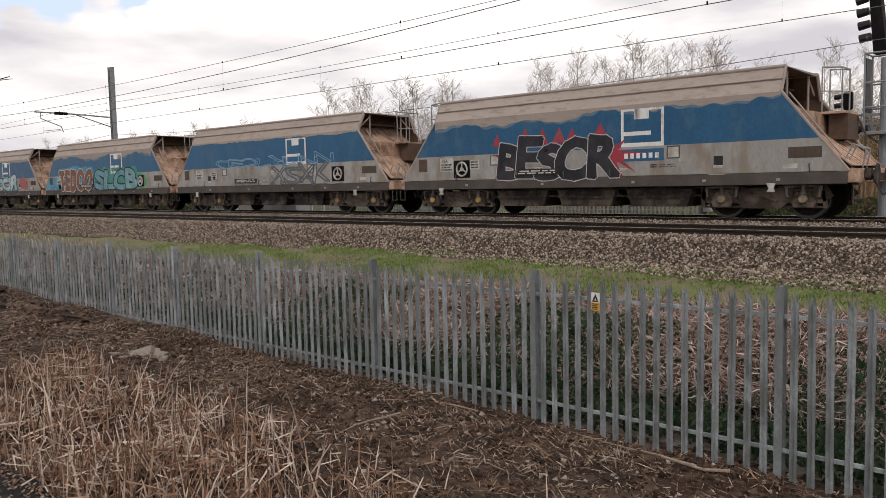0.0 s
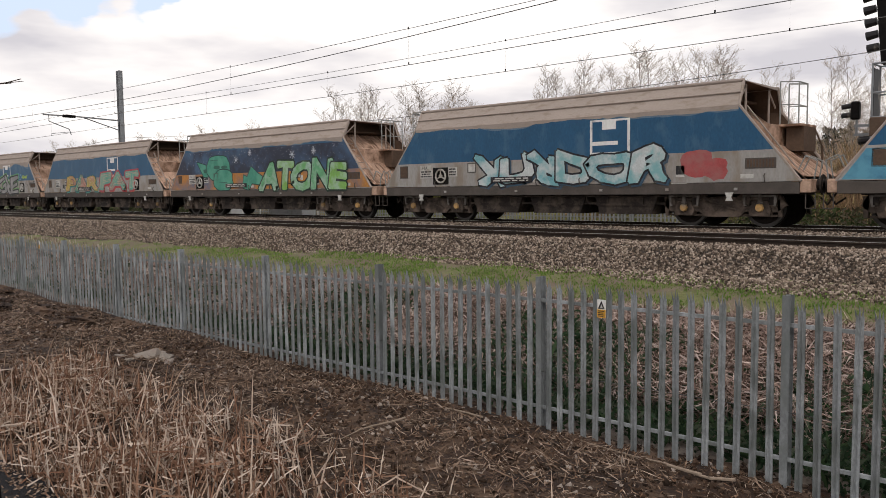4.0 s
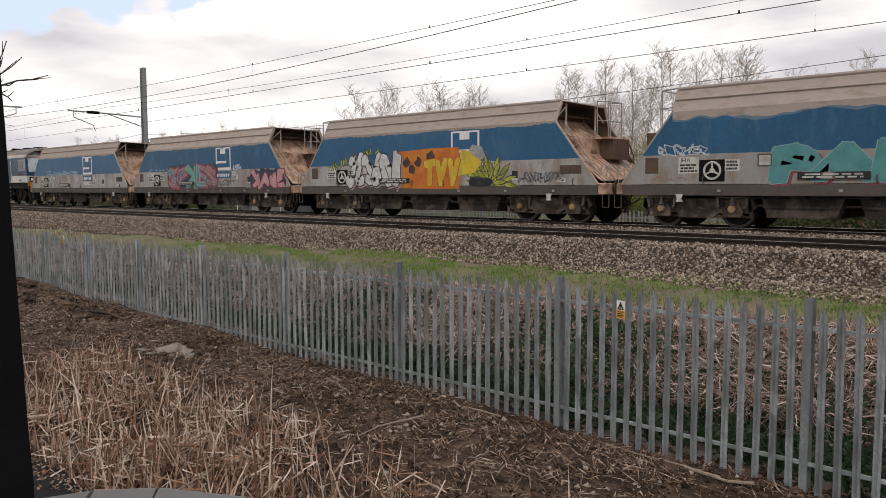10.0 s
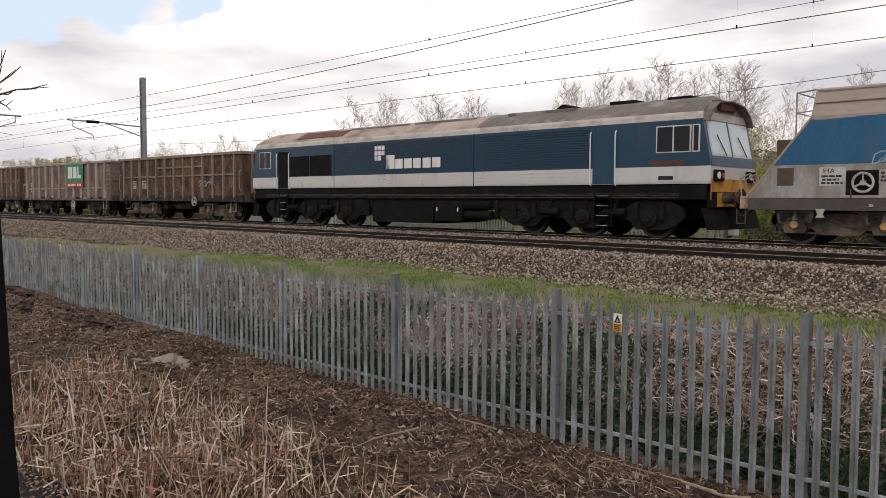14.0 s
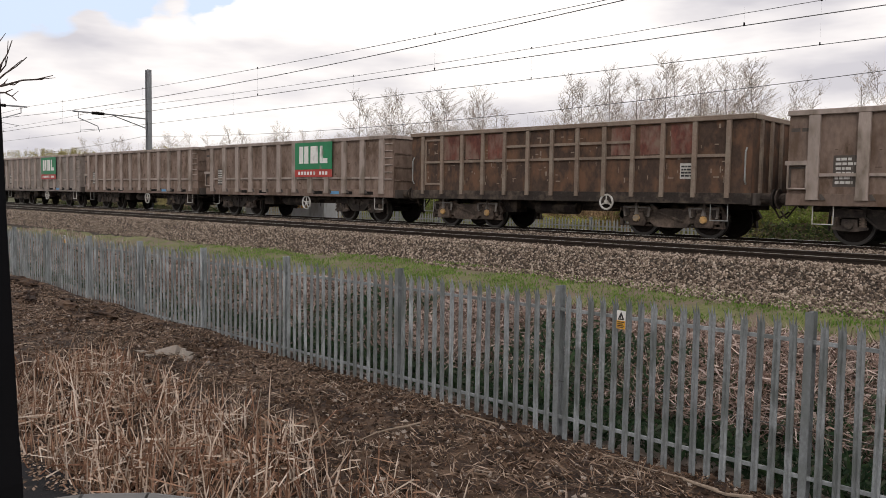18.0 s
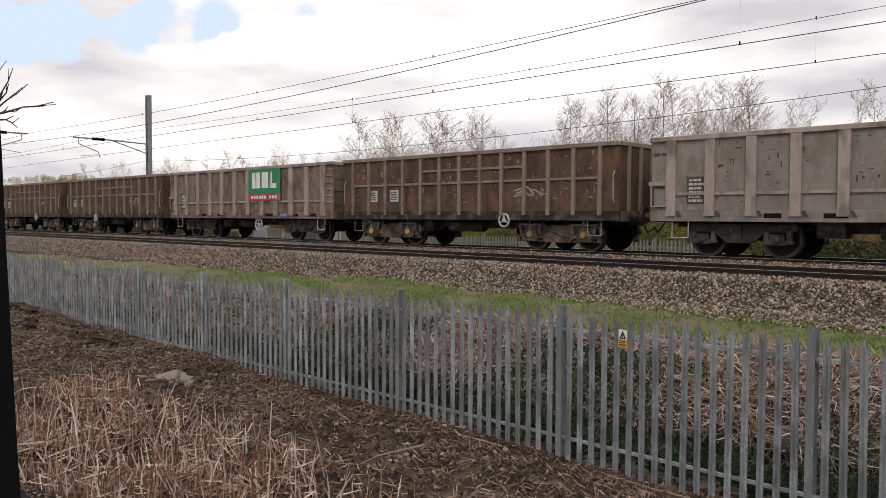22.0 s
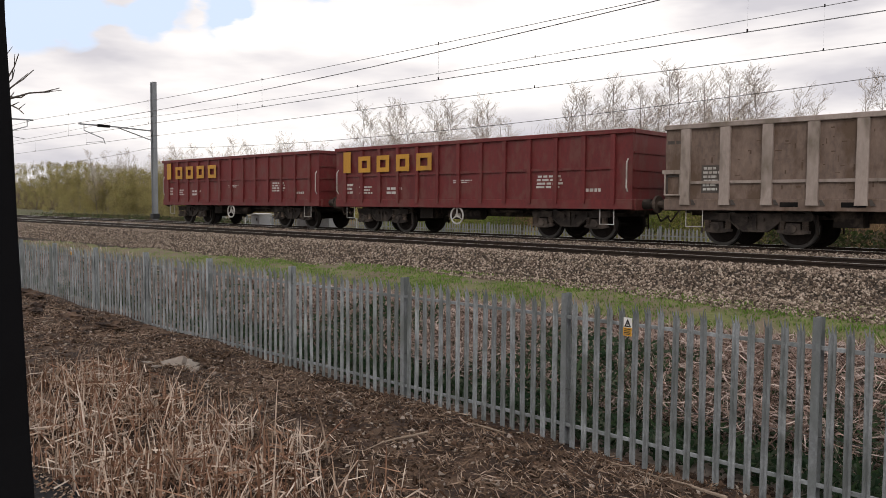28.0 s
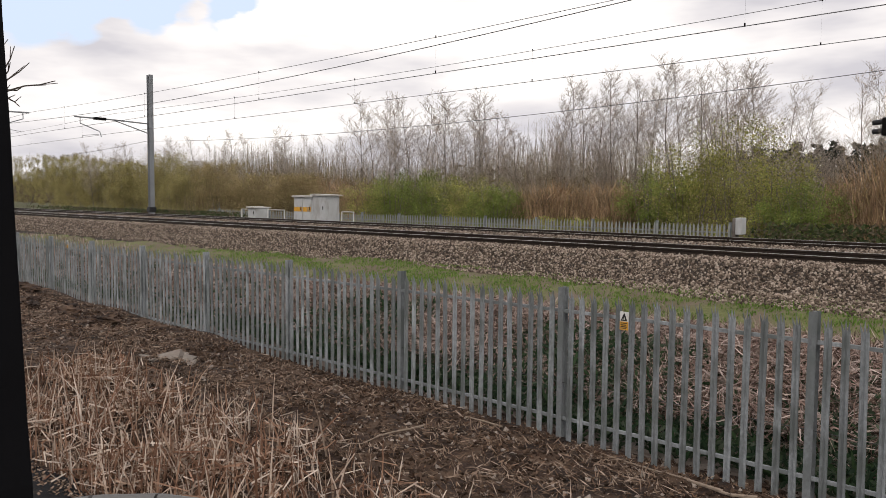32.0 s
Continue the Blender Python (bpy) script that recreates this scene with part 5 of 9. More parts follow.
def build_hopper():
    h = empty("hopper_wagon", pose(0, TRACKS[1], RAIL))
    zg = 1.78                                           # where grey paint gives way to blue

    def edge(z):
        return HB - (HB - HT) * (z - HZ0) / (HK - HZ0)

    for s in (-1, 1):
        y0, y1 = sorted((s * 1.42, s * 1.40))
        low = B()
        prism(low, [(-edge(HZ0), HZ0), (edge(HZ0), HZ0), (edge(zg), zg), (-edge(zg), zg)], y0, y1)
        part("lower_side", low, M["grey"], h, "pale grey lower side, dusty")
        up = B()
        prism(up, [(-edge(zg), zg + 0.001), (edge(zg), zg + 0.001), (edge(HK), HK), (-edge(HK), HK)], y0, y1)
        part("upper_side", up, M["blue"], h, "faded blue upper side")
        top = B()
        a, b = s * 1.42, s * 1.12
        quad = [(-HT, a, HK + 0.001), (HT, a, HK + 0.001), (HT, b, HTOP), (-HT, b, HTOP)]
        sheet(top, quad if s < 0 else quad[::-1], 0.02)
        part("top_side", top, M["tan"], h, "dust-coated inward-sloping top side")
        part("top_side_rib", tube(B(), (-HT, s * 1.30, HK + 0.30), (HT, s * 1.30, HK + 0.30), 0.018, seg=6), M["tan"], h)
        worn = B()                                       # the ragged lower edge of the dust
        ra = random.Random(13 + s)
        xs = [-HT + 2 * HT * k / 90 for k in range(91)]
        lo = [HK - 0.035 - 0.10 * max(0.0, noise.noise((x * 0.9, s, 2.0)) + 0.25) - 0.03 * ra.random() for x in xs]
        for k in range(90):
            q = [worn.verts.new(v) for v in ((xs[k], s * 1.4225, lo[k]), (xs[k + 1], s * 1.4225, lo[k + 1]), (xs[k + 1], s * 1.4225, HK), (xs[k], s * 1.4225, HK))]
            worn.faces.new(q)
        part("dust_edge", worn, M["tan"], h, "ragged edge of dust over the blue")
        rim = tube(B(), (-HT, s * 1.12, HTOP), (HT, s * 1.12, HTOP), 0.045, seg=8)
        part("rim", rim, M["tan"], h)
    # end hoods, slope sheets and the cavity under the hood
    for e in (-1, 1):
        sl = B()
        x0, z0, x1, z1 = 4.25, 3.40, 6.55, 1.16
        q = [(e * x0, -1.30, z0 - 0.4), (e * x1, -1.30, z1), (e * x1, 1.30, z1), (e * x0, 1.30, z0 - 0.4)]
        sheet(sl, q if e < 0 else q[::-1], 0.02)
        slope = part("slope_sheet", sl, M["chute"], h, "dusty ribbed end slope sheet")
        for k in range(11):
            y = -1.2 + 0.24 * k
            part("slope_rib", sheet(B(), [(e * x0, y - 0.025, z0 - 0.36), (e * x1, y - 0.025, z1 + 0.04), (e * x1, y + 0.025, z1 + 0.04), (e * x0, y + 0.025, z0 - 0.36)], 0.035), M["chute"], slope)
        hd = B()
        prof = [(-1.40, HK), (-1.12, HTOP), (1.12, HTOP), (1.40, HK)]
        lip = 0.06
        for (ya, za), (yb, zb) in zip(prof, prof[1:]):
            sheet(hd, [(e * (HT - 0.02), ya, za), (e * (HT - 0.02), yb, zb), (e * (HT - 0.02), yb * 0.95, zb - lip), (e * (HT - 0.02), ya * 0.95, za - lip * 0.2)], 0.03)
        part("hood_lip", hd, M["tan"], h)
        # the recess is lined with brown sheets, darker than the hood and slope
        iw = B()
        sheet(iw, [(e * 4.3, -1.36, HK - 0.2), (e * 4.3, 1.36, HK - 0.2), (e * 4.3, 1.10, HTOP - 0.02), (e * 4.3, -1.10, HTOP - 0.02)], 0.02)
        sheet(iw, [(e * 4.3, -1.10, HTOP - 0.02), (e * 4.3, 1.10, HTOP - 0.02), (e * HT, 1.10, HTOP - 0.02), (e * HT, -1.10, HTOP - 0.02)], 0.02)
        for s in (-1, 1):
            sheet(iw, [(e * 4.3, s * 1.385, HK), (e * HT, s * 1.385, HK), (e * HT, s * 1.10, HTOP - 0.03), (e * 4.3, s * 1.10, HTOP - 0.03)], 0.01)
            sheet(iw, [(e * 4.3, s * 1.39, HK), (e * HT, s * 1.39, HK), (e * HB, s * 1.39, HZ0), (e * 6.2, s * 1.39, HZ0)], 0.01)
        part("end_cavity", iw, M["inside"], h, "dark brown recess under the hood")
        for s in (-1, 1):                                # sloping edge angle and hood stays
            ed = B()
            tube(ed, (e * HB, s * 1.40, HZ0), (e * HT, s * 1.40, HK), 0.035, seg=6)
            tube(ed, (e * HT, s * 1.40, HK), (e * HT, s * 1.12, HTOP), 0.035, seg=6)
            part("edge_angle", ed, M["tan"], h)
            st = B()
            tube(st, (e * (HT - 0.1), s * 0.75, HTOP - 0.05), (e * (HT - 0.1), s * 0.75, 2.45), 0.028, seg=6)
            tube(st, (e * (HT - 0.1), s * 0.72, HTOP - 0.1), (e * (HT - 0.1), s * 1.2, HK + 0.1), 0.022, seg=6)
            part("stay", st, M["tan"], h)
        lad = B()                                        # ladder up the slope beside the side sheet
        for k in range(7):
            u = (k + 0.7) / 8
            x, z = e * (HB - 0.1 - (HB - HT) * u), HZ0 + 0.05 + (HK - HZ0) * u
            tube(lad, (x, -1.36, z), (x, -1.05, z), 0.016, seg=5)
        tube(lad, (e * (HB + 0.02), -1.05, HZ0), (e * (HT + 0.05), -1.05, HK), 0.02, seg=5)
        part("ladder", lad, M["tan"], h)
        if e > 0:
            bx = B()
            prism(bx, [(5.00, 2.30), (5.62, 1.70), (5.62, 2.40), (5.12, 2.46)], -0.85, 0.45)
            part("control_box", bx, M["chute"], h, "dusty steel housing on the slope")
            part("platform", box(B(), 5.45, 6.12, -0.2, 0.9, 2.36, 2.41), M["chute"], h)
            part("platform_box", box(B(), 5.72, 6.12, 0.0, 0.88, 1.78, 2.357), M["inside"], h, "dark brown box under the platform")
            for y in (0.05, 0.65):
                part("hand_rail", bent(B(), [(5.55, y, 2.41), (5.55, y, 3.44), (5.98, y, 3.40), (5.98, y, 2.41)], 0.017), M["galvfar"], h, "grey tubular hand rail")
                part("mid_rail", tube(B(), (5.55, y, 2.9), (5.98, y, 2.86), 0.014, seg=5), M["galvfar"], h)
            part("end_rail", tube(B(), (5.98, 0.05, 3.40), (5.98, 0.65, 3.40), 0.017), M["galvfar"], h)
            part("end_rail", tube(B(), (5.98, 0.05, 2.86), (5.98, 0.65, 2.86), 0.014), M["galvfar"], h)
            part("bracket", bent(B(), [(6.1, 0.8, 2.36), (6.3, 0.8, 1.9), (6.3, 0.8, 1.2)], 0.025), M["inside"], h)
        else:
            hr = B()
            bent(hr, [(-5.17, -1.05, HK), (-5.17, -1.05, HTOP + 0.04), (-5.60, -1.05, HTOP + 0.0), (-5.60, -1.05, HK - 0.45)], 0.018)
            bent(hr, [(-5.60, -1.05, HTOP), (-5.60, 0.2, HTOP), (-5.60, 0.2, HK - 0.45)], 0.018)
            bent(hr, [(-5.17, -1.05, 3.0), (-5.60, -1.05, 2.96), (-5.60, 0.2, 2.96)], 0.014)
            part("hand_rail", hr, M["galvfar"], h, "grey tubular hand rail")
            part("platform_box", box(B(), -5.98, -5.45, -1.15, 0.6, 1.98, 2.37, 0.015), M["inside"], h, "dark brown box under the end platform")
        hs = B()
        box(hs, min(e * 6.30, e * 6.72), max(e * 6.30, e * 6.72), -1.36, 1.36, 0.80, 1.10, 0.02)
        part("headstock", hs, M["chute"], h, "dusty brown headstock")
        for y in (-1.2, -0.85):
            part("grab_rail", bent(B(), [(e * 6.74, y, 1.1), (e * 6.80, y, 1.5), (e * 6.55, y, 1.62), (e * 6.4, y, 1.3)], 0.016), M["galvfar"], h)
        hd2 = B()
        bent(hd2, [(e * 6.6, -1.3, 0.8), (e * 6.6, -1.3, 0.46), (e * 6.8, -1.3, 0.46), (e * 6.8, -1.3, 0.8)], 0.014)
        part("foot_step", hd2, M["sole"], h)
    ld = sheet(B(), [(-4.6, -1.1, 3.1), (4.6, -1.1, 3.1), (4.6, 1.1, 3.1), (-4.6, 1.1, 3.1)], 0.05)
    part("inner_floor", ld, M["inside"], h)
    for s in (-1, 1):
        so = box(B(), -6.5, 6.5, *sorted((s * 1.36, s * 1.425)), 0.78, 1.045, 0.01)
        part("sole_bar", so, M["sole"], h, "grimy grey-brown sole bar")
        for x in (-3.9, -1.2, 1.55, 3.4, 5.1):
            part("sole_bar_fitting", box(B(), x - 0.04, x + 0.04, *sorted((s * 1.426, s * 1.45)), 0.87, 0.93), M["grey"], h)
    for x in (-4.9, 4.95):
        br = B()
        prism(br, [(x - 0.10, 0.82), (x + 0.10, 0.82), (x + 0.05, 0.70), (x + 0.09, 0.63), (x - 0.09, 0.63), (x - 0.05, 0.70)], -1.46, -1.425)
        part("lamp_bracket", br, M["plate"], h, "pale bracket below the sole bar")
    for i, x in enumerate((-2.1, 0.0, 2.1)):
        ch = B()
        prism(ch, [(x - 1.0, 0.98), (x + 1.0, 0.98), (x + 0.74, 0.28), (x - 0.74, 0.28)], -1.15, 1.15)
        box(ch, x - 0.84, x + 0.84, -1.19, -1.15, 0.50, 0.55)
        box(ch, x - 0.76, x + 0.76, -1.18, -1.15, 0.28, 0.34)
        for k in (-0.5, 0.0, 0.5):
            box(ch, x + k - 0.02, x + k + 0.02, -1.17, -1.15, 0.55, 0.97)
        part("discharge_chute", ch, M["under"], h, "dark grimy bottom discharge chute")
    pp = B()
    tube(pp, (-3.2, -1.05, 0.55), (3.2, -1.05, 0.55), 0.03)
    tube(pp, (-3.3, -1.2, 0.74), (3.3, -1.2, 0.74), 0.02)
    bent(pp, [(0.95, -1.2, 0.98), (1.0, -1.22, 0.62), (1.15, -1.22, 0.52)], 0.02)
    tube(pp, (2.95, -0.3, 0.72), (3.55, -0.3, 0.72), 0.2, seg=10)
    part("pipework", pp, M["under"], h)
    part("centre_sill", box(B(), -6.3, 6.3, -0.35, 0.35, 0.74, 1.0), M["under"], h)
    bogie_plate(h, -4.62)
    bogie_plate(h, 4.62)
    buffers(h, 6.72, 0.98, 0.24)
    # plates and openings along the lower side
    plate("data_plate", h, -4.95, -4.42, 1.32, 1.72, SIDE - 0.004, M["plate"], "white data plate with small print")
    print_bars(h, -4.91, -4.46, 1.34, 1.56, SIDE - 0.008, 3, M["black"], 4)
    part("type_code", lettering("JHA", -4.90, -4.62, 1.59, 1.69, SIDE - 0.006), M["black"], h, "black wagon type code")
    plate("data_plate", h, -3.78, -3.42, 1.36, 1.64, SIDE - 0.004, M["plate"], "white data plate with small print")
    print_bars(h, -3.75, -3.45, 1.38, 1.62, SIDE - 0.008, 3, M["black"], 9)
    part("side_opening", box(B(), -5.82, -5.52, SIDE - 0.004, SIDE + 0.002, 1.36, 1.69), M["inside"], h, "small dark opening")
    part("opening_rim", box(B(), -5.85, -5.49, SIDE - 0.003, SIDE + 0.001, 1.33, 1.72), M["sole"], h)
    # frames, hooks and stencils low on the side
    for x0_, x1_, za, zb in ((-3.0, -2.68, 1.46, 1.74), (2.45, 2.78, 1.46, 1.76)):
        fm = B()
        for p, q, u, v in ((x0_, x1_, za, za + 0.018), (x0_, x1_, zb - 0.018, zb), (x0_, x0_ + 0.018, za + 0.018, zb - 0.018), (x1_ - 0.018, x1_, za + 0.018, zb - 0.018)):
            box(fm, p, q, SIDE - 0.012, SIDE, u, v)
        holder = part("label_holder", fm, M["sole"], h, "thin steel label frame")
        part("label", box(B(), x0_ + 0.03, x1_ - 0.03, SIDE - 0.004, SIDE, za + 0.03, zb - 0.03), M["plate"], holder, "stained pale label")
    for x in (-4.3, -0.5, 0.9, 5.75):
        hk = bent(B(), [(x, SIDE, 1.24), (x, SIDE - 0.05, 1.2), (x + 0.02, SIDE - 0.06, 1.10), (x, SIDE - 0.01, 1.06)], 0.014)
        part("rope_hook", hk, M["sole"], h)
    print_bars(h, 2.0, 2.85, 1.24, 1.34, SIDE - 0.006, 2, M["black"], 14)
    gr = box(B(), 5.30, 6.00, SIDE - 0.006, SIDE + 0.002, 1.36, 1.60)
    g = part("grille", gr, M["sole"], h, "framed dark grille")
    for k in range(9):
        part("grille_bar", box(B(), 5.35 + 0.07 * k, 5.39 + 0.07 * k, SIDE - 0.012, SIDE - 0.0065, 1.39, 1.57), M["inside"], g)
    for x, z, w, hh in ((-0.9, 1.13, 0.7, 0.09), (1.1, 1.20, 0.3, 0.06), (3.5, 1.0, 0.4, 0.05), (0.25, 1.42, 0.22, 0.16), (2.75, 1.38, 0.16, 0.18), (5.2, 1.14, 0.3, 0.10)):
        part("small_plate", box(B(), x, x + w, SIDE - 0.004, SIDE, z, z + hh), M["plate"], h)
    return h


def finish_hopper(h, wheel_right, emblem=True, strip=False):
    x = 4.09 if wheel_right else -4.07
    rec = part("wheel_recess", box(B(), x - 0.34, x + 0.30, SIDE - 0.004, SIDE + 0.002, 1.12, 1.64, 0.001), M["coal"], h, "dark recess for the brake wheel")
    hand_wheel(rec, x - 0.0, 1.38, SIDE - 0.03, M["plate"], 0.20)
    xo = -3.95 if wheel_right else 3.73
    op = part("side_opening", box(B(), xo - 0.11, xo + 0.11, SIDE - 0.004, SIDE + 0.002, 1.20, 1.47), M["black"], h, "small dark opening")
    part("opening_lip", box(B(), xo - 0.11, xo + 0.11, SIDE - 0.012, SIDE - 0.0045, 1.20, 1.26), M["plate"], op)
    if wheel_right:
        part("side_opening", tube(B(), (-3.60, SIDE + 0.002, 1.38), (-3.60, SIDE - 0.006, 1.38), 0.085, seg=12), M["black"], h, "small round hole")
    if emblem:                                          # the pale square emblem, drawn as plain bars
        em = B()
        x0, x1, z0, z1 = 1.21, 2.37, 1.78, 2.72
        t = 0.07
        y0, y1 = SIDE - 0.004, SIDE
        box(em, x0, x0 + t, y0, y1, z0, z1)
        box(em, x1 - t, x1, y0, y1, z0, z1)
        box(em, x0 + t, x1 - t, y0, y1, z0, z0 + 0.10)
        box(em, x0 + t, x1 - t, y0, y1, z1 - 0.05, z1)
        box(em, x0 + 0.36, x1 - 0.40, y0, y1, z1 - 0.26, z1 - 0.05)
        box(em, x0 + t, x1 - 0.34, y0, y1, z0 + 0.28, z0 + 0.38)
        part("emblem", em, M["white"], h, "white square emblem")
    if strip:
        pn = plate("name_panel", h, 1.21, 2.37, 1.42, 1.72, SIDE - 0.004, M["blue"], "dark blue panel with pale lettering bars")
        for k in range(6):
            part("letter_bar", box(B(), 1.30 + 0.168 * k, 1.40 + 0.168 * k, SIDE - 0.008, SIDE - 0.0045, 1.49, 1.62), M["white"], pn)
    wp = plate("notice_plate", h, -2.1, -0.62, 1.15, 1.31, SIDE - 0.042, M["black"], "long black notice plate with white print", 0.008)
    print_bars(wp, -2.0, -0.72, 1.17, 1.29, SIDE - 0.047, 2, M["plate"], 31)


def dust_run(h, seed, depth):
    """Dust run down over the blue in a ragged line, with a scrubbed paler edge."""
    x = [-HT + 2 * HT * k / 120 for k in range(121)]
    for name, material, y, more, label in (("scrubbed_edge", colour((0.11, 0.18, 0.25)), SIDE - 0.0012, 1.35, "scrubbed pale blue edge"), ("dust_run", M["tan"], SIDE - 0.0030, 1.0, "dust run down over the blue")):
        bm = B()
        low = [HK - 0.04 - depth * more * max(0.0, min(1.0, 0.45 + 1.1 * noise.noise((v * 0.55, seed * 3.1, 1.0)) + 0.35 * noise.noise((v * 2.6, seed * 1.7, more)))) for v in x]
        for k in range(120):
            q = [bm.verts.new(v) for v in ((x[k], y, low[k]), (x[k + 1], y, low[k + 1]), (x[k + 1], y, HK), (x[k], y, HK))]
            bm.faces.new(q)
        part(name, bm, material, h, label)


def build_hoppers():
    first = build_hopper()
    label = "blue and grey bogie hopper wagon with sprayed graffiti"
    tagged(first, label, "hopper wagon", "hopper wagons")
    K, W = (0.012, 0.012, 0.016), (0.62, 0.64, 0.64)
    for i in range(11):
        ob = first if i == 0 else copy_thing(first, first.matrix_basis)
        FLEET.append((ob, -10.92 - 13.77 * i))
        if i:
            ob["label"] = "blue and grey bogie hopper wagon with dusty top and sprayed graffiti"
    hs = [ob for ob, _ in FLEET]
    for i, h in enumerate(hs):
        finish_hopper(h, i in (1, 2, 5, 6), i != 4, i in (0, 7, 9, 10))
    for i, depth in ((0, 0.30), (2, 0.28), (3, 0.12), (4, 0.16), (6, 0.26), (7, 0.20)):
        dust_run(hs[i], i, depth)
    # black letters with white edges before a red burst
    a = hs[0]
    sp = B()
    for k, (cx, tip, w) in enumerate(((-2.76, 2.34, 0.16), (-1.78, 2.47, 0.22), (-1.2, 2.42, 0.20), (-0.66, 2.42, 0.22), (-0.25, 2.36, 0.20), (0.60, 2.44, 0.28))):
        flat_shape(sp, [(cx - w, 2.0), (cx + w, 1.98), (cx + 0.02, tip)], SIDE - 0.0030 - 0.0003 * k)
    for k, (tx, tz) in enumerate(((1.85, 1.62), (1.35, 2.0), (1.65, 1.12), (1.30, 0.98), (-2.9, 1.0), (-2.9, 1.75))):
        mx = 0.9 if tx > 0 else -2.45
        flat_shape(sp, [(mx, 1.35 + 0.1 * k % 0.3), (tx, tz), (mx, 1.75)], SIDE - 0.0030 - 0.0003 * (k + 6))
    part("graffiti_burst", sp, colour((0.36, 0.035, 0.055)), a, "dark red sprayed spikes")
    sprayed(a, "BESOR", -2.62, 1.05, 0.93, 2.15, [(K, (0.03, 0.03, 0.035))], (0.50, 0.46, 0.47), 21, bold=0.075, rim=0.024, wob=0.12, over=0.22, bump=0.06, lean=0.1)
    # faint old outlines
    a = hs[1]
    outlined(a, "DECLRUNN", -3.35, 3.8, 1.72, 2.15, (0.20, 0.36, 0.48), 33, 0.030)
    outlined(a, "XSXK", 0.3, 3.6, 1.08, 1.80, (0.10, 0.12, 0.135), 34, 0.07)
    outlined(a, "HERO", -2.6, 1.0, 1.12, 1.62, (0.27, 0.26, 0.25), 35, 0.035)
    # brown letters on blue, then pale blue ones on green
    a = hs[2]
    part("painted_panel", prism(B(), [(-6.42, 1.08), (-4.5, 1.08), (-4.5, 1.72), (-5.95, 1.72)], SIDE - 0.003, SIDE - 0.0002), colour(((0.06, 0.22, 0.34), (0.10, 0.32, 0.44))), a, "blue sprayed patch")
    sprayed(a, "TEDOO", -4.60, -0.74, 0.93, 2.14, [((0.205, 0.092, 0.058), (0.165, 0.072, 0.046))], (0.62, 0.55, 0.50), 41, bold=0.09, rim=0.036, halo=(0.06, 0.27, 0.42), drop=K, wob=0.03, over=0.07)
    sprayed(a, "SLCB", -0.44, 3.70, 0.93, 2.02, [((0.10, 0.25, 0.31), (0.15, 0.34, 0.38)), ((0.13, 0.29, 0.31), (0.22, 0.38, 0.42))], K, 42, bold=0.07, rim=0.062, halo=((0.045, 0.26, 0.15), (0.05, 0.27, 0.29)), wob=0.06, over=0.13, lean=0.08)
    gp = B()
    flat_shape(gp, blob(random.Random(5), 3.95, 1.38, 1.3, 0.72, 22, 0.12), SIDE - 0.0028)
    part("graffiti_spot", gp, colour((0.05, 0.30, 0.13)), a, "green sprayed patch")
    # white and sea-green letters
    a = hs[3]
    sprayed(a, "KURDOR", -2.7, 3.42, 0.97, 1.98, [((0.16, 0.38, 0.42), (0.52, 0.58, 0.58)), ((0.52, 0.56, 0.56), (0.20, 0.42, 0.44))], K, 51, bold=0.07, rim=0.05, drop=(0.03, 0.07, 0.11), turn=True, over=0.14, wob=0.09)
    rs = B()
    flat_shape(rs, blob(random.Random(2), 4.15, 1.52, 0.85, 0.62, 18, 0.1), SIDE - 0.004)
    flat_shape(rs, blob(random.Random(3), 4.6, 1.38, 0.6, 0.50, 18, 0.16), SIDE - 0.0044)
    part("graffiti_spot", rs, colour(((0.38, 0.07, 0.07), (0.34, 0.12, 0.115))), a, "red sprayed spot")
    tag_scrawl(a, 2.85, 3.4, 1.75, 1.95, W, 52)
    # the night-sky mural
    a = hs[4]
    a["label"] = "hopper wagon painted over with a dark night-sky mural and green lettering"
    wash = B()
    prism(wash, [(-6.0, 1.72), (5.95, 1.72), (5.24, 2.66), (-5.24, 2.66)], SIDE - 0.0035, SIDE - 0.0005)
    part("mural_field", wash, mat("mural_dark", (0.026, 0.034, 0.062), 0.55, var=0.4, big=0.8, fine=12, bump=0.03, stain=(0.050, 0.105, 0.19), amount=0.55, blotch=0.8), a, "dark blue painted night sky")
    low = B()
    prism(low, [(-6.48, 1.08), (6.48, 1.08), (6.0, 1.719), (-6.0, 1.719)], SIDE - 0.0035, SIDE - 0.0005)
    part("mural_field", low, mat("mural_orange", (0.46, 0.20, 0.045), 0.6, var=0.3, big=0.7, fine=12, bump=0.03, stain=(0.13, 0.14, 0.19), amount=0.45, blotch=0.6), a, "orange painted ground")
    st = B()
    rng = random.Random(6)
    for _ in range(260):
        x, z, q = rng.uniform(-5.6, 5.5), 2.62 - 0.75 * rng.random() ** 1.5, rng.choice((0.007, 0.009, 0.011, 0.018))
        if abs(x) < 5.2 + (2.6 - z) * 0.7:
            flat_shape(st, [(x - q, z), (x, z - q), (x + q, z), (x, z + q)], SIDE - 0.0045)
    for x, z, r in ((-1.35, 2.25, 0.16), (2.3, 2.33, 0.18), (3.55, 2.42, 0.14), (-0.4, 2.5, 0.12)):
        for k in range(4):
            an = math.pi * k / 4
            stroke(st, [(x - r * math.cos(an), z - r * math.sin(an)), (x + r * math.cos(an), z + r * math.sin(an))], 0.022, SIDE - 0.0048 - 0.0003 * k)
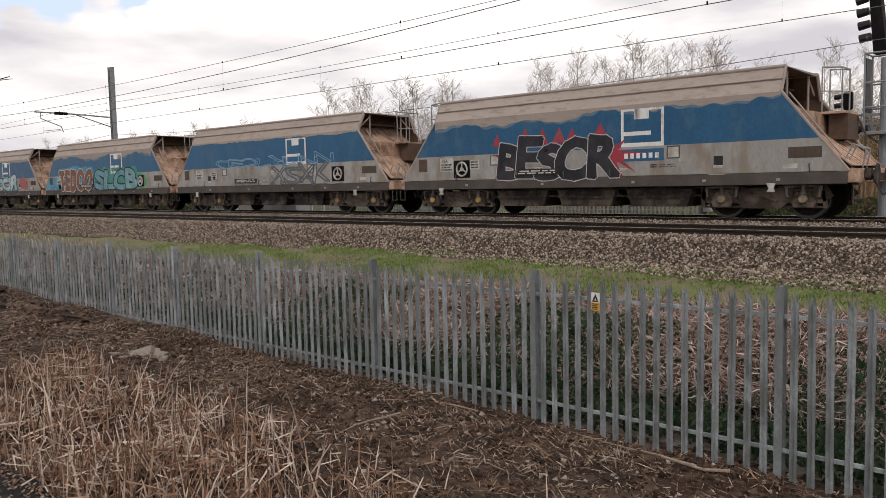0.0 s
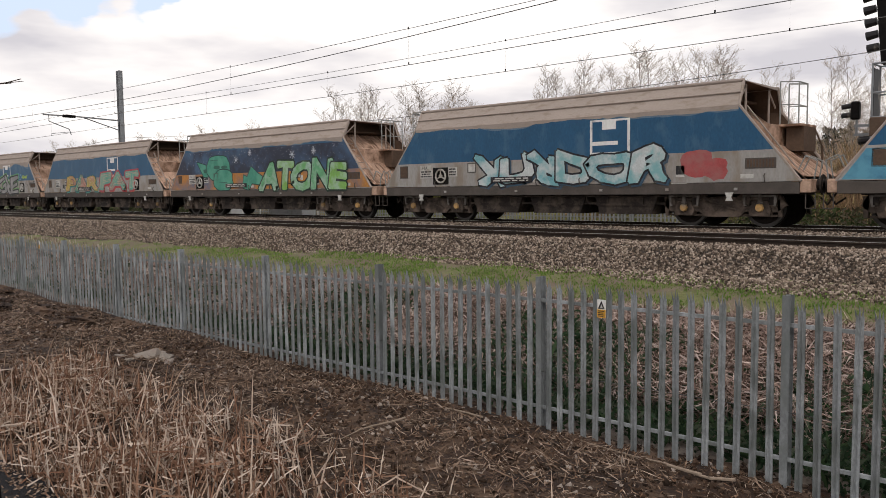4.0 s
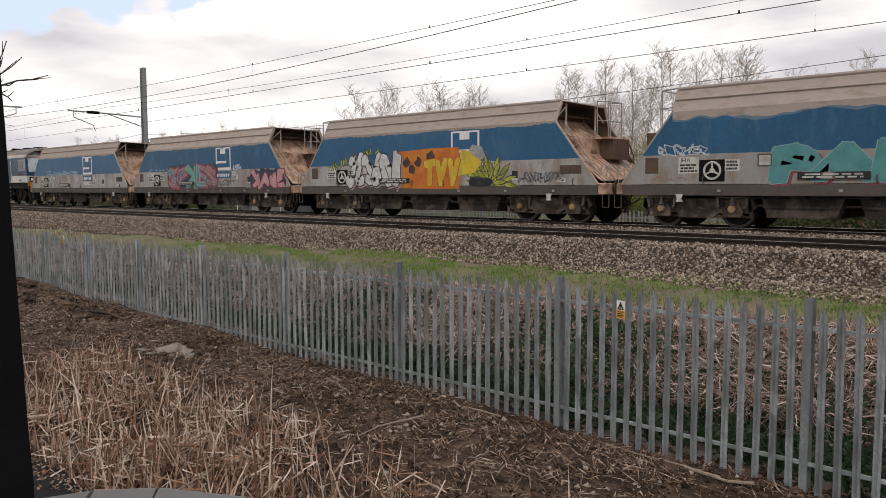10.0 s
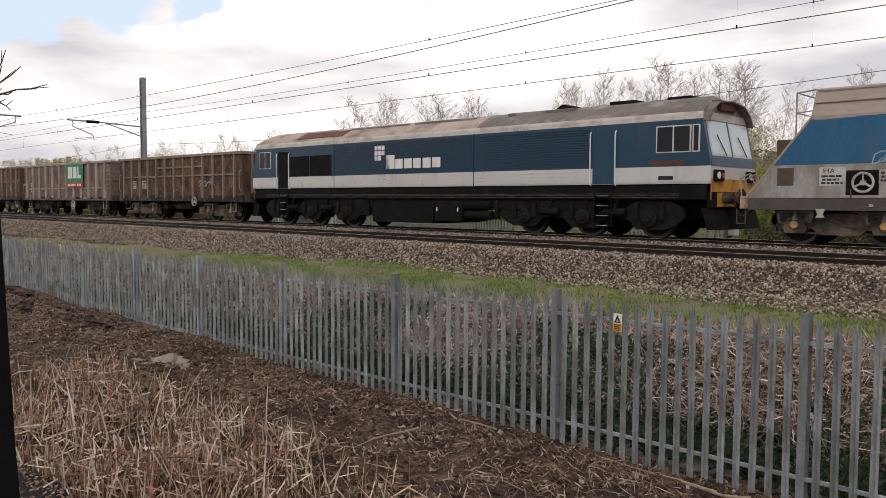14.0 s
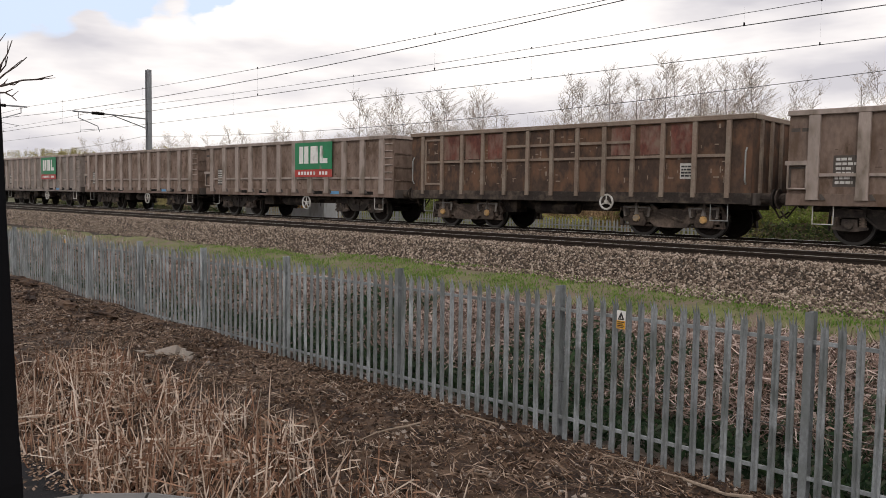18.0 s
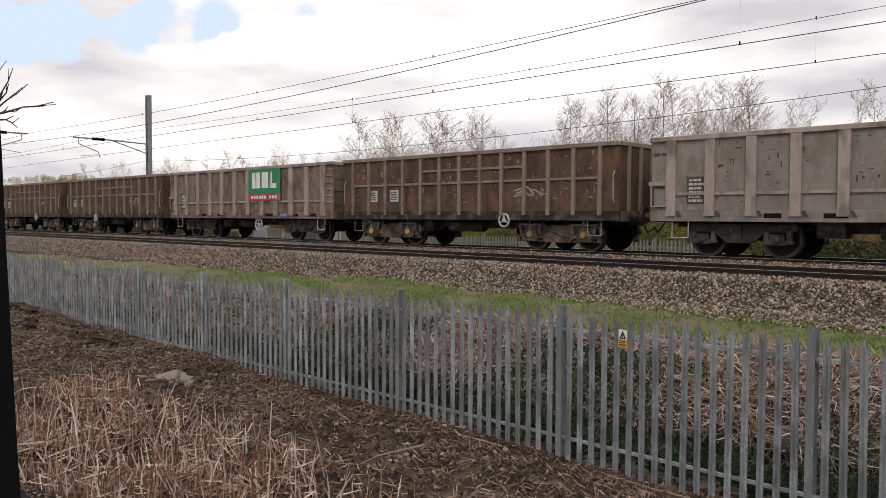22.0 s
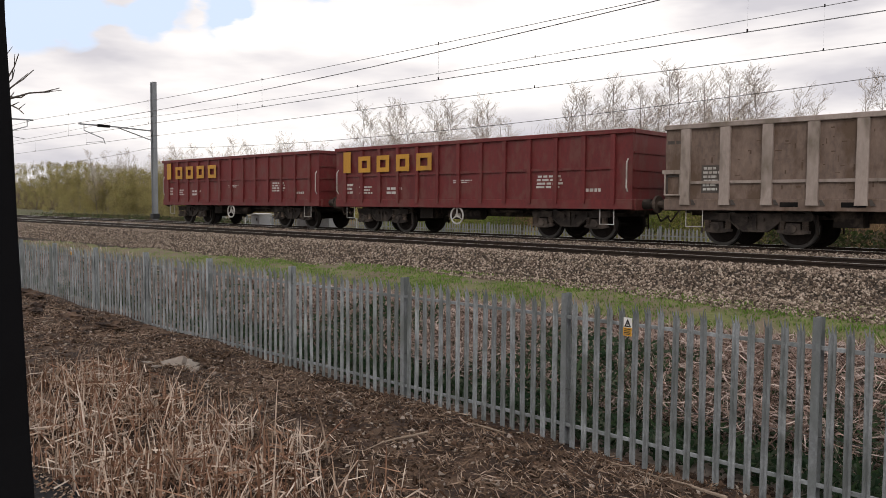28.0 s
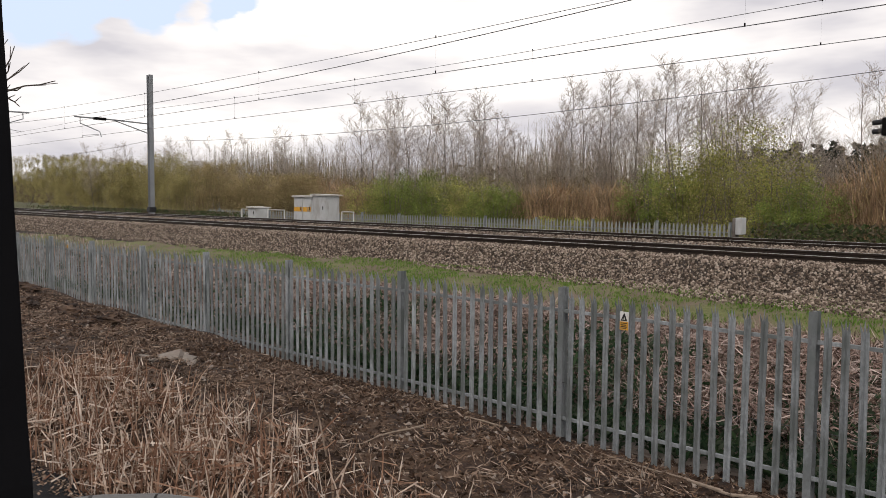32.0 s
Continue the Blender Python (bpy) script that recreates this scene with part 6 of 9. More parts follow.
    part("mural_star", st, colour((0.50, 0.54, 0.60)), a, "white painted specks and stars")
    MINT, DEEP = ((0.05, 0.27, 0.19), (0.09, 0.34, 0.24)), (0.012, 0.05, 0.045)
    forms = [[(-4.25, 2.22), (-3.9, 2.16), (-3.45, 2.05), (-3.3, 1.75), (-3.5, 1.55), (-3.75, 1.6)],
             blob(random.Random(1), -2.65, 1.95, 1.7, 1.0, 26, 0.05), blob(random.Random(2), -2.3, 1.45, 1.35, 0.85, 24, 0.06),
             [(-0.9, 1.12), (-0.85, 1.62), (-0.6, 1.55), (-0.32, 1.95), (0.05, 1.72), (0.40, 1.55), (0.22, 1.25), (-0.3, 1.30), (-0.5, 1.05)]]
    ol, pc = B(), B()
    for k, f in enumerate(forms):
        stroke(ol, f + f[:1], 0.075, SIDE - 0.0052 - 0.0008 * k)
        flat_shape(pc, f, SIDE - 0.0056 - 0.0008 * k)
    part("mural_line", ol, colour(DEEP), a, "dark painted outlines")
    part("mural_shape", pc, colour(MINT), a, "plain mint-green painted shapes")
    dk = B()
    for k, (x, z, w, h_) in enumerate(((-2.2, 1.98, 0.42, 0.13), (-2.75, 1.98, 0.46, 0.15), (-2.3, 1.35, 0.62, 0.035), (-3.62, 1.85, 0.30, 0.16), (-2.9, 2.28, 0.7, 0.025))):
        flat_shape(dk, blob(random.Random(k), x, z, w, h_, 14, 0.1), SIDE - 0.0095)
    part("mural_line", dk, colour((0.03, 0.12, 0.09)), a)
    sprayed(a, "ATONE", 0.36, 5.30, 0.94, 2.12, [((0.12, 0.36, 0.18), (0.34, 0.48, 0.38)), ((0.20, 0.42, 0.10), (0.34, 0.50, 0.36)), ((0.34, 0.48, 0.40), (0.14, 0.38, 0.14))], (0.012, 0.03, 0.02), 62, bold=0.08, rim=0.06, wob=0.08, lean=0.12, over=0.14, y=SIDE - 0.006, bump=0.05)
    # red, yellow and green letters
    a = hs[5]
    sprayed(a, "PAR", -3.50, 0.10, 1.04, 1.96, [((0.42, 0.20, 0.14), (0.46, 0.34, 0.06)), ((0.40, 0.18, 0.14), (0.07, 0.30, 0.20)), ((0.42, 0.22, 0.16), (0.44, 0.36, 0.08))], (0.025, 0.11, 0.13), 71, bold=0.10, rim=0.05, drop=(0.07, 0.30, 0.24), inline=(0.55, 0.40, 0.32), lean=0.16, wob=0.05)
    sprayed(a, "FAT", 0.40, 4.35, 1.04, 2.08, [((0.10, 0.32, 0.25), (0.22, 0.36, 0.28)), ((0.13, 0.36, 0.28), (0.34, 0.24, 0.20))], (0.40, 0.055, 0.075), 72, bold=0.11, rim=0.075, drop=(0.46, 0.085, 0.05), inline=(0.52, 0.40, 0.30), wob=0.05, lean=0.1, taper=-0.05)
    tag_scrawl(a, 0.1, 0.5, 1.4, 1.62, K, 73)
    # silver letters in black edges with a green glow
    a = hs[6]
    sprayed(a, "LUDE", -3.66, -0.44, 0.95, 2.06, None, ((0.06, 0.29, 0.19), (0.11, 0.33, 0.16)), 81, bold=0.025, rim=0.10, turn=True, wob=0.08, lean=0.25, over=0.22, y=SIDE + 0.0014)
    sprayed(a, "RGRE", -0.56, 3.44, 0.95, 2.18, None, ((0.10, 0.31, 0.13), (0.20, 0.36, 0.13)), 82, bold=0.03, rim=0.105, turn=True, wob=0.08, over=0.22, y=SIDE + 0.0014)
    sprayed(a, "LUDE", -3.60, -0.50, 0.95, 2.0, [((0.29, 0.28, 0.27), (0.21, 0.22, 0.22))], K, 81, bold=0.025, rim=0.07, turn=True, wob=0.08, lean=0.25, over=0.22)
    sprayed(a, "RGRE", -0.50, 3.38, 0.95, 2.12, [((0.31, 0.30, 0.295), (0.22, 0.22, 0.22))], K, 82, bold=0.03, rim=0.075, turn=True, wob=0.08, over=0.22)
    gs = B()
    for k, (x, z, w, h_) in enumerate(((-3.4, 1.15, 0.8, 0.36), (-2.4, 2.05, 0.9, 0.12), (-0.8, 1.95, 0.7, 0.16), (-0.2, 2.08, 0.8, 0.12), (3.3, 2.02, 0.4, 0.35))):
        flat_shape(gs, blob(random.Random(k + 40), x, z, w, h_, 20, 0.3), SIDE - 0.0026 - 0.0002 * k)
    part("graffiti_spot", gs, colour(((0.05, 0.30, 0.20), (0.10, 0.34, 0.16))), a, "green sprayed glow")
    rg = random.Random(84)
    bs = B()
    for k in range(26):
        r = rg.choice((0.02, 0.03, 0.045))
        flat_shape(bs, blob(rg, rg.uniform(3.4, 4.1), rg.uniform(1.85, 2.2), 2 * r, 2 * r, 9, 0.08), SIDE - 0.003 - 0.0002 * (k % 6))
    part("graffiti_spray", bs, colour((0.16, 0.36, 0.50)), a, "pale blue sprayed dots")
    outlined(a, "VOLE", 4.15, 4.85, 1.86, 2.06, (0.40, 0.56, 0.08), 85, 0.035)
    tag_scrawl(a, 4.35, 4.95, 1.40, 1.68, K, 83)
    outlined(a, "HUOTZ", 5.15, 6.05, 1.46, 1.70, K, 86, 0.020)
    # sea-green letters and black bubble outlines
    a = hs[7]
    sprayed(a, "PAR", -2.62, 0.42, 1.05, 1.96, [((0.065, 0.225, 0.235), (0.085, 0.27, 0.27))], (0.19, 0.34, 0.36), 91, bold=0.12, rim=0.022, drop=(0.20, 0.05, 0.06), wob=0.04, lean=0.08)
    outlined(a, "BO", 0.95, 2.55, 1.06, 1.85, (0.07, 0.072, 0.078), 92, 0.022)
    outlined(a, "SD", 2.5, 3.95, 1.35, 2.15, (0.05, 0.075, 0.11), 94, 0.024)
    outlined(a, "OM", 3.9, 5.35, 1.08, 2.2, (0.02, 0.022, 0.026), 95, 0.030)
    outlined(a, "CUDE", 5.42, 6.1, 1.40, 1.66, (0.20, 0.07, 0.06), 96, 0.018)
    outlined(a, "RICHE!", -5.5, -4.2, 1.78, 2.02, (0.48, 0.54, 0.56), 93, 0.022, turn=False, wob=0.03)
    tag_scrawl(a, -5.6, -4.6, 1.12, 1.28, (0.30, 0.12, 0.11), 97)
    wm = B()
    for k, (x, z, w, h_) in enumerate(((3.2, 2.08, 0.9, 0.34), (4.3, 2.05, 0.7, 0.3), (5.0, 2.1, 0.5, 0.28))):
        flat_shape(wm, blob(random.Random(k + 60), x, z, w, h_, 26, 0.3), SIDE - 0.0022 - 0.0002 * k)
    part("washed_patch", wm, colour(((0.10, 0.20, 0.28), (0.06, 0.14, 0.22))), a, "scrubbed pale patches in the blue")
    # white letters, an orange block and painted leaves
    a = hs[8]
    OLIVE = ((0.40, 0.40, 0.06), (0.18, 0.22, 0.03))
    lf, le = B(), B()
    rl = random.Random(11)
    for k in range(16):
        cx, cz = -4.6 + 0.15 * k, 1.60 + 0.035 * k
        pts = leaf_form(lf, cx, cz, 0.34, rl.uniform(0.5, 2.4), SIDE - 0.0046 - 0.0004 * (k % 8))
        stroke(le, pts + pts[:1], 0.022, SIDE - 0.0048 - 0.0004 * (k % 8))
    for k in range(22):
        an = math.radians(-6 + 9.4 * (k % 20))
        r0 = 0.15 + 0.45 * (k % 3) / 2
        pts = leaf_form(lf, 2.75 + r0 * math.cos(an) * 0.9, 1.12 + r0 * math.sin(an) * 0.55, 0.55, an, SIDE - 0.0046 - 0.0004 * (k % 8))
        stroke(le, pts + pts[:1], 0.022, SIDE - 0.0048 - 0.0004 * (k % 8))
    part("graffiti_leaf", lf, colour(OLIVE), a, "olive-yellow painted leaves")
    part("graffiti_line", le, colour((0.05, 0.05, 0.02)), a)
    ob_ = B()
    flat_shape(ob_, [(-1.15, 0.98), (-1.08, 1.6), (-1.18, 2.18), (0.3, 2.24), (1.55, 2.24), (1.62, 1.5), (1.55, 0.96), (0.2, 0.96)], SIDE - 0.0085)
    part("graffiti_block", ob_, colour(((0.50, 0.13, 0.018), (0.56, 0.20, 0.03))), a, "orange sprayed block")
    yb = B()
    flat_shape(yb, [(1.50, 1.35), (1.62, 2.16), (2.1, 2.08), (2.5, 1.75), (2.2, 1.45)], SIDE - 0.0092)
    part("graffiti_block", yb, colour((0.60, 0.44, 0.035)), a, "yellow sprayed wedge")
    sprayed(a, "TVV", 0.05, 1.55, 1.02, 1.92, [((0.58, 0.42, 0.04), (0.56, 0.30, 0.03))], (0.42, 0.09, 0.015), 102, bold=0.075, rim=0.02, y=SIDE - 0.0045, wob=0.02)
    dm = B()
    for k, (x, z) in enumerate(((-0.75, 1.82), (-0.2, 1.86), (0.3, 1.98), (-0.5, 1.60))):
        flat_shape(dm, blob(random.Random(k + 70), x, z, 0.34, 0.30, 9, 0.4), SIDE - 0.0096)
    part("graffiti_mark", dm, colour((0.06, 0.03, 0.02)), a, "dark sprayed marks")
    sprayed(a, "CCCGOD", -3.75, -1.02, 1.0, 2.10, [((0.60, 0.60, 0.58), (0.44, 0.44, 0.43))], K, 101, bold=0.085, rim=0.034, drop=(0.36, 0.24, 0.23), wob=0.05, turn=True, taper=-0.12, over=0.16)
    can = B()
    flat_shape(can, [(1.95, 2.14), (2.10, 2.30), (2.48, 2.22), (2.62, 1.92), (2.45, 1.82), (2.1, 1.98)], SIDE - 0.0102)
    part("graffiti_can", can, colour(((0.36, 0.36, 0.35), (0.20, 0.20, 0.20))), a, "grey painted cylinder shape")
    ov = B()
    flat_shape(ov, blob(random.Random(9), 2.42, 1.16, 0.95, 0.28, 18, 0.05), SIDE - 0.0108)
    part("graffiti_spot", ov, colour(K), a, "black painted oval")
    outlined(a, "NORTHSUC", 3.9, 5.4, 1.14, 1.42, (0.03, 0.04, 0.06), 103, 0.020)
    # crowded red and blue letters, then pink ones
    a = hs[9]
    sprayed(a, "SPKES", -2.90, 1.22, 0.98, 2.02, [((0.045, 0.24, 0.28), (0.36, 0.06, 0.08)), ((0.34, 0.07, 0.09), (0.09, 0.09, 0.16)), ((0.06, 0.28, 0.30), (0.10, 0.36, 0.10))], (0.22, 0.03, 0.05), 111, bold=0.09, rim=0.035, halo=(0.03, 0.05, 0.08), inline=(0.36, 0.50, 0.46), turn=True, wob=0.09, over=0.16)
    sprayed(a, "KAPE", 3.95, 6.15, 0.98, 1.72, [((0.46, 0.24, 0.24), (0.52, 0.32, 0.30))], (0.24, 0.025, 0.07), 112, bold=0.055, rim=0.032, halo=(0.03, 0.035, 0.07), turn=True, wob=0.04)
    tag_scrawl(a, -4.85, -3.0, 1.82, 1.92, (0.50, 0.56, 0.60), 113)
    outlined(a, "TIERO", 2.5, 3.1, 1.78, 2.0, (0.50, 0.56, 0.60), 114, 0.024)
    outlined(a, "XCR", 1.3, 2.3, 1.08, 1.45, (0.07, 0.075, 0.085), 115, 0.024)
    tag_scrawl(a, 3.2, 3.8, 1.12, 1.55, (0.25, 0.06, 0.06), 116)
    a = hs[10]
    a["label"] = "blue and grey bogie hopper wagon with faint white sprayed tags"
    outlined(a, "JUDEXSUDE", -3.85, 0.45, 1.76, 2.02, (0.30, 0.40, 0.48), 121, 0.024)
    tag_scrawl(a, -3.8, 0.4, 1.74, 1.90, (0.24, 0.33, 0.40), 122)
    plate("lower_emblem_panel", a, 1.21, 2.37, 1.20, 1.36, SIDE - 0.004, M["plate"], "pale panel below the emblem")


def lofted(rings):
    """A closed shell through rings of points; the last and first rings are capped level by level."""
    bm = B()
    vs = [[bm.verts.new(p) for p in r] for r in rings]
    n = len(rings[0])
    for a, b in zip(vs, vs[1:]):
        for i in range(n - 1):
            bm.faces.new((a[i], a[i + 1], b[i + 1], b[i]))
    for r in (vs[0], vs[-1]):
        for i in range(n // 2 - (1 if n % 2 == 0 else 0)):
            j = n - 1 - i
            q = [r[i], r[i + 1], r[j - 1], r[j]]
            q = list(dict.fromkeys(q))
            if len(q) > 2:
                bm.faces.new(q)
        if n % 2:
            pass
    return bm


def build_loco():
    e = empty("diesel_locomotive", pose(0, TRACKS[1], RAIL))
    tagged(e, "dark blue and pale grey heavy diesel locomotive with a dusty roof", "locomotive")
    FLEET.append((e, -165.80))
    HL = 9.72

    def xf(z):
        return float(np.interp(z, [0.9, 1.85, 2.0, 3.0, 3.3, 3.7], [HL, HL, HL - 0.02, HL - 0.24, HL - 0.26, HL - 0.62]))

    def band(zs, ys, name, material, label, xa=None, xb=None):
        half = list(zip(ys, zs))
        ring = [(-y, z) for y, z in half] + [(y, z) for y, z in half[::-1]]
        inner = [x for x in (-8.6, 0.0, 8.6) if (xa is None or x > xa) and (xb is None or x < xb)]
        rings = [[(-xf(z) if xa is None else xa, y, z) for y, z in ring]] + [[(x, y, z) for y, z in ring] for x in inner] + [[(xf(z) if xb is None else xb, y, z) for y, z in ring]]
        return part(name, lofted(rings), material, e, label)

    band([1.40, 1.46, 1.83], [1.31, 1.325, 1.325], "lower_body", M["silver"], "pale grey lower body band")
    band([1.831, 2.0, 2.5, 2.97], [1.325, 1.325, 1.325, 1.32], "upper_body", M["navy"], "dark blue upper body")
    band([2.971, 3.09, 3.16], [1.32, 1.285, 1.23], "cant_rail", M["cant"], "pale grey band along the edge of the roof")
    band([3.161, 3.31, 3.51, 3.62, 3.66], [1.23, 1.02, 0.66, 0.3, 0.02], "roof", M["roof"], "dusty pinkish curved roof", xb=2.199)
    band([3.161, 3.31, 3.51, 3.62, 3.66], [1.23, 1.02, 0.66, 0.3, 0.02], "roof", M["roofdark"], "sooty grey-brown curved roof", xa=2.2)
    part("frame", box(B(), -9.6, 9.6, -1.27, 1.27, 1.0, 1.397, 0.02), M["coal"], e, "black underframe")
    part("body_bay", box(B(), -6.4, 6.2, -1.2, 1.2, 0.72, 1.0), M["coal"], e)
    # ribbed engine-room side
    for x0, x1 in ((2.3, 6.3), (-4.45, 2.1)):
        lv = B()
        for k in range(15):
            z = 1.92 + 0.068 * k
            prism(lv, [(x0, z), (x1, z), (x1, z + 0.026), (x0, z + 0.026)], -1.352, -1.324)
        part("louvre_panel", lv, M["navy"], e, "fine horizontal louvres")
    lw = B()
    for k in range(3):
        box(lw, -4.4, 6.2, -1.332, -1.3245, 1.52 + 0.10 * k, 1.545 + 0.10 * k)
    part("body_rib", lw, M["silver"], e)
    seams = B()
    for x in (-4.5, 2.2):
        box(seams, x - 0.015, x + 0.015, -1.332, -1.325, 1.41, 2.96)
    part("panel_seam", seams, M["coal"], e)
    # dark radiator openings and doors
    for x0, x1 in ((-7.18, -5.98), (-5.92, -4.66)):
        part("radiator_opening", box(B(), x0, x1, -1.335, -1.32, 1.85, 2.60), M["coal"], e, "black mesh opening")
    for x0, x1, z0, z1, in ((6.42, 7.08, 1.42, 2.85), (-7.95, -7.25, 1.42, 2.80)):
        d = part("cab_door", box(B(), x0, x1, -1.331, -1.322, z0, z1, 0.003), M["navy"] if x0 > 0 else M["coal"], e, "blue cab door" if x0 > 0 else "dark open cab doorway")
        for x in (x0 - 0.05, x1 + 0.05):
            bm = bent(B(), [(x, -1.33, z0 - 0.05), (x, -1.38, z0), (x, -1.38, z1 - 0.1), (x, -1.33, z1 - 0.05)], 0.018)
            part("hand_rail", bm, M["white"], d, "white hand rail")
        for x in (x0 + 0.06, x1 - 0.08):
            part("step_stringer", box(B(), x, x + 0.02, -1.34, -1.3, 0.28, 1.24), M["coal"], e)
        for k in range(4):
            st = part("cab_step", box(B(), x0 + 0.08, x1 - 0.08, -1.36, -1.12, 0.30 + 0.26 * k, 0.33 + 0.26 * k), M["coal"], e)
            tip = B()
            box(tip, x0 + 0.16, x1 - 0.16, -1.365, -1.361, 0.315 + 0.26 * k, 0.328 + 0.26 * k)
            part("step_edge", tip, M["plate"], st)
    for end in (1, -1):
        def X(v):
            return end * v
        win = [(8.29, 9.19), (9.26, 9.42)] if end > 0 else [(8.45, 9.2)]
        for a, b in win:
            x0, x1 = sorted((X(a), X(b)))
            fr = part("side_window", box(B(), x0 - 0.02, x1 + 0.02, -1.336, -1.322, 2.17, 2.84, 0.01), M["silver"], e, "side cab window in a pale frame")
            n = 1 if b - a < 0.3 else 2
            for k in range(n):
                p0, p1 = x0 + (x1 - x0) * k / n + 0.02, x0 + (x1 - x0) * (k + 1) / n - 0.02
                part("pane", box(B(), p0, p1, -1.342, -1.337, 2.20, 2.81), DARKGLASS, fr)

        def face(y0, y1, z0, z1, off, name, material, label="", parent=e):
            q = [(X(xf(z0) + off), y0, z0), (X(xf(z0) + off), y1, z0), (X(xf(z1) + off), y1, z1), (X(xf(z1) + off), y0, z1)]
            bm = sheet(B(), q if end > 0 else q[::-1], 0.02)
            return part(name, bm, material, parent, label)

        for y0, y1 in ((-1.13, -0.10), (0.10, 1.13)):
            fr = face(y0 - 0.05, y1 + 0.05, 2.08, 2.94, 0.008, "windscreen", M["silver"], "raked windscreen in a pale frame")
            face(y0, y1, 2.13, 2.89, 0.014, "pane", GLASS, parent=fr)
            wp = B()
            tube(wp, (X(xf(2.1) + 0.04), (y0 + y1) / 2 + 0.2, 2.1), (X(xf(2.6) + 0.04), (y0 + y1) / 2 - 0.15, 2.6), 0.012, seg=5)
            part("wiper", wp, M["coal"], fr)
        face(-1.28, 1.28, 1.0, 1.52, 0.012, "warning_panel", M["warn"], "scuffed yellow warning panel")
        face(-1.28, 1.28, 1.83, 2.02, 0.010, "front_band", M["navy"], "dark blue front band")
        hl = box(B(), min(X(xf(3.3) - 0.2), X(xf(3.3) + 0.08)), max(X(xf(3.3) - 0.2), X(xf(3.3) + 0.08)), -0.45, 0.45, 3.22, 3.5, 0.04)
        part("headlight_housing", hl, M["darkred"], e, "dull red headlight housing on the roof front")
        bro = B()
        pr = [(-1.32, 2.95), (-1.15, 3.22), (-0.75, 3.44), (0, 3.52), (0.75, 3.44), (1.15, 3.22), (1.32, 2.95)]
        for (ya, za), (yb, zb) in zip(pr, pr[1:]):
            q = [(X(8.9), ya, za), (X(9.66), ya * 0.99, za - 0.03), (X(9.66), yb * 0.99, zb - 0.03), (X(8.9), yb, zb)]
            sheet(bro, q if end > 0 else q[::-1], 0.03)
        part("visor", bro, M["roofdark"], e, "overhanging roof visor")
        for s in (-1, 1):
            lp = B()
            x = X(HL)
            box(lp, min(x, x + X(0.09)), max(x, x + X(0.09)), s * 0.95 - 0.24, s * 0.95 + 0.24, 1.46, 1.74, 0.02)
            l_ = part("lamp_housing", lp, M["coal"], e)
            part("marker_light", tube(B(), (x + X(0.09), s * 0.95 - 0.11, 1.6), (x + X(0.11), s * 0.95 - 0.11, 1.6), 0.085, seg=12), M["white"], l_)
            part("marker_light", tube(B(), (x + X(0.09), s * 0.95 + 0.12, 1.6), (x + X(0.11), s * 0.95 + 0.12, 1.6), 0.07, seg=12), M["panelred"], l_)
        bb = B()
        box(bb, min(X(9.62), X(9.84)), max(X(9.62), X(9.84)), -1.26, 1.26, 0.80, 1.2, 0.02)
        part("buffer_beam", bb, M["coal"], e, "black buffer beam")
        part("beam_face", box(B(), *sorted((X(9.842), X(9.86))), -1.2, 1.2, 0.84, 1.18), M["warn"], e, "grimy yellow beam face")
        sp = B()
        prism(sp, [(X(9.45), 0.80), (X(9.80), 0.80), (X(9.95), 0.28), (X(9.6), 0.28)], -1.2, 1.2)
        part("snow_plough", sp, M["coal"], e, "black plough plate")
    buffers(e, 9.86, 1.05, 0.45)
    tk = B()
    prism(tk, [(-2.62, 0.92), (0.42, 0.92), (0.36, 0.22), (-2.50, 0.22)], -1.22, 1.22)
    part("fuel_tank", tk, M["coal"], e, "black fuel tank")
    gg = B()
    box(gg, 0.46, 1.66, -1.24, 0.0, 0.30, 0.95, 0.02)
    part("equipment_box", gg, M["coal"], e)
    for x in (0.55, 1.45):
        part("gauge_strip", box(B(), x, x + 0.05, -1.249, -1.241, 0.62, 0.74), M["white"], e)
    for xc in (-6.05, 6.05):
        b = part("bogie", box(B(), -2.7, 2.7, -0.9, 0.9, 0.5, 1.0), M["coal"], e, "black three-axle bogie")
        b.location = (xc, 0, 0)
        for s in (-1, 1):
            y0, y1 = sorted((s * 1.04, s * 1.17))
            fr = B()
            up = [(-2.95, 0.55), (-2.9, 0.80), (-2.6, 0.96), (-2.3, 1.0), (-1.7, 1.0), (-1.45, 0.90), (-1.25, 0.74), (-0.85, 0.70), (-0.6, 0.84), (-0.35, 0.96), (0.35, 0.96), (0.6, 0.84), (0.85, 0.70), (1.25, 0.74), (1.45, 0.90), (1.7, 1.0), (2.3, 1.0), (2.6, 0.96), (2.9, 0.80), (2.95, 0.55)]
            dn = [(2.72, 0.36), (2.4, 0.24), (1.62, 0.24), (1.38, 0.48), (1.05, 0.54), (0.62, 0.48), (0.4, 0.24), (-0.4, 0.24), (-0.62, 0.48), (-1.05, 0.54), (-1.38, 0.48), (-1.62, 0.24), (-2.4, 0.24), (-2.72, 0.36)]
            prism(fr, up + dn, y0, y1)
            sf = part("side_frame", fr, M["bogieblack"], b, "deep cast bogie side frame")
            for x in (-1.05, 1.05):
                part("damper", tube(B(), (x - 0.12, s * 1.24, 0.50), (x + 0.05, s * 1.24, 1.0), 0.055, seg=8), M["coal"], sf)
                part("brake_cylinder", tube(B(), (x - 0.34, s * 1.22, 0.67), (x + 0.30, s * 1.22, 0.67), 0.11, seg=10), M["coal"], sf)
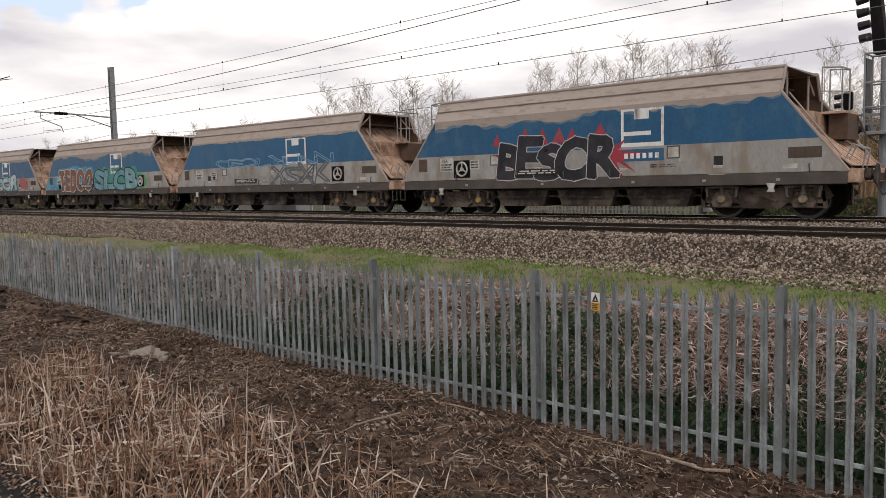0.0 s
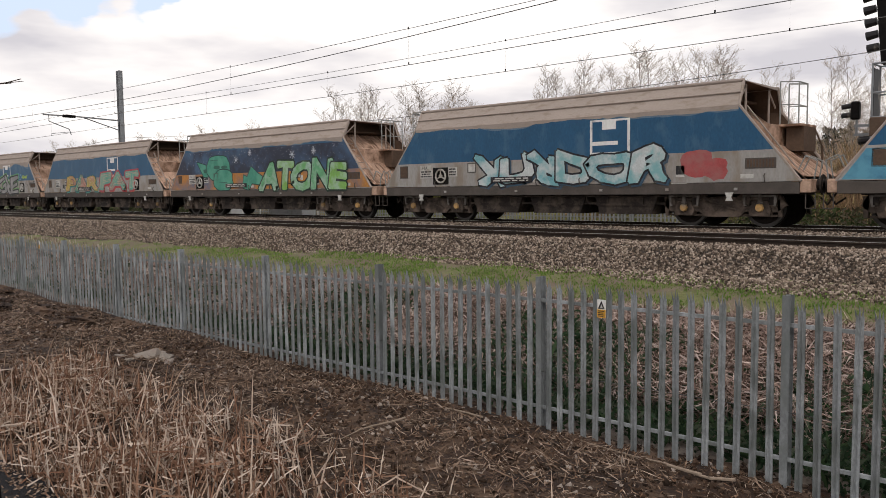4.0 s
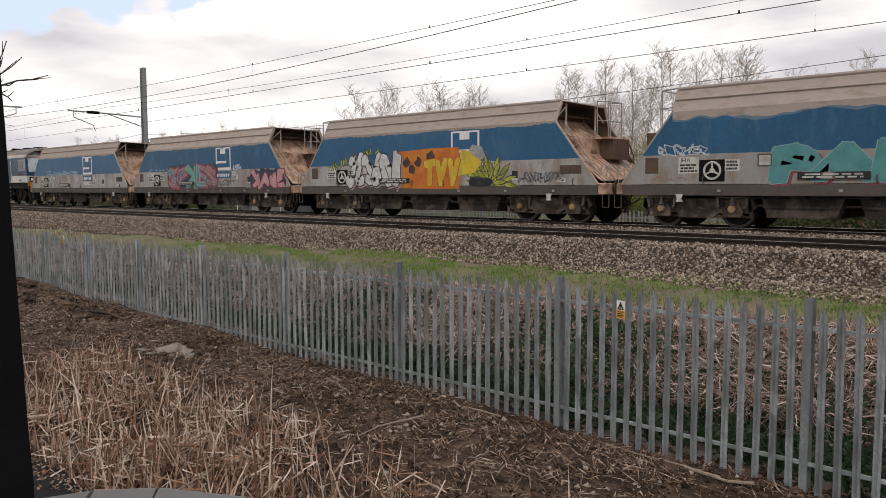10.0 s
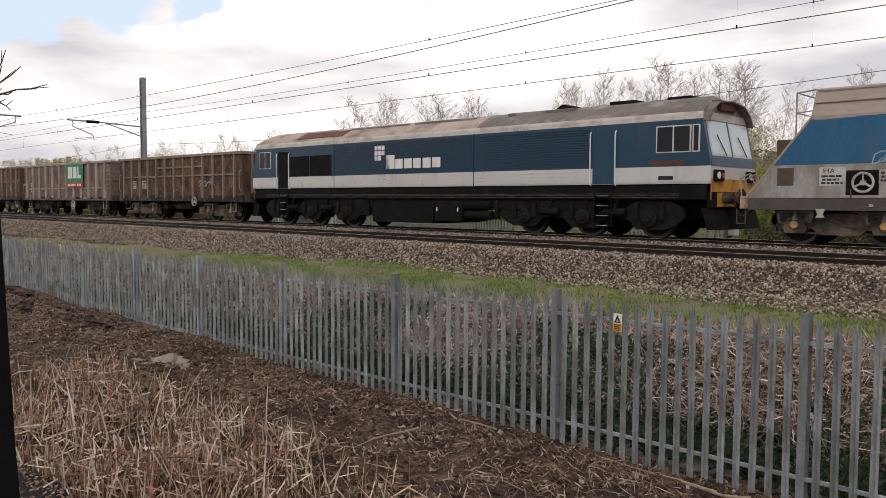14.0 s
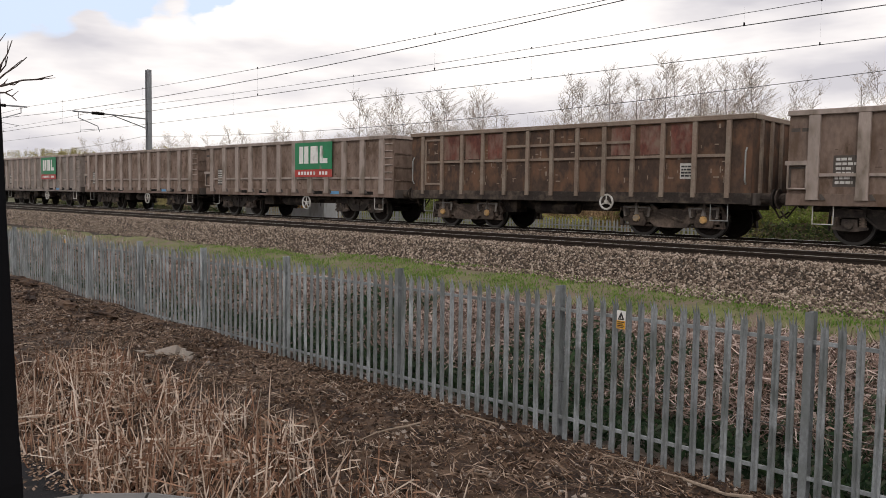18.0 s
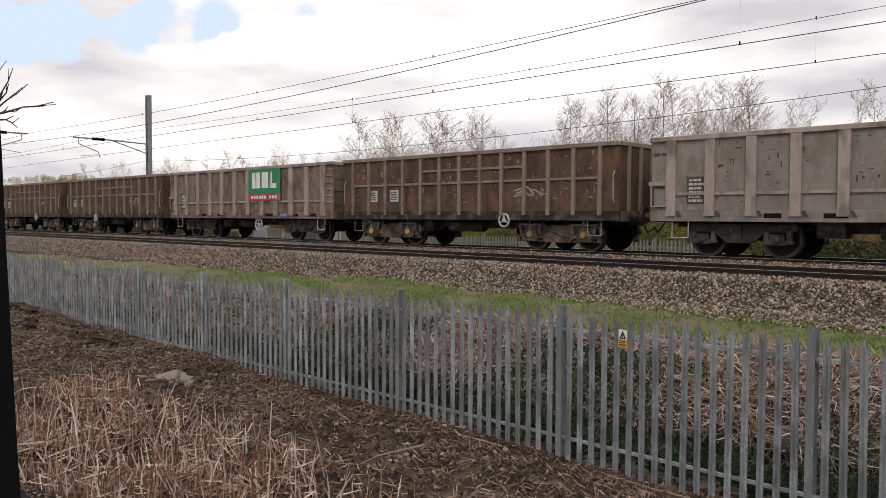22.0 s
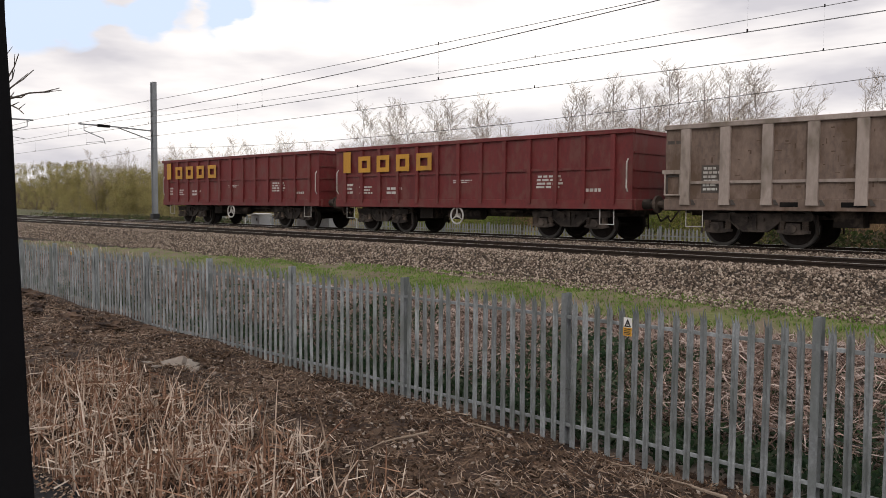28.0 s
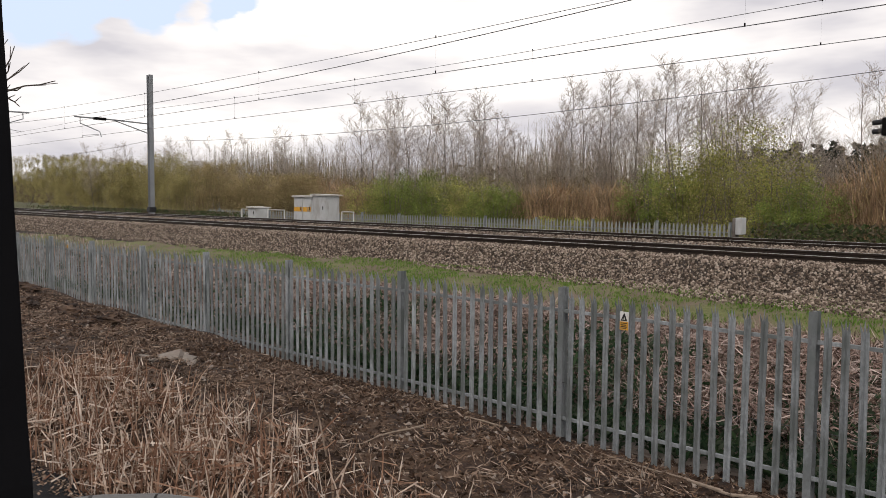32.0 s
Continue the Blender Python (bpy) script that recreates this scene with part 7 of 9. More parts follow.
            for x in (-2.0, 0.0, 2.0):
                ab = lathe_y(B(), [(1.171 if s > 0 else -1.26, 0.24 if s > 0 else 0.17), (1.2 if s > 0 else -1.22, 0.23), (1.26 if s > 0 else -1.171, 0.17 if s > 0 else 0.24)], 12)
                ab.transform(Matrix.Translation((x, 0, 0.52)))
                ax = part("axlebox", ab, M["bogieblack"], b)
                part("axle_cap", tube(B(), (x, s * 1.26, 0.52), (x, s * 1.30, 0.52), 0.12, 0.09, seg=12), M["bogieblack"], ax)
                for dx in (-0.36, 0.36):
                    part("spring", tube(B(), (x + dx, s * 1.22, 0.50), (x + dx, s * 1.22, 0.92), 0.065, seg=9), M["bogieblack"], sf)
        for x in (-2.0, 0.0, 2.0):
            add_wheelset(b, x, 0.53)
    for x0, x1, z in ((-3.35, -2.7, 0.42), (2.95, 3.1, 0.42)):
        part("equipment_box", box(B(), x0, x1, -1.25, -1.1, z, 0.98, 0.02), M["coal"], e)
    for z in (0.52, 0.82):
        part("air_reservoir", tube(B(), (1.78, -1.15, z), (2.80, -1.15, z), 0.14, seg=14), M["coal"], e)
    for k in range(3):
        part("pipe", tube(B(), (-8.9, -1.27, 1.06 + 0.045 * k), (8.9, -1.27, 1.06 + 0.045 * k), 0.014, seg=6), M["under"], e)
    # roof details
    rf = B()
    for x0, x1, z in ((-7.0, -4.8, 3.48), (-4.3, -1.3, 3.51), (-1.0, 1.7, 3.52), (3.0, 5.4, 3.54)):
        box(rf, x0, x1, -0.70, 0.70, z - 0.1, z + 0.045, 0.02)
    part("roof_hatch", rf, M["roofdark"], e, "raised roof hatches")
    ex = B()
    box(ex, 6.3, 7.1, -0.35, 0.35, 3.55, 3.70, 0.02)
    box(ex, 8.0, 8.7, -0.3, 0.3, 3.6, 3.69, 0.02)
    prism(ex, [(4.6, 3.60), (4.95, 3.60), (4.95, 3.72), (4.8, 3.72)], -0.5, 0.3)
    part("exhaust", ex, M["coal"], e, "dark exhaust housing")
    part("roof_panel", sheet(B(), [(-7.0, -1.10, 3.275), (-4.3, -1.10, 3.275), (-4.3, -0.70, 3.51), (-7.0, -0.70, 3.51)], 0.02), M["darkred"], e, "rust-red roof panel")
    # emblem of small squares and a row of plain lettering bars
    for k in range(8):
        x, z = -2.27 + 0.175 * (k % 3), 2.655 - 0.175 * (k // 3)
        part("emblem_square", box(B(), x, x + 0.145, -1.360, -1.353, z, z + 0.145), M["white"], e, "white square of the emblem")
    for k, (w, h) in enumerate(((0.40, 0.46), (0.36, 0.32), (0.36, 0.32), (0.34, 0.32), (0.36, 0.32), (0.36, 0.32))):
        part("letter_bar", box(B(), -1.68 + 0.43 * k, -1.68 + 0.43 * k + w, -1.360, -1.353, 2.01, 2.01 + h, 0.001), M["white"], e)
    plate("name_plate", e, 8.1, 9.0, 1.86, 1.98, -1.332, M["darkred"], "red nameplate", 0.006)
    plate("number_panel", e, 8.35, 8.75, 1.50, 1.60, -1.33, M["black"], "", 0.004)


def box_wagon(name, L, side, ribm, n_ribs, rib_w, mid, top=2.96, z0=1.13, bogie=bogie_y25, label="", style="pale"):
    w = empty(name, pose(0, TRACKS[1], RAIL))
    tagged(w, label, "box wagon", "box wagons")
    h = L / 2
    for s in (-1, 1):
        part("side", box(B(), -h, h, *sorted((s * 1.36, s * 1.33)), z0, top - 0.06), side, w)
        part("top_rail", box(B(), -h - 0.03, h + 0.03, *sorted((s * 1.30, s * 1.43)), top - 0.12, top, 0.012), ribm, w, "dusty top rail")
        part("sole_bar", box(B(), -h - 0.02, h + 0.02, *sorted((s * 1.28, s * 1.39)), 0.86, z0 - 0.003, 0.01), side if style != "rust" else M["under"], w)
        step = (L - 2 * 0.55) / (n_ribs - 1)
        for k in range(n_ribs):
            x = -h + 0.55 + step * k
            rb = B()
            d = 0.075
            prism(rb, [(x - rib_w / 2, z0 - 0.12), (x + rib_w / 2, z0 - 0.12), (x + rib_w / 2, top - 0.122), (x - rib_w / 2, top - 0.122)], *sorted((s * 1.362, s * (1.362 + d))))
            if style == "pale" and k < n_ribs - 1:
                part("gusset", prism(B(), [(x + rib_w / 2 + 0.06, z0 - 0.14), (x + rib_w / 2 + 0.16, z0 - 0.14), (x + rib_w / 2 + 0.08, z0 - 0.01), (x + rib_w / 2 + 0.03, z0 - 0.01)], *sorted((s * 1.392, s * 1.42))), M["sole"], w)
            if style == "pale":
                prism(rb, [(x - rib_w / 2 - 0.015, z0 - 0.14), (x + rib_w / 2 + 0.015, z0 - 0.14), (x + rib_w / 2, z0 + 0.02), (x - rib_w / 2, z0 + 0.02)], *sorted((s * 1.392, s * 1.44)))
            part("rib", rb, ribm, w)
            if mid and k < n_ribs - 1:
                for zm in mid:
                    if style == "rust" and zm > 2.2 and not (n_ribs * 0.3 < k < n_ribs * 0.62):
                        continue
                    part("side_rail", box(B(), x + rib_w / 2 + 0.002, x + step - rib_w / 2 - 0.002, *sorted((s * 1.362, s * 1.405)), zm, zm + 0.07), ribm, w)
        if style == "pale":
            for k in range(6):
                cr = B()
                tube(cr, (h - 0.50, s * 1.375, z0 + 0.35 + 0.24 * k), (h - 0.06, s * 1.375, z0 + 0.35 + 0.24 * k), 0.022, seg=6)
                part("ladder_rung", cr, ribm, w)
            lg = B()
            box(lg, -h - 0.05, -h + 0.46, *sorted((s * 1.362, s * 1.44)), z0 + 0.62, z0 + 0.72)
            bent(lg, [(-h + 0.02, s * 1.43, z0 + 0.62), (-h + 0.02, s * 1.43, z0 + 0.1), (-h + 0.42, s * 1.43, z0 + 0.1), (-h + 0.42, s * 1.43, z0 + 0.62)], 0.022)
            part("step_ledge", lg, ribm, w, "projecting step ledge with a hand rail")
            ht = B()
            for a, b, c, d in ((0.03, 0.50, 0.08, 0.12), (0.03, 0.50, 0.55, 0.59), (0.03, 0.07, 0.121, 0.549), (0.46, 0.50, 0.121, 0.549)):
                box(ht, -h + a, -h + b, *sorted((s * 1.362, s * 1.385)), z0 + c, z0 + d)
            part("hatch_frame", ht, M["sole"], w, "dark frame of the end hatch")
            for a in (0.04, 0.27):
                part("vent_slot", box(B(), -h + a, -h + a + 0.19, *sorted((s * 1.362, s * 1.37)), z0 + 1.36, z0 + 1.44), M["sole"], w)
        else:
            for e in (-1, 1):
                hr = B()
                bent(hr, [(e * (h - 0.12), s * 1.37, z0 + 0.2), (e * (h - 0.12), s * 1.44, z0 + 0.3), (e * (h - 0.12), s * 1.44, z0 + 0.95), (e * (h - 0.12), s * 1.37, z0 + 1.05)], 0.02)
                part("hand_rail", hr, M["galvfar"] if style == "rust" else M["plate"], w)
    for e in (-1, 1):
        part("end", box(B(), *sorted((e * h, e * (h - 0.04))), -1.33, 1.33, z0, top - 0.06), side, w)
        if style == "rust":
            for y in (-0.9, -0.3, 0.3, 0.9):
                part("end_rib", box(B(), *sorted((e * (h + 0.001), e * (h + 0.06))), y - 0.05, y + 0.05, z0, top - 0.1), ribm, w)
        else:
            for z in (z0 + 0.3, z0 + 0.75, z0 + 1.2):
                part("end_rib", box(B(), *sorted((e * (h + 0.001), e * (h + 0.02))), -1.3, 1.3, z, z + 0.04), side, w)
        part("top_rail", box(B(), *sorted((e * (h - 0.05), e * (h + 0.05))), -1.3, 1.3, top - 0.12, top - 0.004, 0.01), ribm, w)
        part("headstock", box(B(), *sorted((e * (h - 0.1), e * (h + 0.08))), -1.27, 1.27, 0.84, z0 - 0.004, 0.01), side if style == "red" else M["sole"], w)
        ft = B()
        for x in (h - 0.55, h - 0.98):
            tube(ft, (e * x, -1.32, 0.86), (e * x, -1.32, 0.45), 0.012, seg=6)
        tube(ft, (e * (h - 0.55), -1.32, 0.46), (e * (h - 0.98), -1.32, 0.46), 0.012, seg=6)
        part("foot_step", ft, M["plate"] if style != "rust" else M["galvfar"], w)
        bogie(w, e * (h - 2.15))
    part("floor", box(B(), -h + 0.05, h - 0.05, -1.32, 1.32, 1.0, z0 + 0.03), M["inside"], w)
    us = B()
    prism(us, [(-h + 3.4, 0.86), (h - 3.4, 0.86), (h - 4.3, 0.60), (-h + 4.3, 0.60)], -0.5, 0.5)
    tube(us, (-0.9, -0.75, 0.66), (0.5, -0.75, 0.66), 0.17, seg=12)
    tube(us, (0.9, -0.9, 0.78), (2.2, -0.9, 0.78), 0.05, seg=8)
    box(us, -2.2, -1.6, -0.9, -0.4, 0.5, 0.86)
    part("brake_gear", us, M["under"], w)
    part("centre_sill", box(B(), -h + 0.2, h - 0.2, -0.3, 0.3, 0.72, 0.99), M["under"], w)
    buffers(w, h + 0.08, 1.0, 0.40)
    return w


def emblem_panel(w, x0):
    """A green panel over a red strip, with plain white lettering bars."""
    p = plate("name_panel", w, x0, x0 + 2.25, 1.86, 2.86, -1.452, M["green"], "green name panel with white lettering bars", 0.012)
    q = plate("name_strip", w, x0, x0 + 2.25, 1.58, 1.855, -1.452, M["panelred"], "red strip with small white bars", 0.012)
    for a, b, z1 in ((0.27, 0.53, 2.72), (0.58, 0.85, 2.72), (0.97, 1.42, 2.72), (1.53, 1.70, 2.72), (1.705, 1.99, 2.26)):
        bar = B()
        prism(bar, [(x0 + a, 2.08), (x0 + b, 2.08), (x0 + b - 0.01, z1), (x0 + a + 0.01, z1)], -1.457, -1.4525)
        part("letter_bar", bar, M["white"], p)
    for k in range(10):
        if k == 6:
            continue
        x = x0 + 0.22 + 0.183 * k
        part("letter_bar", box(B(), x, x + 0.12, -1.457, -1.4525, 1.66, 1.78), M["white"], q)


def build_boxes():
    pale = box_wagon("box_wagon", 12.1, M["boxgrey"], M["ribgrey"], 12, 0.24, [1.50], style="pale", label="dusty grey-brown open box wagon with broad upright ribs")
    grey = box_wagon("box_wagon", 12.1, M["boxpale"], M["ribgrey"], 12, 0.24, [1.50], style="pale", label="pale grey open box wagon with broad upright ribs")
    rust = box_wagon("box_wagon", 11.25, M["rust"], M["rustrib"], 13, 0.11, [1.98, 2.38], style="rust", bogie=bogie_plate, label="rusty brown open box wagon with thin ribs")
    red = box_wagon("box_wagon", 12.2, M["red"], M["red"], 13, 0.13, [1.92], style="red", label="dark red open box wagon with yellow lettering blocks")
    for w, seed in ((pale, 5), (grey, 6), (rust, 7)):
        rg = random.Random(seed)
        sc = B()
        for _ in range(150):
            x, z, l = rg.uniform(-5.2, 5.2), rg.uniform(1.3, 2.7), rg.uniform(0.03, 0.16)
            box(sc, x, x + rg.uniform(0.008, 0.05), -1.3635, -1.3605, z, z + l) if rg.random() < 0.5 else box(sc, x, x + l, -1.3635, -1.3605, z, z + rg.uniform(0.008, 0.035))
        tagged(part("scrape", sc, M["rustrib"] if w is rust else M["inside"], w, "scrapes in the side plates"), kind="stuff")
    for w in (pale, grey):
        hand_wheel(w, 1.2, 0.62, -1.34, M["plate"], 0.24, 5)
        plate("data_plate", w, -5.1, -4.6, 1.28, 1.95, -1.366, M["sole"], "dark data panel with small print")
        print_bars(w, -5.06, -4.64, 1.32, 1.92, -1.370, 6, M["plate"], 3)
        for x, ww in ((-3.2, 0.4), (-1.9, 0.5), (1.7, 0.55), (3.6, 0.35), (4.6, 0.45)):
            part("sole_bar_plate", box(B(), x, x + ww, -1.394, -1.3905, 0.95, 1.06), M["coal"], w)
        part("blue_plate", box(B(), 2.7, 3.2, -1.394, -1.3905, 0.95, 1.06), colour((0.10, 0.28, 0.50)), w, "small blue plate")
    hand_wheel(red, -0.1, 0.62, -1.34, M["plate"], 0.26)
    for k, (x, w_, h0, h1) in enumerate(((-5.80, 0.92, 2.06, 2.80), (-4.83, 0.86, 2.06, 2.62), (-3.86, 0.86, 2.06, 2.62), (-2.88, 0.86, 2.06, 2.62), (-1.90, 0.92, 2.06, 2.62))):
        bm = B()
        if k:                                            # hollow squares
            for a, b, c, d in ((0.06, 0.24, h0, h1), (w_ - 0.34, w_ - 0.16, h0, h1), (0.241, w_ - 0.341, h0, h0 + 0.15), (0.241, w_ - 0.341, h1 - 0.15, h1)):
                box(bm, x + a, x + b, -1.444, -1.4395, c, d)
        else:
            box(bm, x + 0.20, x + w_ - 0.32, -1.444, -1.4395, h0, h1)
        part("letter_bar", bm, M["yellow"], red, "yellow lettering block")
    for x0, x1, za, zb, r, sd in ((3.0, 4.1, 1.42, 1.82, 4, 1), (-0.3, 0.6, 1.62, 1.74, 2, 2), (-5.6, -5.1, 1.3, 1.7, 3, 3), (-4.8, -4.1, 1.3, 1.6, 3, 4), (-3.4, -2.6, 1.28, 1.56, 2, 5), (4.6, 5.3, 1.3, 1.45, 1, 6)):
        print_bars(red, x0, x1, za, zb, -1.366, r, M["plate"], sd)
    kinds = dict(p=pale, g=grey, r=rust, t=red)
    used = set()
    plan = [("r", -181.85, 0), ("p", -194.65, 1), ("r", -207.15, 0), ("p", -219.72, 1), ("p", -232.6, 0), ("g", -245.5, 1), ("r", -258.13, 0), ("p", -270.43, 1),
            ("r", -283.0, 0), ("r", -295.33, 0), ("r", -307.48, 0), ("p", -319.88, 1), ("t", -332.98, 0), ("t", -346.23, 0)]
    made = []
    for k, u, panel in plan:
        ob = kinds[k] if k not in used else copy_thing(kinds[k], kinds[k].matrix_basis)
        used.add(k)
        made.append(ob)
        FLEET.append((ob, u))
    for n, (k, u, panel) in enumerate(plan):
        ob = made[n]
        if panel:
            emblem_panel(ob, 0.62)
            ob["label"] = ("pale grey" if k == "g" else "dusty grey-brown") + " ribbed box wagon with a green and red name panel"
        if k == "r":
            hand_wheel(ob, -1.8 if n in (8, 10) else 1.8, 0.86, -1.40, M["plate"], 0.19)
            for x in {2: (3.85,), 8: (-4.75, -3.75), 10: (-0.25, 3.2)}.get(n, (-4.25, -3.2)):
                plate("data_plate", ob, x, x + 0.42, 1.46, 1.84, -1.366, M["plate"], "pale data panel with small print")
                print_bars(ob, x + 0.03, x + 0.39, 1.50, 1.80, -1.370, 4, M["black"], 12 + n)
            if n in (0, 6, 8, 9):
                outlined(ob, "EOUL", 2.2, 3.4, 1.55, 1.85, (0.36, 0.33, 0.30), 130 + n, 0.022, y=-1.364)
        if n == 2:
            dr = B()
            for a, b, c, d in ((-5.0, -4.24, 2.68, 2.74), (-5.0, -4.24, 1.30, 1.36), (-5.0, -4.94, 1.361, 2.679), (-4.30, -4.24, 1.361, 2.679)):
                box(dr, a, b, -1.39, -1.364, c, d)
            part("door_frame", dr, M["rustrib"], ob, "framed inspection door in the end bay")
            ob["label"] = "rusty brown box wagon with faded red painted panels"
            for x in (-3.85, -2.95, -2.05, 2.2, 3.05, 3.9):
                plate("faded_panel", ob, x - 0.32, x + 0.32, 2.08, 2.80, -1.3645, M["patch"], "faded red panel")


SLIP = [(0, -0.33), (0.5, -0.2), (1, -0.13), (1.5, -0.03), (2, 0), (2.5, -0.04), (3.3, 0.03), (5.5, -0.31), (6.5, -0.4), (7.5, -0.54), (8.5, -0.58), (8.6, -0.92), (9, -1.07), (10, -1.1), (11, -1.2), (12, -1.21),
        (13, -1.26), (13.5, -1.18), (14, -1.15), (14.5, -1.06), (18.5, -1.05), (18.8, -1.42), (22.5, -1.42), (24, -1.63), (25, -1.54), (25.5, -1.44), (29, -1.42), (32, -1.35)]


def train_at(t):
    """How far the train has run: an even gathering of speed with small unevennesses."""
    u = t / 32.0
    even = 306.142 * u + 129.669 * u ** 2 - 198.472 * u ** 3 + 223.632 * u ** 4 - 93.071 * u ** 5
    return even + float(np.interp(t, [a for a, _ in SLIP], [b for _, b in SLIP]))


def motions():
    """The train runs through from left to right; its wheels turn as it passes."""
    for ob, place in FLEET:
        walk(ob, [(t, pose(place + train_at(t), TRACKS[1], RAIL)) for t in sorted([0.5 * k for k in range(65)] + [8.6, 18.8])])
        for ws in [c for c in ob.children_recursive if c.name.startswith("wheelset")]:
            x, y, r = ws.location
            here = place + ws.parent.location.x + x
            steps = [k for k in range(0, 961) if -75 < here + train_at(k / 30) < 6]
            rows = [(0.0, 0.0)]
            if steps:
                rows = []
                a, b = steps[0], steps[-1]
                start = train_at(a / 30)
                if a > 0:
                    rows.append((0.0, 0.0))
                rows += [(k / 30, (train_at(k / 30) - start) / r) for k in range(a, b + 1)]
                if b < 960:
                    rows.append((32.0, rows[-1][1]))
            walk(ws, [(t, pose(x, y, r, 0, math.degrees(v), 0)) for t, v in rows])
    walk(CLOUD_SHEET, [(0, pose(0, 0, 0, 0, 0, 1.6)), (16, pose(0, 0, 0, 0, 0, 0)), (32, pose(0, 0, 0, 0, 0, -1.6))])


# ---------------------------------------------------------------- plants
def build_sky_sheet():
    """The drifting cloud in view, far behind everything."""
    R, verts, faces = 2600.0, [], []
    na, ne = 60, 24
    for i in range(na + 1):
        az = radians(-120 + 150 * i / na)
        for j in range(ne + 1):
            el = radians(-1.5 + 48 * j / ne)
            verts.append((R * math.sin(az) * math.cos(el), R * math.cos(az) * math.cos(el), R * math.sin(el)))
    for i in range(na):
        for j in range(ne):
            a = i * (ne + 1) + j
            faces.append((a, a + 1, a + ne + 2, a + ne + 1))
    m = bpy.data.materials.new("cloudy_sky")
    m.use_nodes = True
    nt = m.node_tree
    nt.nodes.clear()
    out = nt.nodes.new("ShaderNodeOutputMaterial")
    em = nt.nodes.new("ShaderNodeEmission")
    co = nt.nodes.new("ShaderNodeTexCoord")
    nt.links.new(sky_nodes(nt, co.outputs["Object"]), em.inputs[0])
    em.inputs[1].default_value = SKY_GLOW
    nt.links.new(em.outputs[0], out.inputs[0])
    ob = soup("backdrop_sky", verts, faces, m)
    return tagged(ob, "pale broken cloud with a little blue", "sky", kind="structure")


SKY_GLOW = 1.05


def tree_parts(seed, height, stems):
    """Slender stems with ascending limbs, fine twigs swept to one side by the wind, and swelling buds."""
    rng = random.Random(seed)
    tv, tf, cv, cf, bv, bf = [], [], [], [], [], []

    def limb(v, f, p, q, r0, r1, seg):
        d = (q - p).normalized()
        a = d.orthogonal().normalized()
        b = d.cross(a)
        s = len(v)
        for c, r in ((p, r0), (q, r1)):
            for k in range(seg):
                an = 2 * math.pi * k / seg
                v.append(tuple(c + (a * math.cos(an) + b * math.sin(an)) * r))
        for k in range(seg):
            j = (k + 1) % seg
            f.append((s + k, s + j, s + seg + j, s + seg + k))

    def bud(p):
        a = Vector((rng.gauss(0, 1), rng.gauss(0, 1), rng.gauss(0, 1))).normalized() * rng.uniform(0.014, 0.030)
        b = a.orthogonal().normalized() * 0.009
        s = len(bv)
        bv.extend([tuple(p - a), tuple(p + b), tuple(p + a), tuple(p - b)])
        bf.append((s, s + 1, s + 2, s + 3))

    def grow(p, d, length, r, level):
        n = (15, 5, 3, 2)[level]
        for i in range(n):
            q = p + d * (length / n)
            r1 = r * (0.88, 0.78, 0.75, 0.7)[level]
            if level < 2:
                limb(tv, tf, p, q, max(r, 0.006), max(r1, 0.005), 5 if level == 0 else 4)
            else:
                limb(cv, cf, p, q, max(r, 0.0050), max(r1, 0.0042), 3)
            p, r = q, r1
            wind = (0.004, 0.04, 0.11, 0.20)[level]
            rise = (0.10, 0.15, 0.06, -0.02)[level]
            d = (d + Vector((rng.uniform(-0.07, 0.07) + wind, rng.uniform(-0.08, 0.08), rise))).normalized()
            if level == 3:
                if rng.random() < 0.6:
                    bud(p + Vector((rng.uniform(-0.05, 0.05), rng.uniform(-0.05, 0.05), rng.uniform(-0.05, 0.05))))
            if level == 3:
                continue
            kids = (0 if i < 3 else 2 if i > 10 else 3) if level == 0 else 1 + (rng.random() < 0.7) if level == 1 else 1
            for _ in range(kids):
                az = rng.uniform(0, 2 * math.pi)
                tilt = rng.uniform(0.5, 0.95) if level == 0 else rng.uniform(0.4, 0.95)
                side = Vector((math.cos(az), math.sin(az), 0))
                nd = (d * math.cos(tilt) + side * math.sin(tilt)).normalized()
                f = (0.20 * (1 - (i + 1) / 15.5) ** 0.75 + 0.06) if level == 0 else (0.48, 0.62)[level - 1]
                grow(p, nd, length * f * rng.uniform(0.6, 1.25), r * 0.45, level + 1)

    for k in range(stems):
        az = rng.uniform(0, 6.28)
        d = Vector((0.13 * math.cos(az) * (stems > 1), 0.13 * math.sin(az) * (stems > 1), 1)).normalized()
        grow(Vector((0.2 * k, 0, -0.3)), d, height * rng.uniform(0.80, 0.95), height * 0.0062, 0)
    return (tv, tf), (cv, cf), (bv, bf)


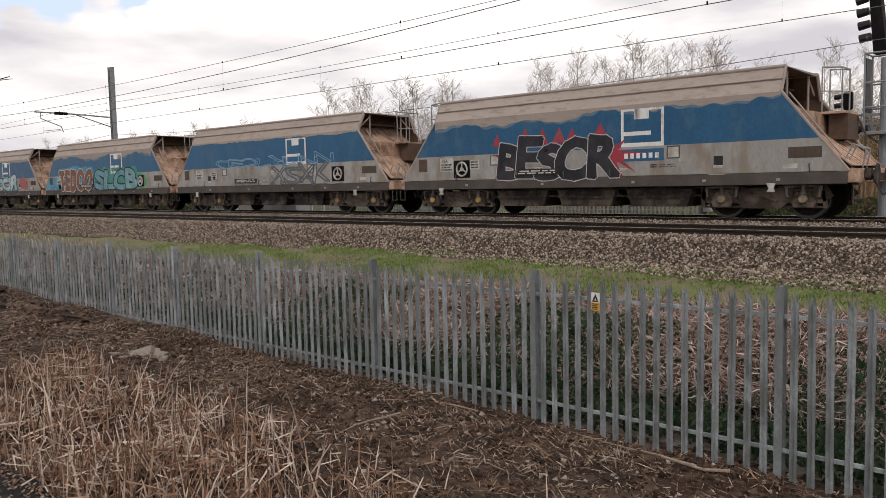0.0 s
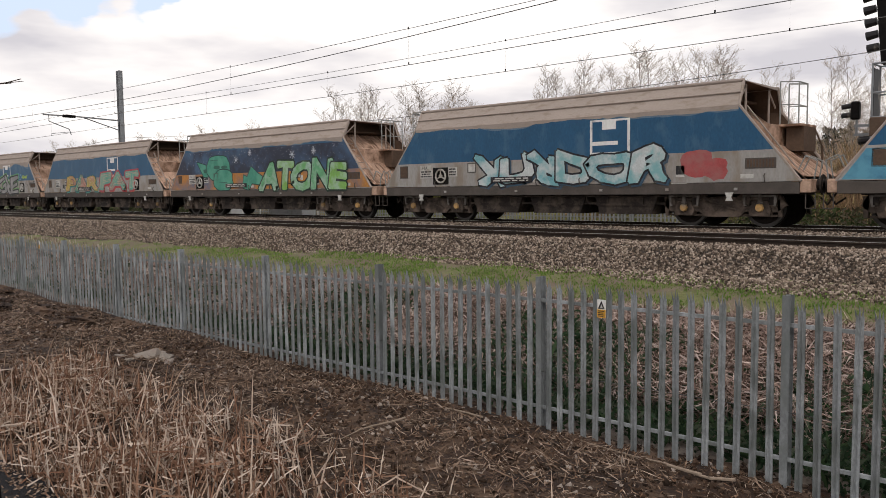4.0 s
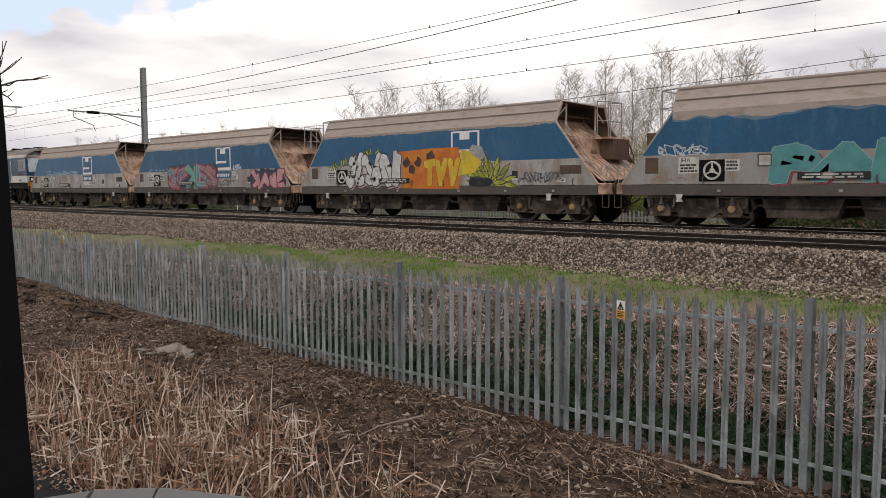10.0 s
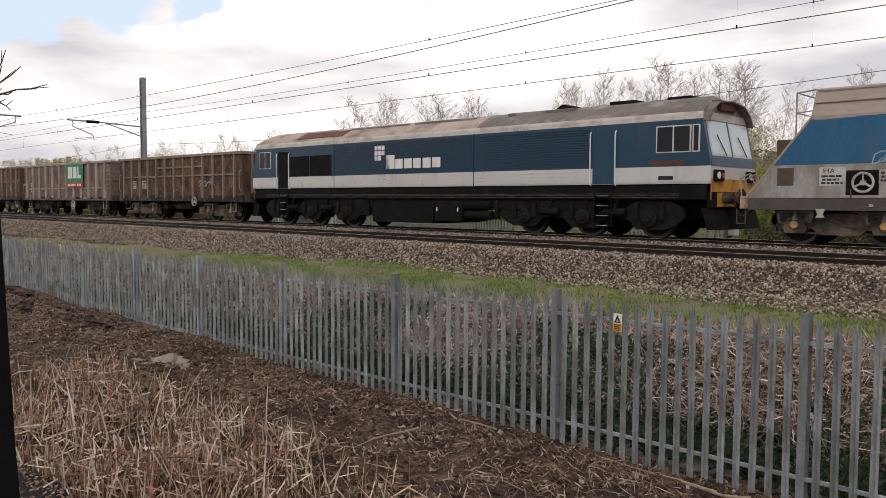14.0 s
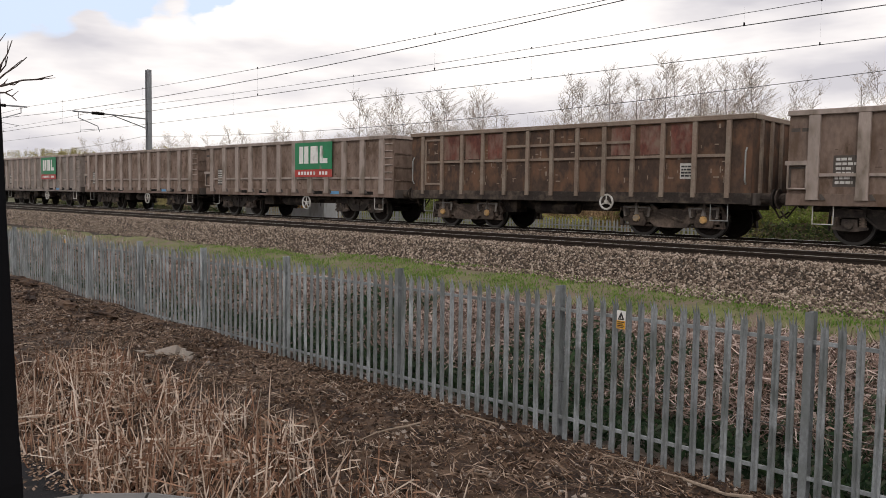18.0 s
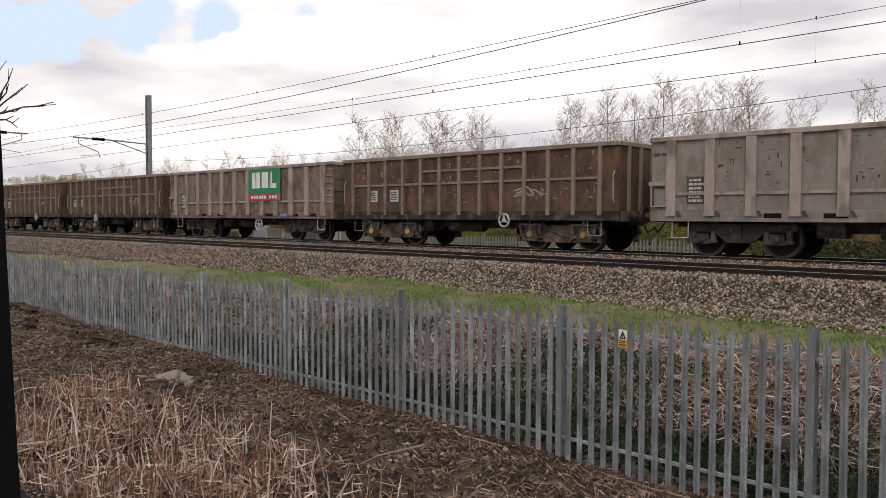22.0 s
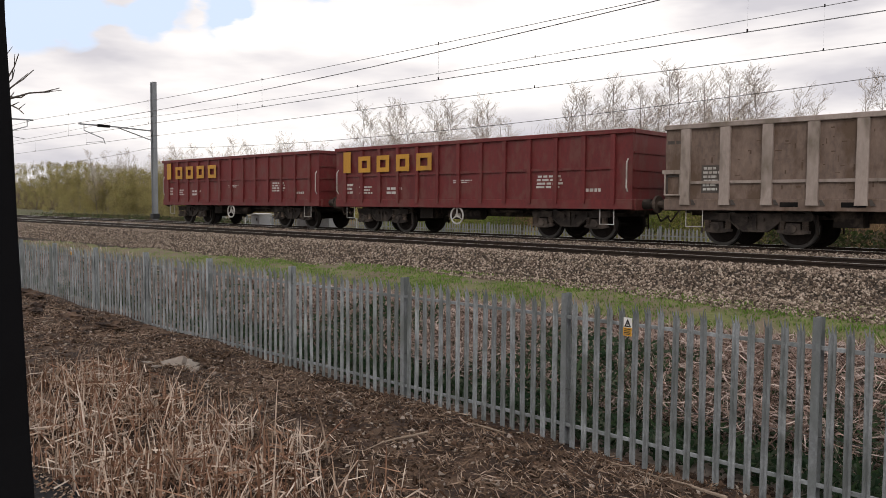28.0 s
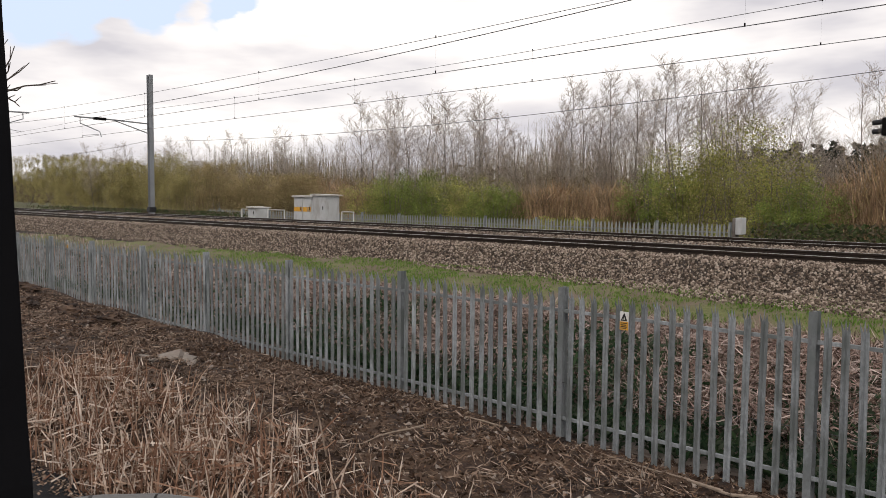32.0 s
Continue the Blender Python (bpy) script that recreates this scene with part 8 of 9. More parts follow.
def build_trees():
    protos, tall = [], []
    for k in range(6):
        wood, fine, buds = tree_parts(70 + k, 10.0, (1, 1, 2, 1, 2, 1)[k])
        t = empty("bare_tree", pose(0, 300 + 10 * k, 0))
        tagged(t, "slender bare birch with wind-swept budding twigs", "tree", "bare trees beyond the railway")
        soup("trunk", *wood, M["bark"], t)
        crown = soup("crown", *fine, M["twig"], t, "fine leafless twigs")
        soup("new_growth", *buds, M["bud"], crown, "pale swelling buds")
        protos.append(t)
        tall.append(max(v[2] for v in fine[0]))
    rng = random.Random(17)
    # along the line, top above the ground
    spots = [(-52.9, 11.2), (-51.0, 10.2), (-49.9, 11.2), (-48.2, 10.4), (-46.2, 10.9), (-44.6, 10.0), (-43.0, 10.5), (-41.6, 10.0), (-40.4, 10.8), (-38.9, 10.2), (-37.6, 8.8),
             (-32.4, 10.2), (-31.3, 10.8), (-30.2, 10.5), (-29.2, 10.6), (-27.8, 11.2), (-26.4, 10.2), (-25.3, 10.4), (-24.2, 11.0), (-23.2, 11.2), (-22.3, 10.0), (-21.5, 10.7), (-20.4, 10.2), (-19.5, 10.6), (-18.6, 10.0), (-17.8, 10.3), (-17.0, 9.2),
             (-12.9, 9.2), (-11.8, 9.4), (-10.6, 9.0), (-9.2, 9.0),
             (-36.3, 6.0), (-35.0, 5.6), (-34.0, 6.4), (-33.0, 5.8), (-32.0, 6.4), (-30.8, 6.0), (-29.0, 6.4), (-36.9, 6.6), (-28.0, 6.0), (-14.6, 6.0), (-13.6, 5.6), (-15.6, 6.6), (-16.4, 6.0), (-8.0, 7.0), (-7.0, 7.4),
             (-108, 9.6), (-103, 9.0), (-97, 9.2), (-92, 8.8), (-88, 9.2), (-84, 8.6), (-80, 9.0), (-76.5, 8.4),
             (-73, 9.4), (-70, 8.8), (-66.5, 9.2), (-63.5, 8.2), (-59.7, 8.4), (-57, 7.9), (-35.6, 7.4), (-34.3, 7.2), (-33.4, 7.5), (-55, 8.0)]
    for n, (x, h) in enumerate(spots):
        k = n % 6
        y = 45 + rng.uniform(-1.2, 1.2)
        m = pose(x * y / 45, y, ground_z(x, y) - 0.1, 0, 0, rng.uniform(-35, 35))
        ob = protos[k] if n < 6 else copy_thing(protos[k], m)
        ob.matrix_basis = m
        s = (h + 0.2) / tall[k]
        w = s * rng.uniform(0.95, 1.35)
        ob.scale = (w, w, s)
    # a branch reaching in from a tree close by
    b = empty("overhanging_branch", pose(0, 0, 0))
    tagged(b, "dark bare branch of a nearby tree", "branch")
    bm = B()
    rr = random.Random(4)
    fork = Vector((-9.03, 2.74, 3.83))
    tube(bm, (-9.6, 1.55, 4.3), (-9.25, 2.3, 3.88), 0.035, 0.026, seg=6)
    tube(bm, (-9.25, 2.3, 3.88), fork, 0.026, 0.020, seg=6)
    for tip in ((-8.89, 3.04, 4.16), (-8.82, 3.28, 4.01), (-8.90, 2.92, 4.33), (-8.95, 2.90, 4.17), (-8.97, 2.98, 3.73), (-9.0, 2.85, 4.45), (-8.95, 3.0, 3.90)):
        p, d, r = fork, (Vector(tip) - fork) / 4, 0.015
        for i in range(4):
            q = fork + d * (i + 1) + Vector((rr.uniform(-1, 1), rr.uniform(-1, 1), rr.uniform(-1, 1))) * 0.018
            tube(bm, p, q, r, r * 0.75, seg=5)
            if i in (1, 2):
                e = d + Vector((0, rr.uniform(-0.05, 0.09), rr.uniform(-0.03, 0.10)))
                tube(bm, q, q + e * rr.uniform(0.6, 1.1), r * 0.6, 0.003, seg=4)
            p, r = q, r * 0.75
    part("limb", bm, M["branch"], b)
    part("trunk", tube(B(), (-9.9, 0.3, 0.2), (-9.5, 1.7, 5.2), 0.16, 0.09, seg=8), M["bark"], b)


def leaf_cloud(rng, n, centre, size, leaf, up=0.0):
    """Small leaf blades scattered in uneven clumps round a centre."""
    clumps = np.clip(rng.normal(size=(max(n // 110, 4), 3)), -1.7, 1.7) * np.array(size) * 0.5
    pick = rng.integers(0, len(clumps), n)
    p = clumps[pick] + np.clip(rng.normal(size=(n, 3)), -1.8, 1.8) * np.minimum(np.array(size) * 0.13, 0.34) + np.array(centre)
    p[:, 2] = np.maximum(p[:, 2], centre[2] - size[2] * 0.95)
    a = rng.normal(size=(n, 3))
    a[:, 2] += up
    a /= np.linalg.norm(a, axis=1)[:, None]
    b = np.cross(a, rng.normal(size=(n, 3)))
    b /= np.linalg.norm(b, axis=1)[:, None]
    ln = rng.uniform(0.6, 1.3, (n, 1)) * leaf
    v = np.stack([p - a * ln, p + b * ln * 0.45, p + a * ln, p - b * ln * 0.45], 1)
    return v.reshape(-1, 3)


def quads(n):
    return (np.arange(4 * n).reshape(-1, 4)).tolist()


def build_shrubs():
    rng = np.random.default_rng(21)
    plan = [(-18.2, 33, 4.0, 2.0, "shrubdark"), (-16.4, 33, 5.0, 1.9, "shrub"), (-14.6, 33.5, 6.1, 2.1, "shrub"), (-12.8, 33, 5.0, 1.9, "shrub"), (-11.2, 32.3, 3.3, 1.7, "shrubdark"),
            (-37.4, 33, 3.6, 2.2, "shrub"), (-35.2, 32.6, 4.0, 2.0, "shrubdark"), (-32.4, 33, 4.1, 2.2, "shrubdark"), (-29.6, 33, 3.8, 2.1, "shrub"), (-27.2, 32.5, 3.2, 1.7, "shrubdark"), (-22.5, 32, 1.6, 2.4, "shrub"),
            (-44, 35, 3.2, 3.0, "shrub"), (-50, 36, 4.2, 3.4, "shrub"), (-57, 37, 4.3, 4.0, "shrub"), (-64, 38, 5.6, 4.6, "shrub"), (-72, 39, 5.8, 5.0, "shrub"), (-81, 41, 7.2, 5.4, "shrub"), (-93, 43, 6.5, 7.0, "shrub"), (-108, 46, 7.4, 8.0, "shrub"), (-127, 50, 8.8, 10.0, "shrub"), (-151, 56, 9.8, 13.0, "shrub"), (-185, 62, 11.0, 18.0, "shrub")]
    for x, y, h, w in ((-26, 34, 4.0, 1.7), (-24.2, 33.6, 4.4, 1.7), (-22.2, 34, 4.2, 1.7), (-20.4, 33.5, 4.3, 1.5), (-10.0, 34, 4.6, 1.6), (-8.4, 33.5, 5.6, 1.6), (-6.6, 34, 6.3, 1.7), (-4.6, 34, 6.8, 1.8),
                       (-40.5, 34.5, 4.0, 2.0), (-43.5, 36, 4.8, 2.4), (-47.5, 37, 5.2, 2.6), (-52.5, 38, 5.4, 2.8)):
        s = empty("bare_shrub", pose(x, y, ground_z(x, y)))
        tagged(s, "tawny leafless shrub of many thin stems", "shrub", "bare shrubs beyond the railway")
        n = 1900
        root = np.stack([rng.normal(0, w * 0.42, n), rng.normal(0, 0.5, n), np.full(n, -0.1)], 1)
        root[:, 2] += rng.random(n) ** 1.5 * h * 0.7
        tip = root + np.stack([root[:, 0] * 0.5 + rng.normal(0.12, 0.42, n), rng.normal(0, 0.4, n), rng.uniform(0.15, 0.8, n) * (h - root[:, 2]) * rng.uniform(0.5, 1.0, n)], 1)
        wv = rng.normal(size=(n, 3)) * np.array([1, 1, 0.1])
        wv = wv / np.linalg.norm(wv, axis=1)[:, None] * 0.013
        soup("stem_clump", np.stack([root - wv, root + wv, tip], 1).reshape(-1, 3).tolist(), np.arange(3 * n).reshape(-1, 3).tolist(), M["tawny"], s)
        v = leaf_cloud(rng, 3000, (0, 0, h * 0.45), (w, 0.8, h * 0.45), 0.035)
        soup("new_growth", v.tolist(), quads(3000), M["haze"], s, "small tawny buds and dead leaves")
    for x, y, h, w, kind in plan:
        z = ground_z(x, y)
        s = empty("shrub", pose(x, y, z))
        tagged(s, "olive-brown budding thicket behind the railway" if x < -66 else "tawny budding thicket behind the railway" if x < -40 else "dense spring-green shrub behind the railway" if kind == "shrub" else "dense dark green shrub behind the railway", "shrub", "shrubs beyond the railway")
        n = 11000 if y < 36 else 30000
        v = leaf_cloud(rng, n, (0, 0, h * 0.5), (w, 1.3, h * 0.48), 0.05 if y < 35 else 0.062 if y < 42 else 0.085)
        soup("leaves", v.tolist(), quads(n), M[kind if x > -40 else "shrubtan" if x > -66 else "shrubfar"], s)
        bm = B()
        r2 = random.Random(int(x * 10))
        for _ in range(14):
            dx, dy = r2.uniform(-w * 0.7, w * 0.7), r2.uniform(-0.6, 0.6)
            tube(bm, (dx * 0.3, dy * 0.3, -0.1), (dx, dy, h * r2.uniform(0.6, 1.05)), 0.03, 0.01, seg=4)
        part("stem_clump", bm, M["bark"], s)
    # thin brush and saplings between the trees, and the far wood
    n = 11000
    x = rng.uniform(-78, 4, n)
    y = rng.uniform(36, 56, n)
    hgt = rng.uniform(1.2, 4.9, n) * (0.85 + 0.22 * np.sin(x * 0.35))
    base = np.stack([x, y, np.full(n, 0.4)], 1)
    tip = base + np.stack([rng.normal(0, 0.45, n) + 0.25, rng.normal(0, 0.4, n), hgt], 1)
    wv = np.stack([rng.normal(size=n), rng.normal(size=n), np.zeros(n)], 1)
    wv = wv / np.linalg.norm(wv, axis=1)[:, None] * 0.014
    v = np.stack([base - wv, base + wv, tip], 1).reshape(-1, 3)
    tagged(soup("brush", v.tolist(), np.arange(3 * n).reshape(-1, 3).tolist(), M["brush"]), "tangled bare brown brush and saplings", "brush", kind="stuff")
    n = 46000
    x = rng.uniform(-330, 30, n)
    y = 62 + rng.uniform(0, 22, n) + np.maximum(-x - 80, 0) * 0.12
    keep = (x < -40) | (rng.random(n) < 0.4)
    x, y = x[keep], y[keep]
    n = len(x)
    hgt = rng.uniform(3.5, 8.0, n) * np.where(x < -80, 1.25, np.where(x < -40, 1.08, 0.75)) * (0.95 + 0.22 * np.sin(x * 0.11 + 1) + 0.15 * np.sin(x * 0.37))
    base = np.stack([x, y, np.full(n, 0.6)], 1)
    tip = base + np.stack([rng.normal(0, 0.8, n), rng.normal(0, 0.6, n), hgt], 1)
    wv = np.stack([rng.normal(size=n), rng.normal(size=n), np.zeros(n)], 1)
    wv = wv / np.linalg.norm(wv, axis=1)[:, None] * 0.05
    v = np.stack([base - wv, base + wv, tip], 1).reshape(-1, 3)
    tagged(soup("far_wood", v.tolist(), np.arange(3 * n).reshape(-1, 3).tolist(), M["brush"]), "distant bare brown woodland", "woodland", kind="stuff")
    n = 60000
    x = rng.uniform(-330, 40, n)
    y = 58 + rng.uniform(0, 18, n) + np.maximum(-x - 80, 0) * 0.12
    z = 0.4 + rng.random(n) ** 1.2 * (5.0 + 1.2 * np.sin(x * 0.09) + 0.7 * np.sin(x * 0.31)) * np.where(x < -80, 1.0, np.where(x > -34, 0.9, 0.85))
    p = np.stack([x, y, z], 1)
    a = rng.normal(size=(n, 3)) * 0.13
    b = rng.normal(size=(n, 3)) * 0.13
    v = np.stack([p - a, p + b, p + a, p - b], 1).reshape(-1, 3)
    tagged(soup("far_undergrowth", v.tolist(), quads(n), M["haze"]), "hazy green-brown undergrowth of the wood", "woodland", kind="stuff")
    # conifers on the skyline
    n = 40000
    x = rng.uniform(-62, 6, n)
    k = np.floor(x / 1.1)
    top = 10.9 + 0.9 * np.sin(k * 2.3) + 0.6 * np.sin(k * 5.1) + 0.02 * (x + 50)
    u = rng.random(n)
    z = 2 + (top - 2) * u
    cx = (k + 0.5) * 1.1
    p = np.stack([cx + rng.normal(0, 1, n) * 0.6 * (1.02 - u), 130 + rng.normal(0, 1.0, n), z], 1)
    a = rng.normal(size=(n, 3)) * 0.2
    b = rng.normal(size=(n, 3)) * 0.15
    v = np.stack([p - a, p + b, p + a, p - b], 1).reshape(-1, 3)
    tagged(soup("far_conifers", v.tolist(), quads(n), M["conifer"]), "dark conifers on the far skyline", "woodland", kind="stuff")


def blades(rng, n, xy, hgt, width, lean, curl=0.35):
    """Grass blades: two-segment tapering strips standing on the ground."""
    x, y = xy
    z = np.array([ground_z(a, b) for a, b in zip(x, y)]) - 0.01
    az = rng.uniform(0, 2 * np.pi, n)
    w = np.stack([np.cos(az), np.sin(az), np.zeros(n)], 1) * (width * rng.uniform(0.7, 1.3, n))[:, None]
    az2 = rng.uniform(0, 2 * np.pi, n)
    l = np.abs(rng.normal(0, lean, n)) * hgt
    off = np.stack([np.cos(az2) * l, np.sin(az2) * l, np.zeros(n)], 1)
    base = np.stack([x, y, z], 1)
    mid = base + off * curl + np.stack([np.zeros(n), np.zeros(n), hgt * 0.58], 1)
    tip = base + off + np.stack([np.zeros(n), np.zeros(n), hgt * np.sqrt(np.maximum(1 - (l / hgt * 0.6) ** 2, 0.1))], 1)
    v = np.stack([base - w, base + w, mid + w * 0.7, mid - w * 0.7, tip], 1).reshape(-1, 3)
    f = []
    for i in range(n):
        s = 5 * i
        f.append((s, s + 1, s + 2, s + 3))
        f.append((s + 3, s + 2, s + 4))
    return v.tolist(), f


def build_plants():
    rng = np.random.default_rng(31)
    # green strip below the ballast
    n = 84000
    x = -48 + 50 * rng.random(n) ** 0.75
    y = 12.95 - 2.1 * rng.random(n) ** 1.15 * (1.02 + 0.10 * np.sin(x * 1.1) + 0.08 * np.sin(x * 2.9 + 1))
    keep = (rng.random(n) < np.clip((x + 26) / 12, 0.03, 1)) & (np.array([noise.noise((a * 0.8, b * 2.2, 3.0)) for a, b in zip(x, y)]) + 0.45 > 0.7 * rng.random(n)) & (y < 12.98 - 0.72 * np.clip((x + 13) / 9, 0, 1) + rng.uniform(0, 0.12, n))
    y = np.where(x < -14, 12.95 - (12.95 - y) * np.clip(1 + (x + 14) / 30, 0.5, 1), y)
    x, y = x[keep], y[keep]
    n = len(x)
    v, f = blades(rng, n, (x, y), rng.uniform(0.02, 0.08, n), 0.011, 0.7)
    tagged(soup("grass_strip", v, f, M["grass"]), "short green grass along the foot of the ballast", "grass", kind="stuff")
    n = 5000
    x = -48 + 50 * rng.random(n) ** 0.75
    y = rng.uniform(9.6, 11.2, n) + np.clip(-x - 18, 0, 14) * 0.09
    v, f = blades(rng, n, (x, y), rng.uniform(0.08, 0.25, n), 0.008, 0.7)
    tagged(soup("dry_grass", v, f, M["drygrass"]), "straw-coloured dead grass on the bank", "grass", kind="stuff")
    # tangled dead stems on the bank
    n = 100000
    x = np.where(np.arange(n) < 64000, -46 + 49 * rng.random(n) ** 0.65, rng.uniform(-13, 2.5, n))
    y = np.minimum(np.array([fence_y(a) for a in x]) + 1.0 + 2.9 * rng.random(n) ** 0.8, 10.75 + 0.35 * rng.random(n) + np.clip((x + 2.6) * 0.5, 0, 0.9))
    z = np.array([ground_z(a, b) for a, b in zip(x, y)])
    p = np.stack([x, y, z + rng.uniform(0.0, 0.34, n) * (0.7 + 0.5 * np.sin(x * 1.3)) * np.clip((11.1 - y) * 1.2, 0.12, 1)], 1)
    d = rng.normal(size=(n, 3)) * np.array([1, 0.7, 0.55])
    d = d / np.linalg.norm(d, axis=1)[:, None] * rng.uniform(0.10, 0.34, (n, 1))
    w = np.cross(d, rng.normal(size=(n, 3)))
    w = w / np.linalg.norm(w, axis=1)[:, None] * 0.0085
    bend = rng.normal(size=(n, 3)) * 0.05
    v = np.stack([p - d, p + bend - w, p + bend + w, p + d], 1).reshape(-1, 3)
    f = []
    for i in range(n):
        s = 4 * i
        f += [(s, s + 1, s + 2), (s + 1, s + 3, s + 2)]
    tagged(soup("dead_brambles", v.tolist(), f, M["drygrass"]), "tangled reddish-brown dead brambles and stems", "brambles", kind="stuff")
    # low green weeds behind the fence
    n = 44000
    x = -38 + 41 * rng.random(n) ** 0.6
    x = x[rng.random(n) < np.clip((x + 17) / 8, 0.2, 1)]
    n = len(x)
    y = np.array([fence_y(a) for a in x]) + 0.25 + 2.5 * rng.random(n) ** 1.1
    z = np.array([ground_z(a, b) for a, b in zip(x, y)])
    p = np.stack([x, y, z + rng.uniform(0.02, 0.30, n)], 1)
    a = rng.normal(size=(n, 3)) * 0.045
    b = np.cross(a, rng.normal(size=(n, 3)))
    b = b / np.linalg.norm(b, axis=1)[:, None] * 0.022
    v = np.stack([p - a, p + b, p + a, p - b], 1).reshape(-1, 3)
    tagged(soup("weeds", v.tolist(), quads(n), M["weeds"]), "low dark green weeds and nettles behind the fence", "weeds", kind="stuff")
    # far verge growth
    n = 40000
    x = -70 + 72 * rng.random(n) ** 0.6
    y = rng.uniform(22.6, 25.6, n)
    z = np.array([ground_z(a_, b_) for a_, b_ in zip(x, y)])
    lim = np.where((x > -9.4) & (x < 2), 0.75, np.where(x > -39, 0.06, 0.5))
    p = np.stack([x, y, z + rng.random(n) * lim], 1)
    a = rng.normal(size=(n, 3)) * 0.035
    b = rng.normal(size=(n, 3)) * 0.03
    v = np.stack([p - a, p + b, p + a, p - b], 1).reshape(-1, 3)
    tagged(soup("verge_brambles", v.tolist(), quads(n), M["ivy"]), "dark ivy and bramble on the far verge", "brambles", kind="stuff")
    # litter over the bare earth
    n = 40000
    x = -30 + 30.5 * rng.random(n) ** 0.62
    y = rng.uniform(2.4, 7.5, n)
    z = np.array([ground_z(a_, b_) for a_, b_ in zip(x, y)])
    p = np.stack([x, y, z + rng.uniform(0.0, 0.03, n)], 1)
    az = rng.uniform(0, 2 * np.pi, n)
    ln = rng.uniform(0.010, 0.055, n) * np.where(rng.random(n) < 0.05, 3.2, 1)
    d = np.stack([np.cos(az) * ln, np.sin(az) * ln, rng.normal(0, 0.012, n)], 1)
    w = np.stack([-np.sin(az), np.cos(az), rng.normal(0, 0.4, n)], 1) * rng.uniform(0.003, 0.009, n)[:, None]
    v = np.stack([p - d - w * 0.4, p - d * 0.2 - w, p + d, p - d * 0.1 + w], 1).reshape(-1, 3)
    tagged(soup("ground_litter", v.tolist(), quads(n), M["litter"]), "scattered dead stems, twigs and leaves on the earth", "litter", kind="stuff")
    # pale litter gathered along the edge of the road
    n = 2600
    x = -16 + 14 * rng.random(n)
    y = 2.60 - np.abs(rng.normal(0, 0.10, n))
    p = np.stack([x, y, np.full(n, 0.336)], 1)
    az = rng.uniform(0, 2 * np.pi, n)
    ln = rng.uniform(0.008, 0.030, n)
    d = np.stack([np.cos(az) * ln, np.sin(az) * ln, rng.uniform(0.0, 0.012, n)], 1)
    w = np.stack([-np.sin(az) * ln * 0.5, np.cos(az) * ln * 0.5, np.full(n, 0.004)], 1)
    v = np.stack([p - d * 0.8, p - w, p + d, p + w], 1).reshape(-1, 3)
    tagged(soup("road_edge_litter", v.tolist(), quads(n), M["straw"]), "pale leaf litter along the crumbling edge of the road", "litter", kind="stuff")
    # broken straw strewn over the far end of the bare earth
    n = 24000
    x = -28 + 28.0 * rng.random(n) ** 1.15
    y = np.array([fence_y(a_) for a_ in x]) - 0.15 - 2.6 * rng.random(n) ** 1.1
    z = np.array([ground_z(a_, b_) for a_, b_ in zip(x, y)])
    keep = np.array([noise.noise((a_ * 0.8, b_ * 1.3, 2.0)) for a_, b_ in zip(x, y)]) + rng.uniform(-0.25, 0.25, n) > -0.08
    x, y, z = x[keep], y[keep], z[keep]
    n = len(x)
    p = np.stack([x, y, z + rng.uniform(0.0, 0.06, n)], 1)
    az = rng.normal(2.6, 0.7, n)
    ln = rng.uniform(0.03, 0.16, n)
    d = np.stack([np.cos(az) * ln, np.sin(az) * ln, rng.normal(0, 0.02, n)], 1)
    w = np.stack([-np.sin(az), np.cos(az), rng.normal(0, 0.4, n)], 1) * rng.uniform(0.003, 0.008, n)[:, None]
    v = np.stack([p - d, p - w, p + d, p + w], 1).reshape(-1, 3)
    tagged(soup("straw_litter", v.tolist(), quads(n), M["straw"]), "broken dry straw strewn over the bare earth", "litter", kind="stuff")
    # clods and grit
    n = 40000
    x = -32 + 33 * rng.random(n) ** 0.5
    y = rng.uniform(2.5, 7.6, n)
    z = np.array([ground_z(a_, b_) for a_, b_ in zip(x, y)])
    octa = np.array([(1, 0, 0), (-1, 0, 0), (0, 1, 0), (0, -1, 0), (0, 0, 0.7), (0, 0, -0.5)], float)
    tri = np.array([(0, 2, 4), (2, 1, 4), (1, 3, 4), (3, 0, 4), (2, 0, 5), (1, 2, 5), (3, 1, 5), (0, 3, 5)])
    size = 0.007 + 0.035 * rng.random((n, 1, 1)) ** 3
    shape = octa[None] * rng.uniform(0.5, 1.4, (n, 6, 1)) @ np.linalg.qr(rng.normal(size=(n, 3, 3)))[0] * size
    v = (shape + np.stack([x, y, z], 1)[:, None]).reshape(-1, 3)
    f = (tri[None] + 6 * np.arange(n)[:, None, None]).reshape(-1, 3)
    tagged(soup("earth_clods", v.tolist(), f.tolist(), M["clods"]), "crumbs and clods of dark earth with pale grit", "earth", kind="stuff")
    # larger lumps of turned earth
    n = 12000
    x = -26 + 26.5 * rng.random(n) ** 0.6
    y = rng.uniform(3.0, 7.3, n)
    keep = np.array([noise.noise((a_ * 0.9, b_ * 1.1, 5.0)) for a_, b_ in zip(x, y)]) + rng.uniform(-0.3, 0.3, n) > 0.02
    x, y = x[keep], y[keep]
    n = len(x)
    z = np.array([ground_z(a_, b_) for a_, b_ in zip(x, y)])
    size = 0.018 + 0.04 * rng.random((n, 1, 1)) ** 2.5
    shape = octa[None] * rng.uniform(0.6, 1.4, (n, 6, 1)) @ np.linalg.qr(rng.normal(size=(n, 3, 3)))[0] * size
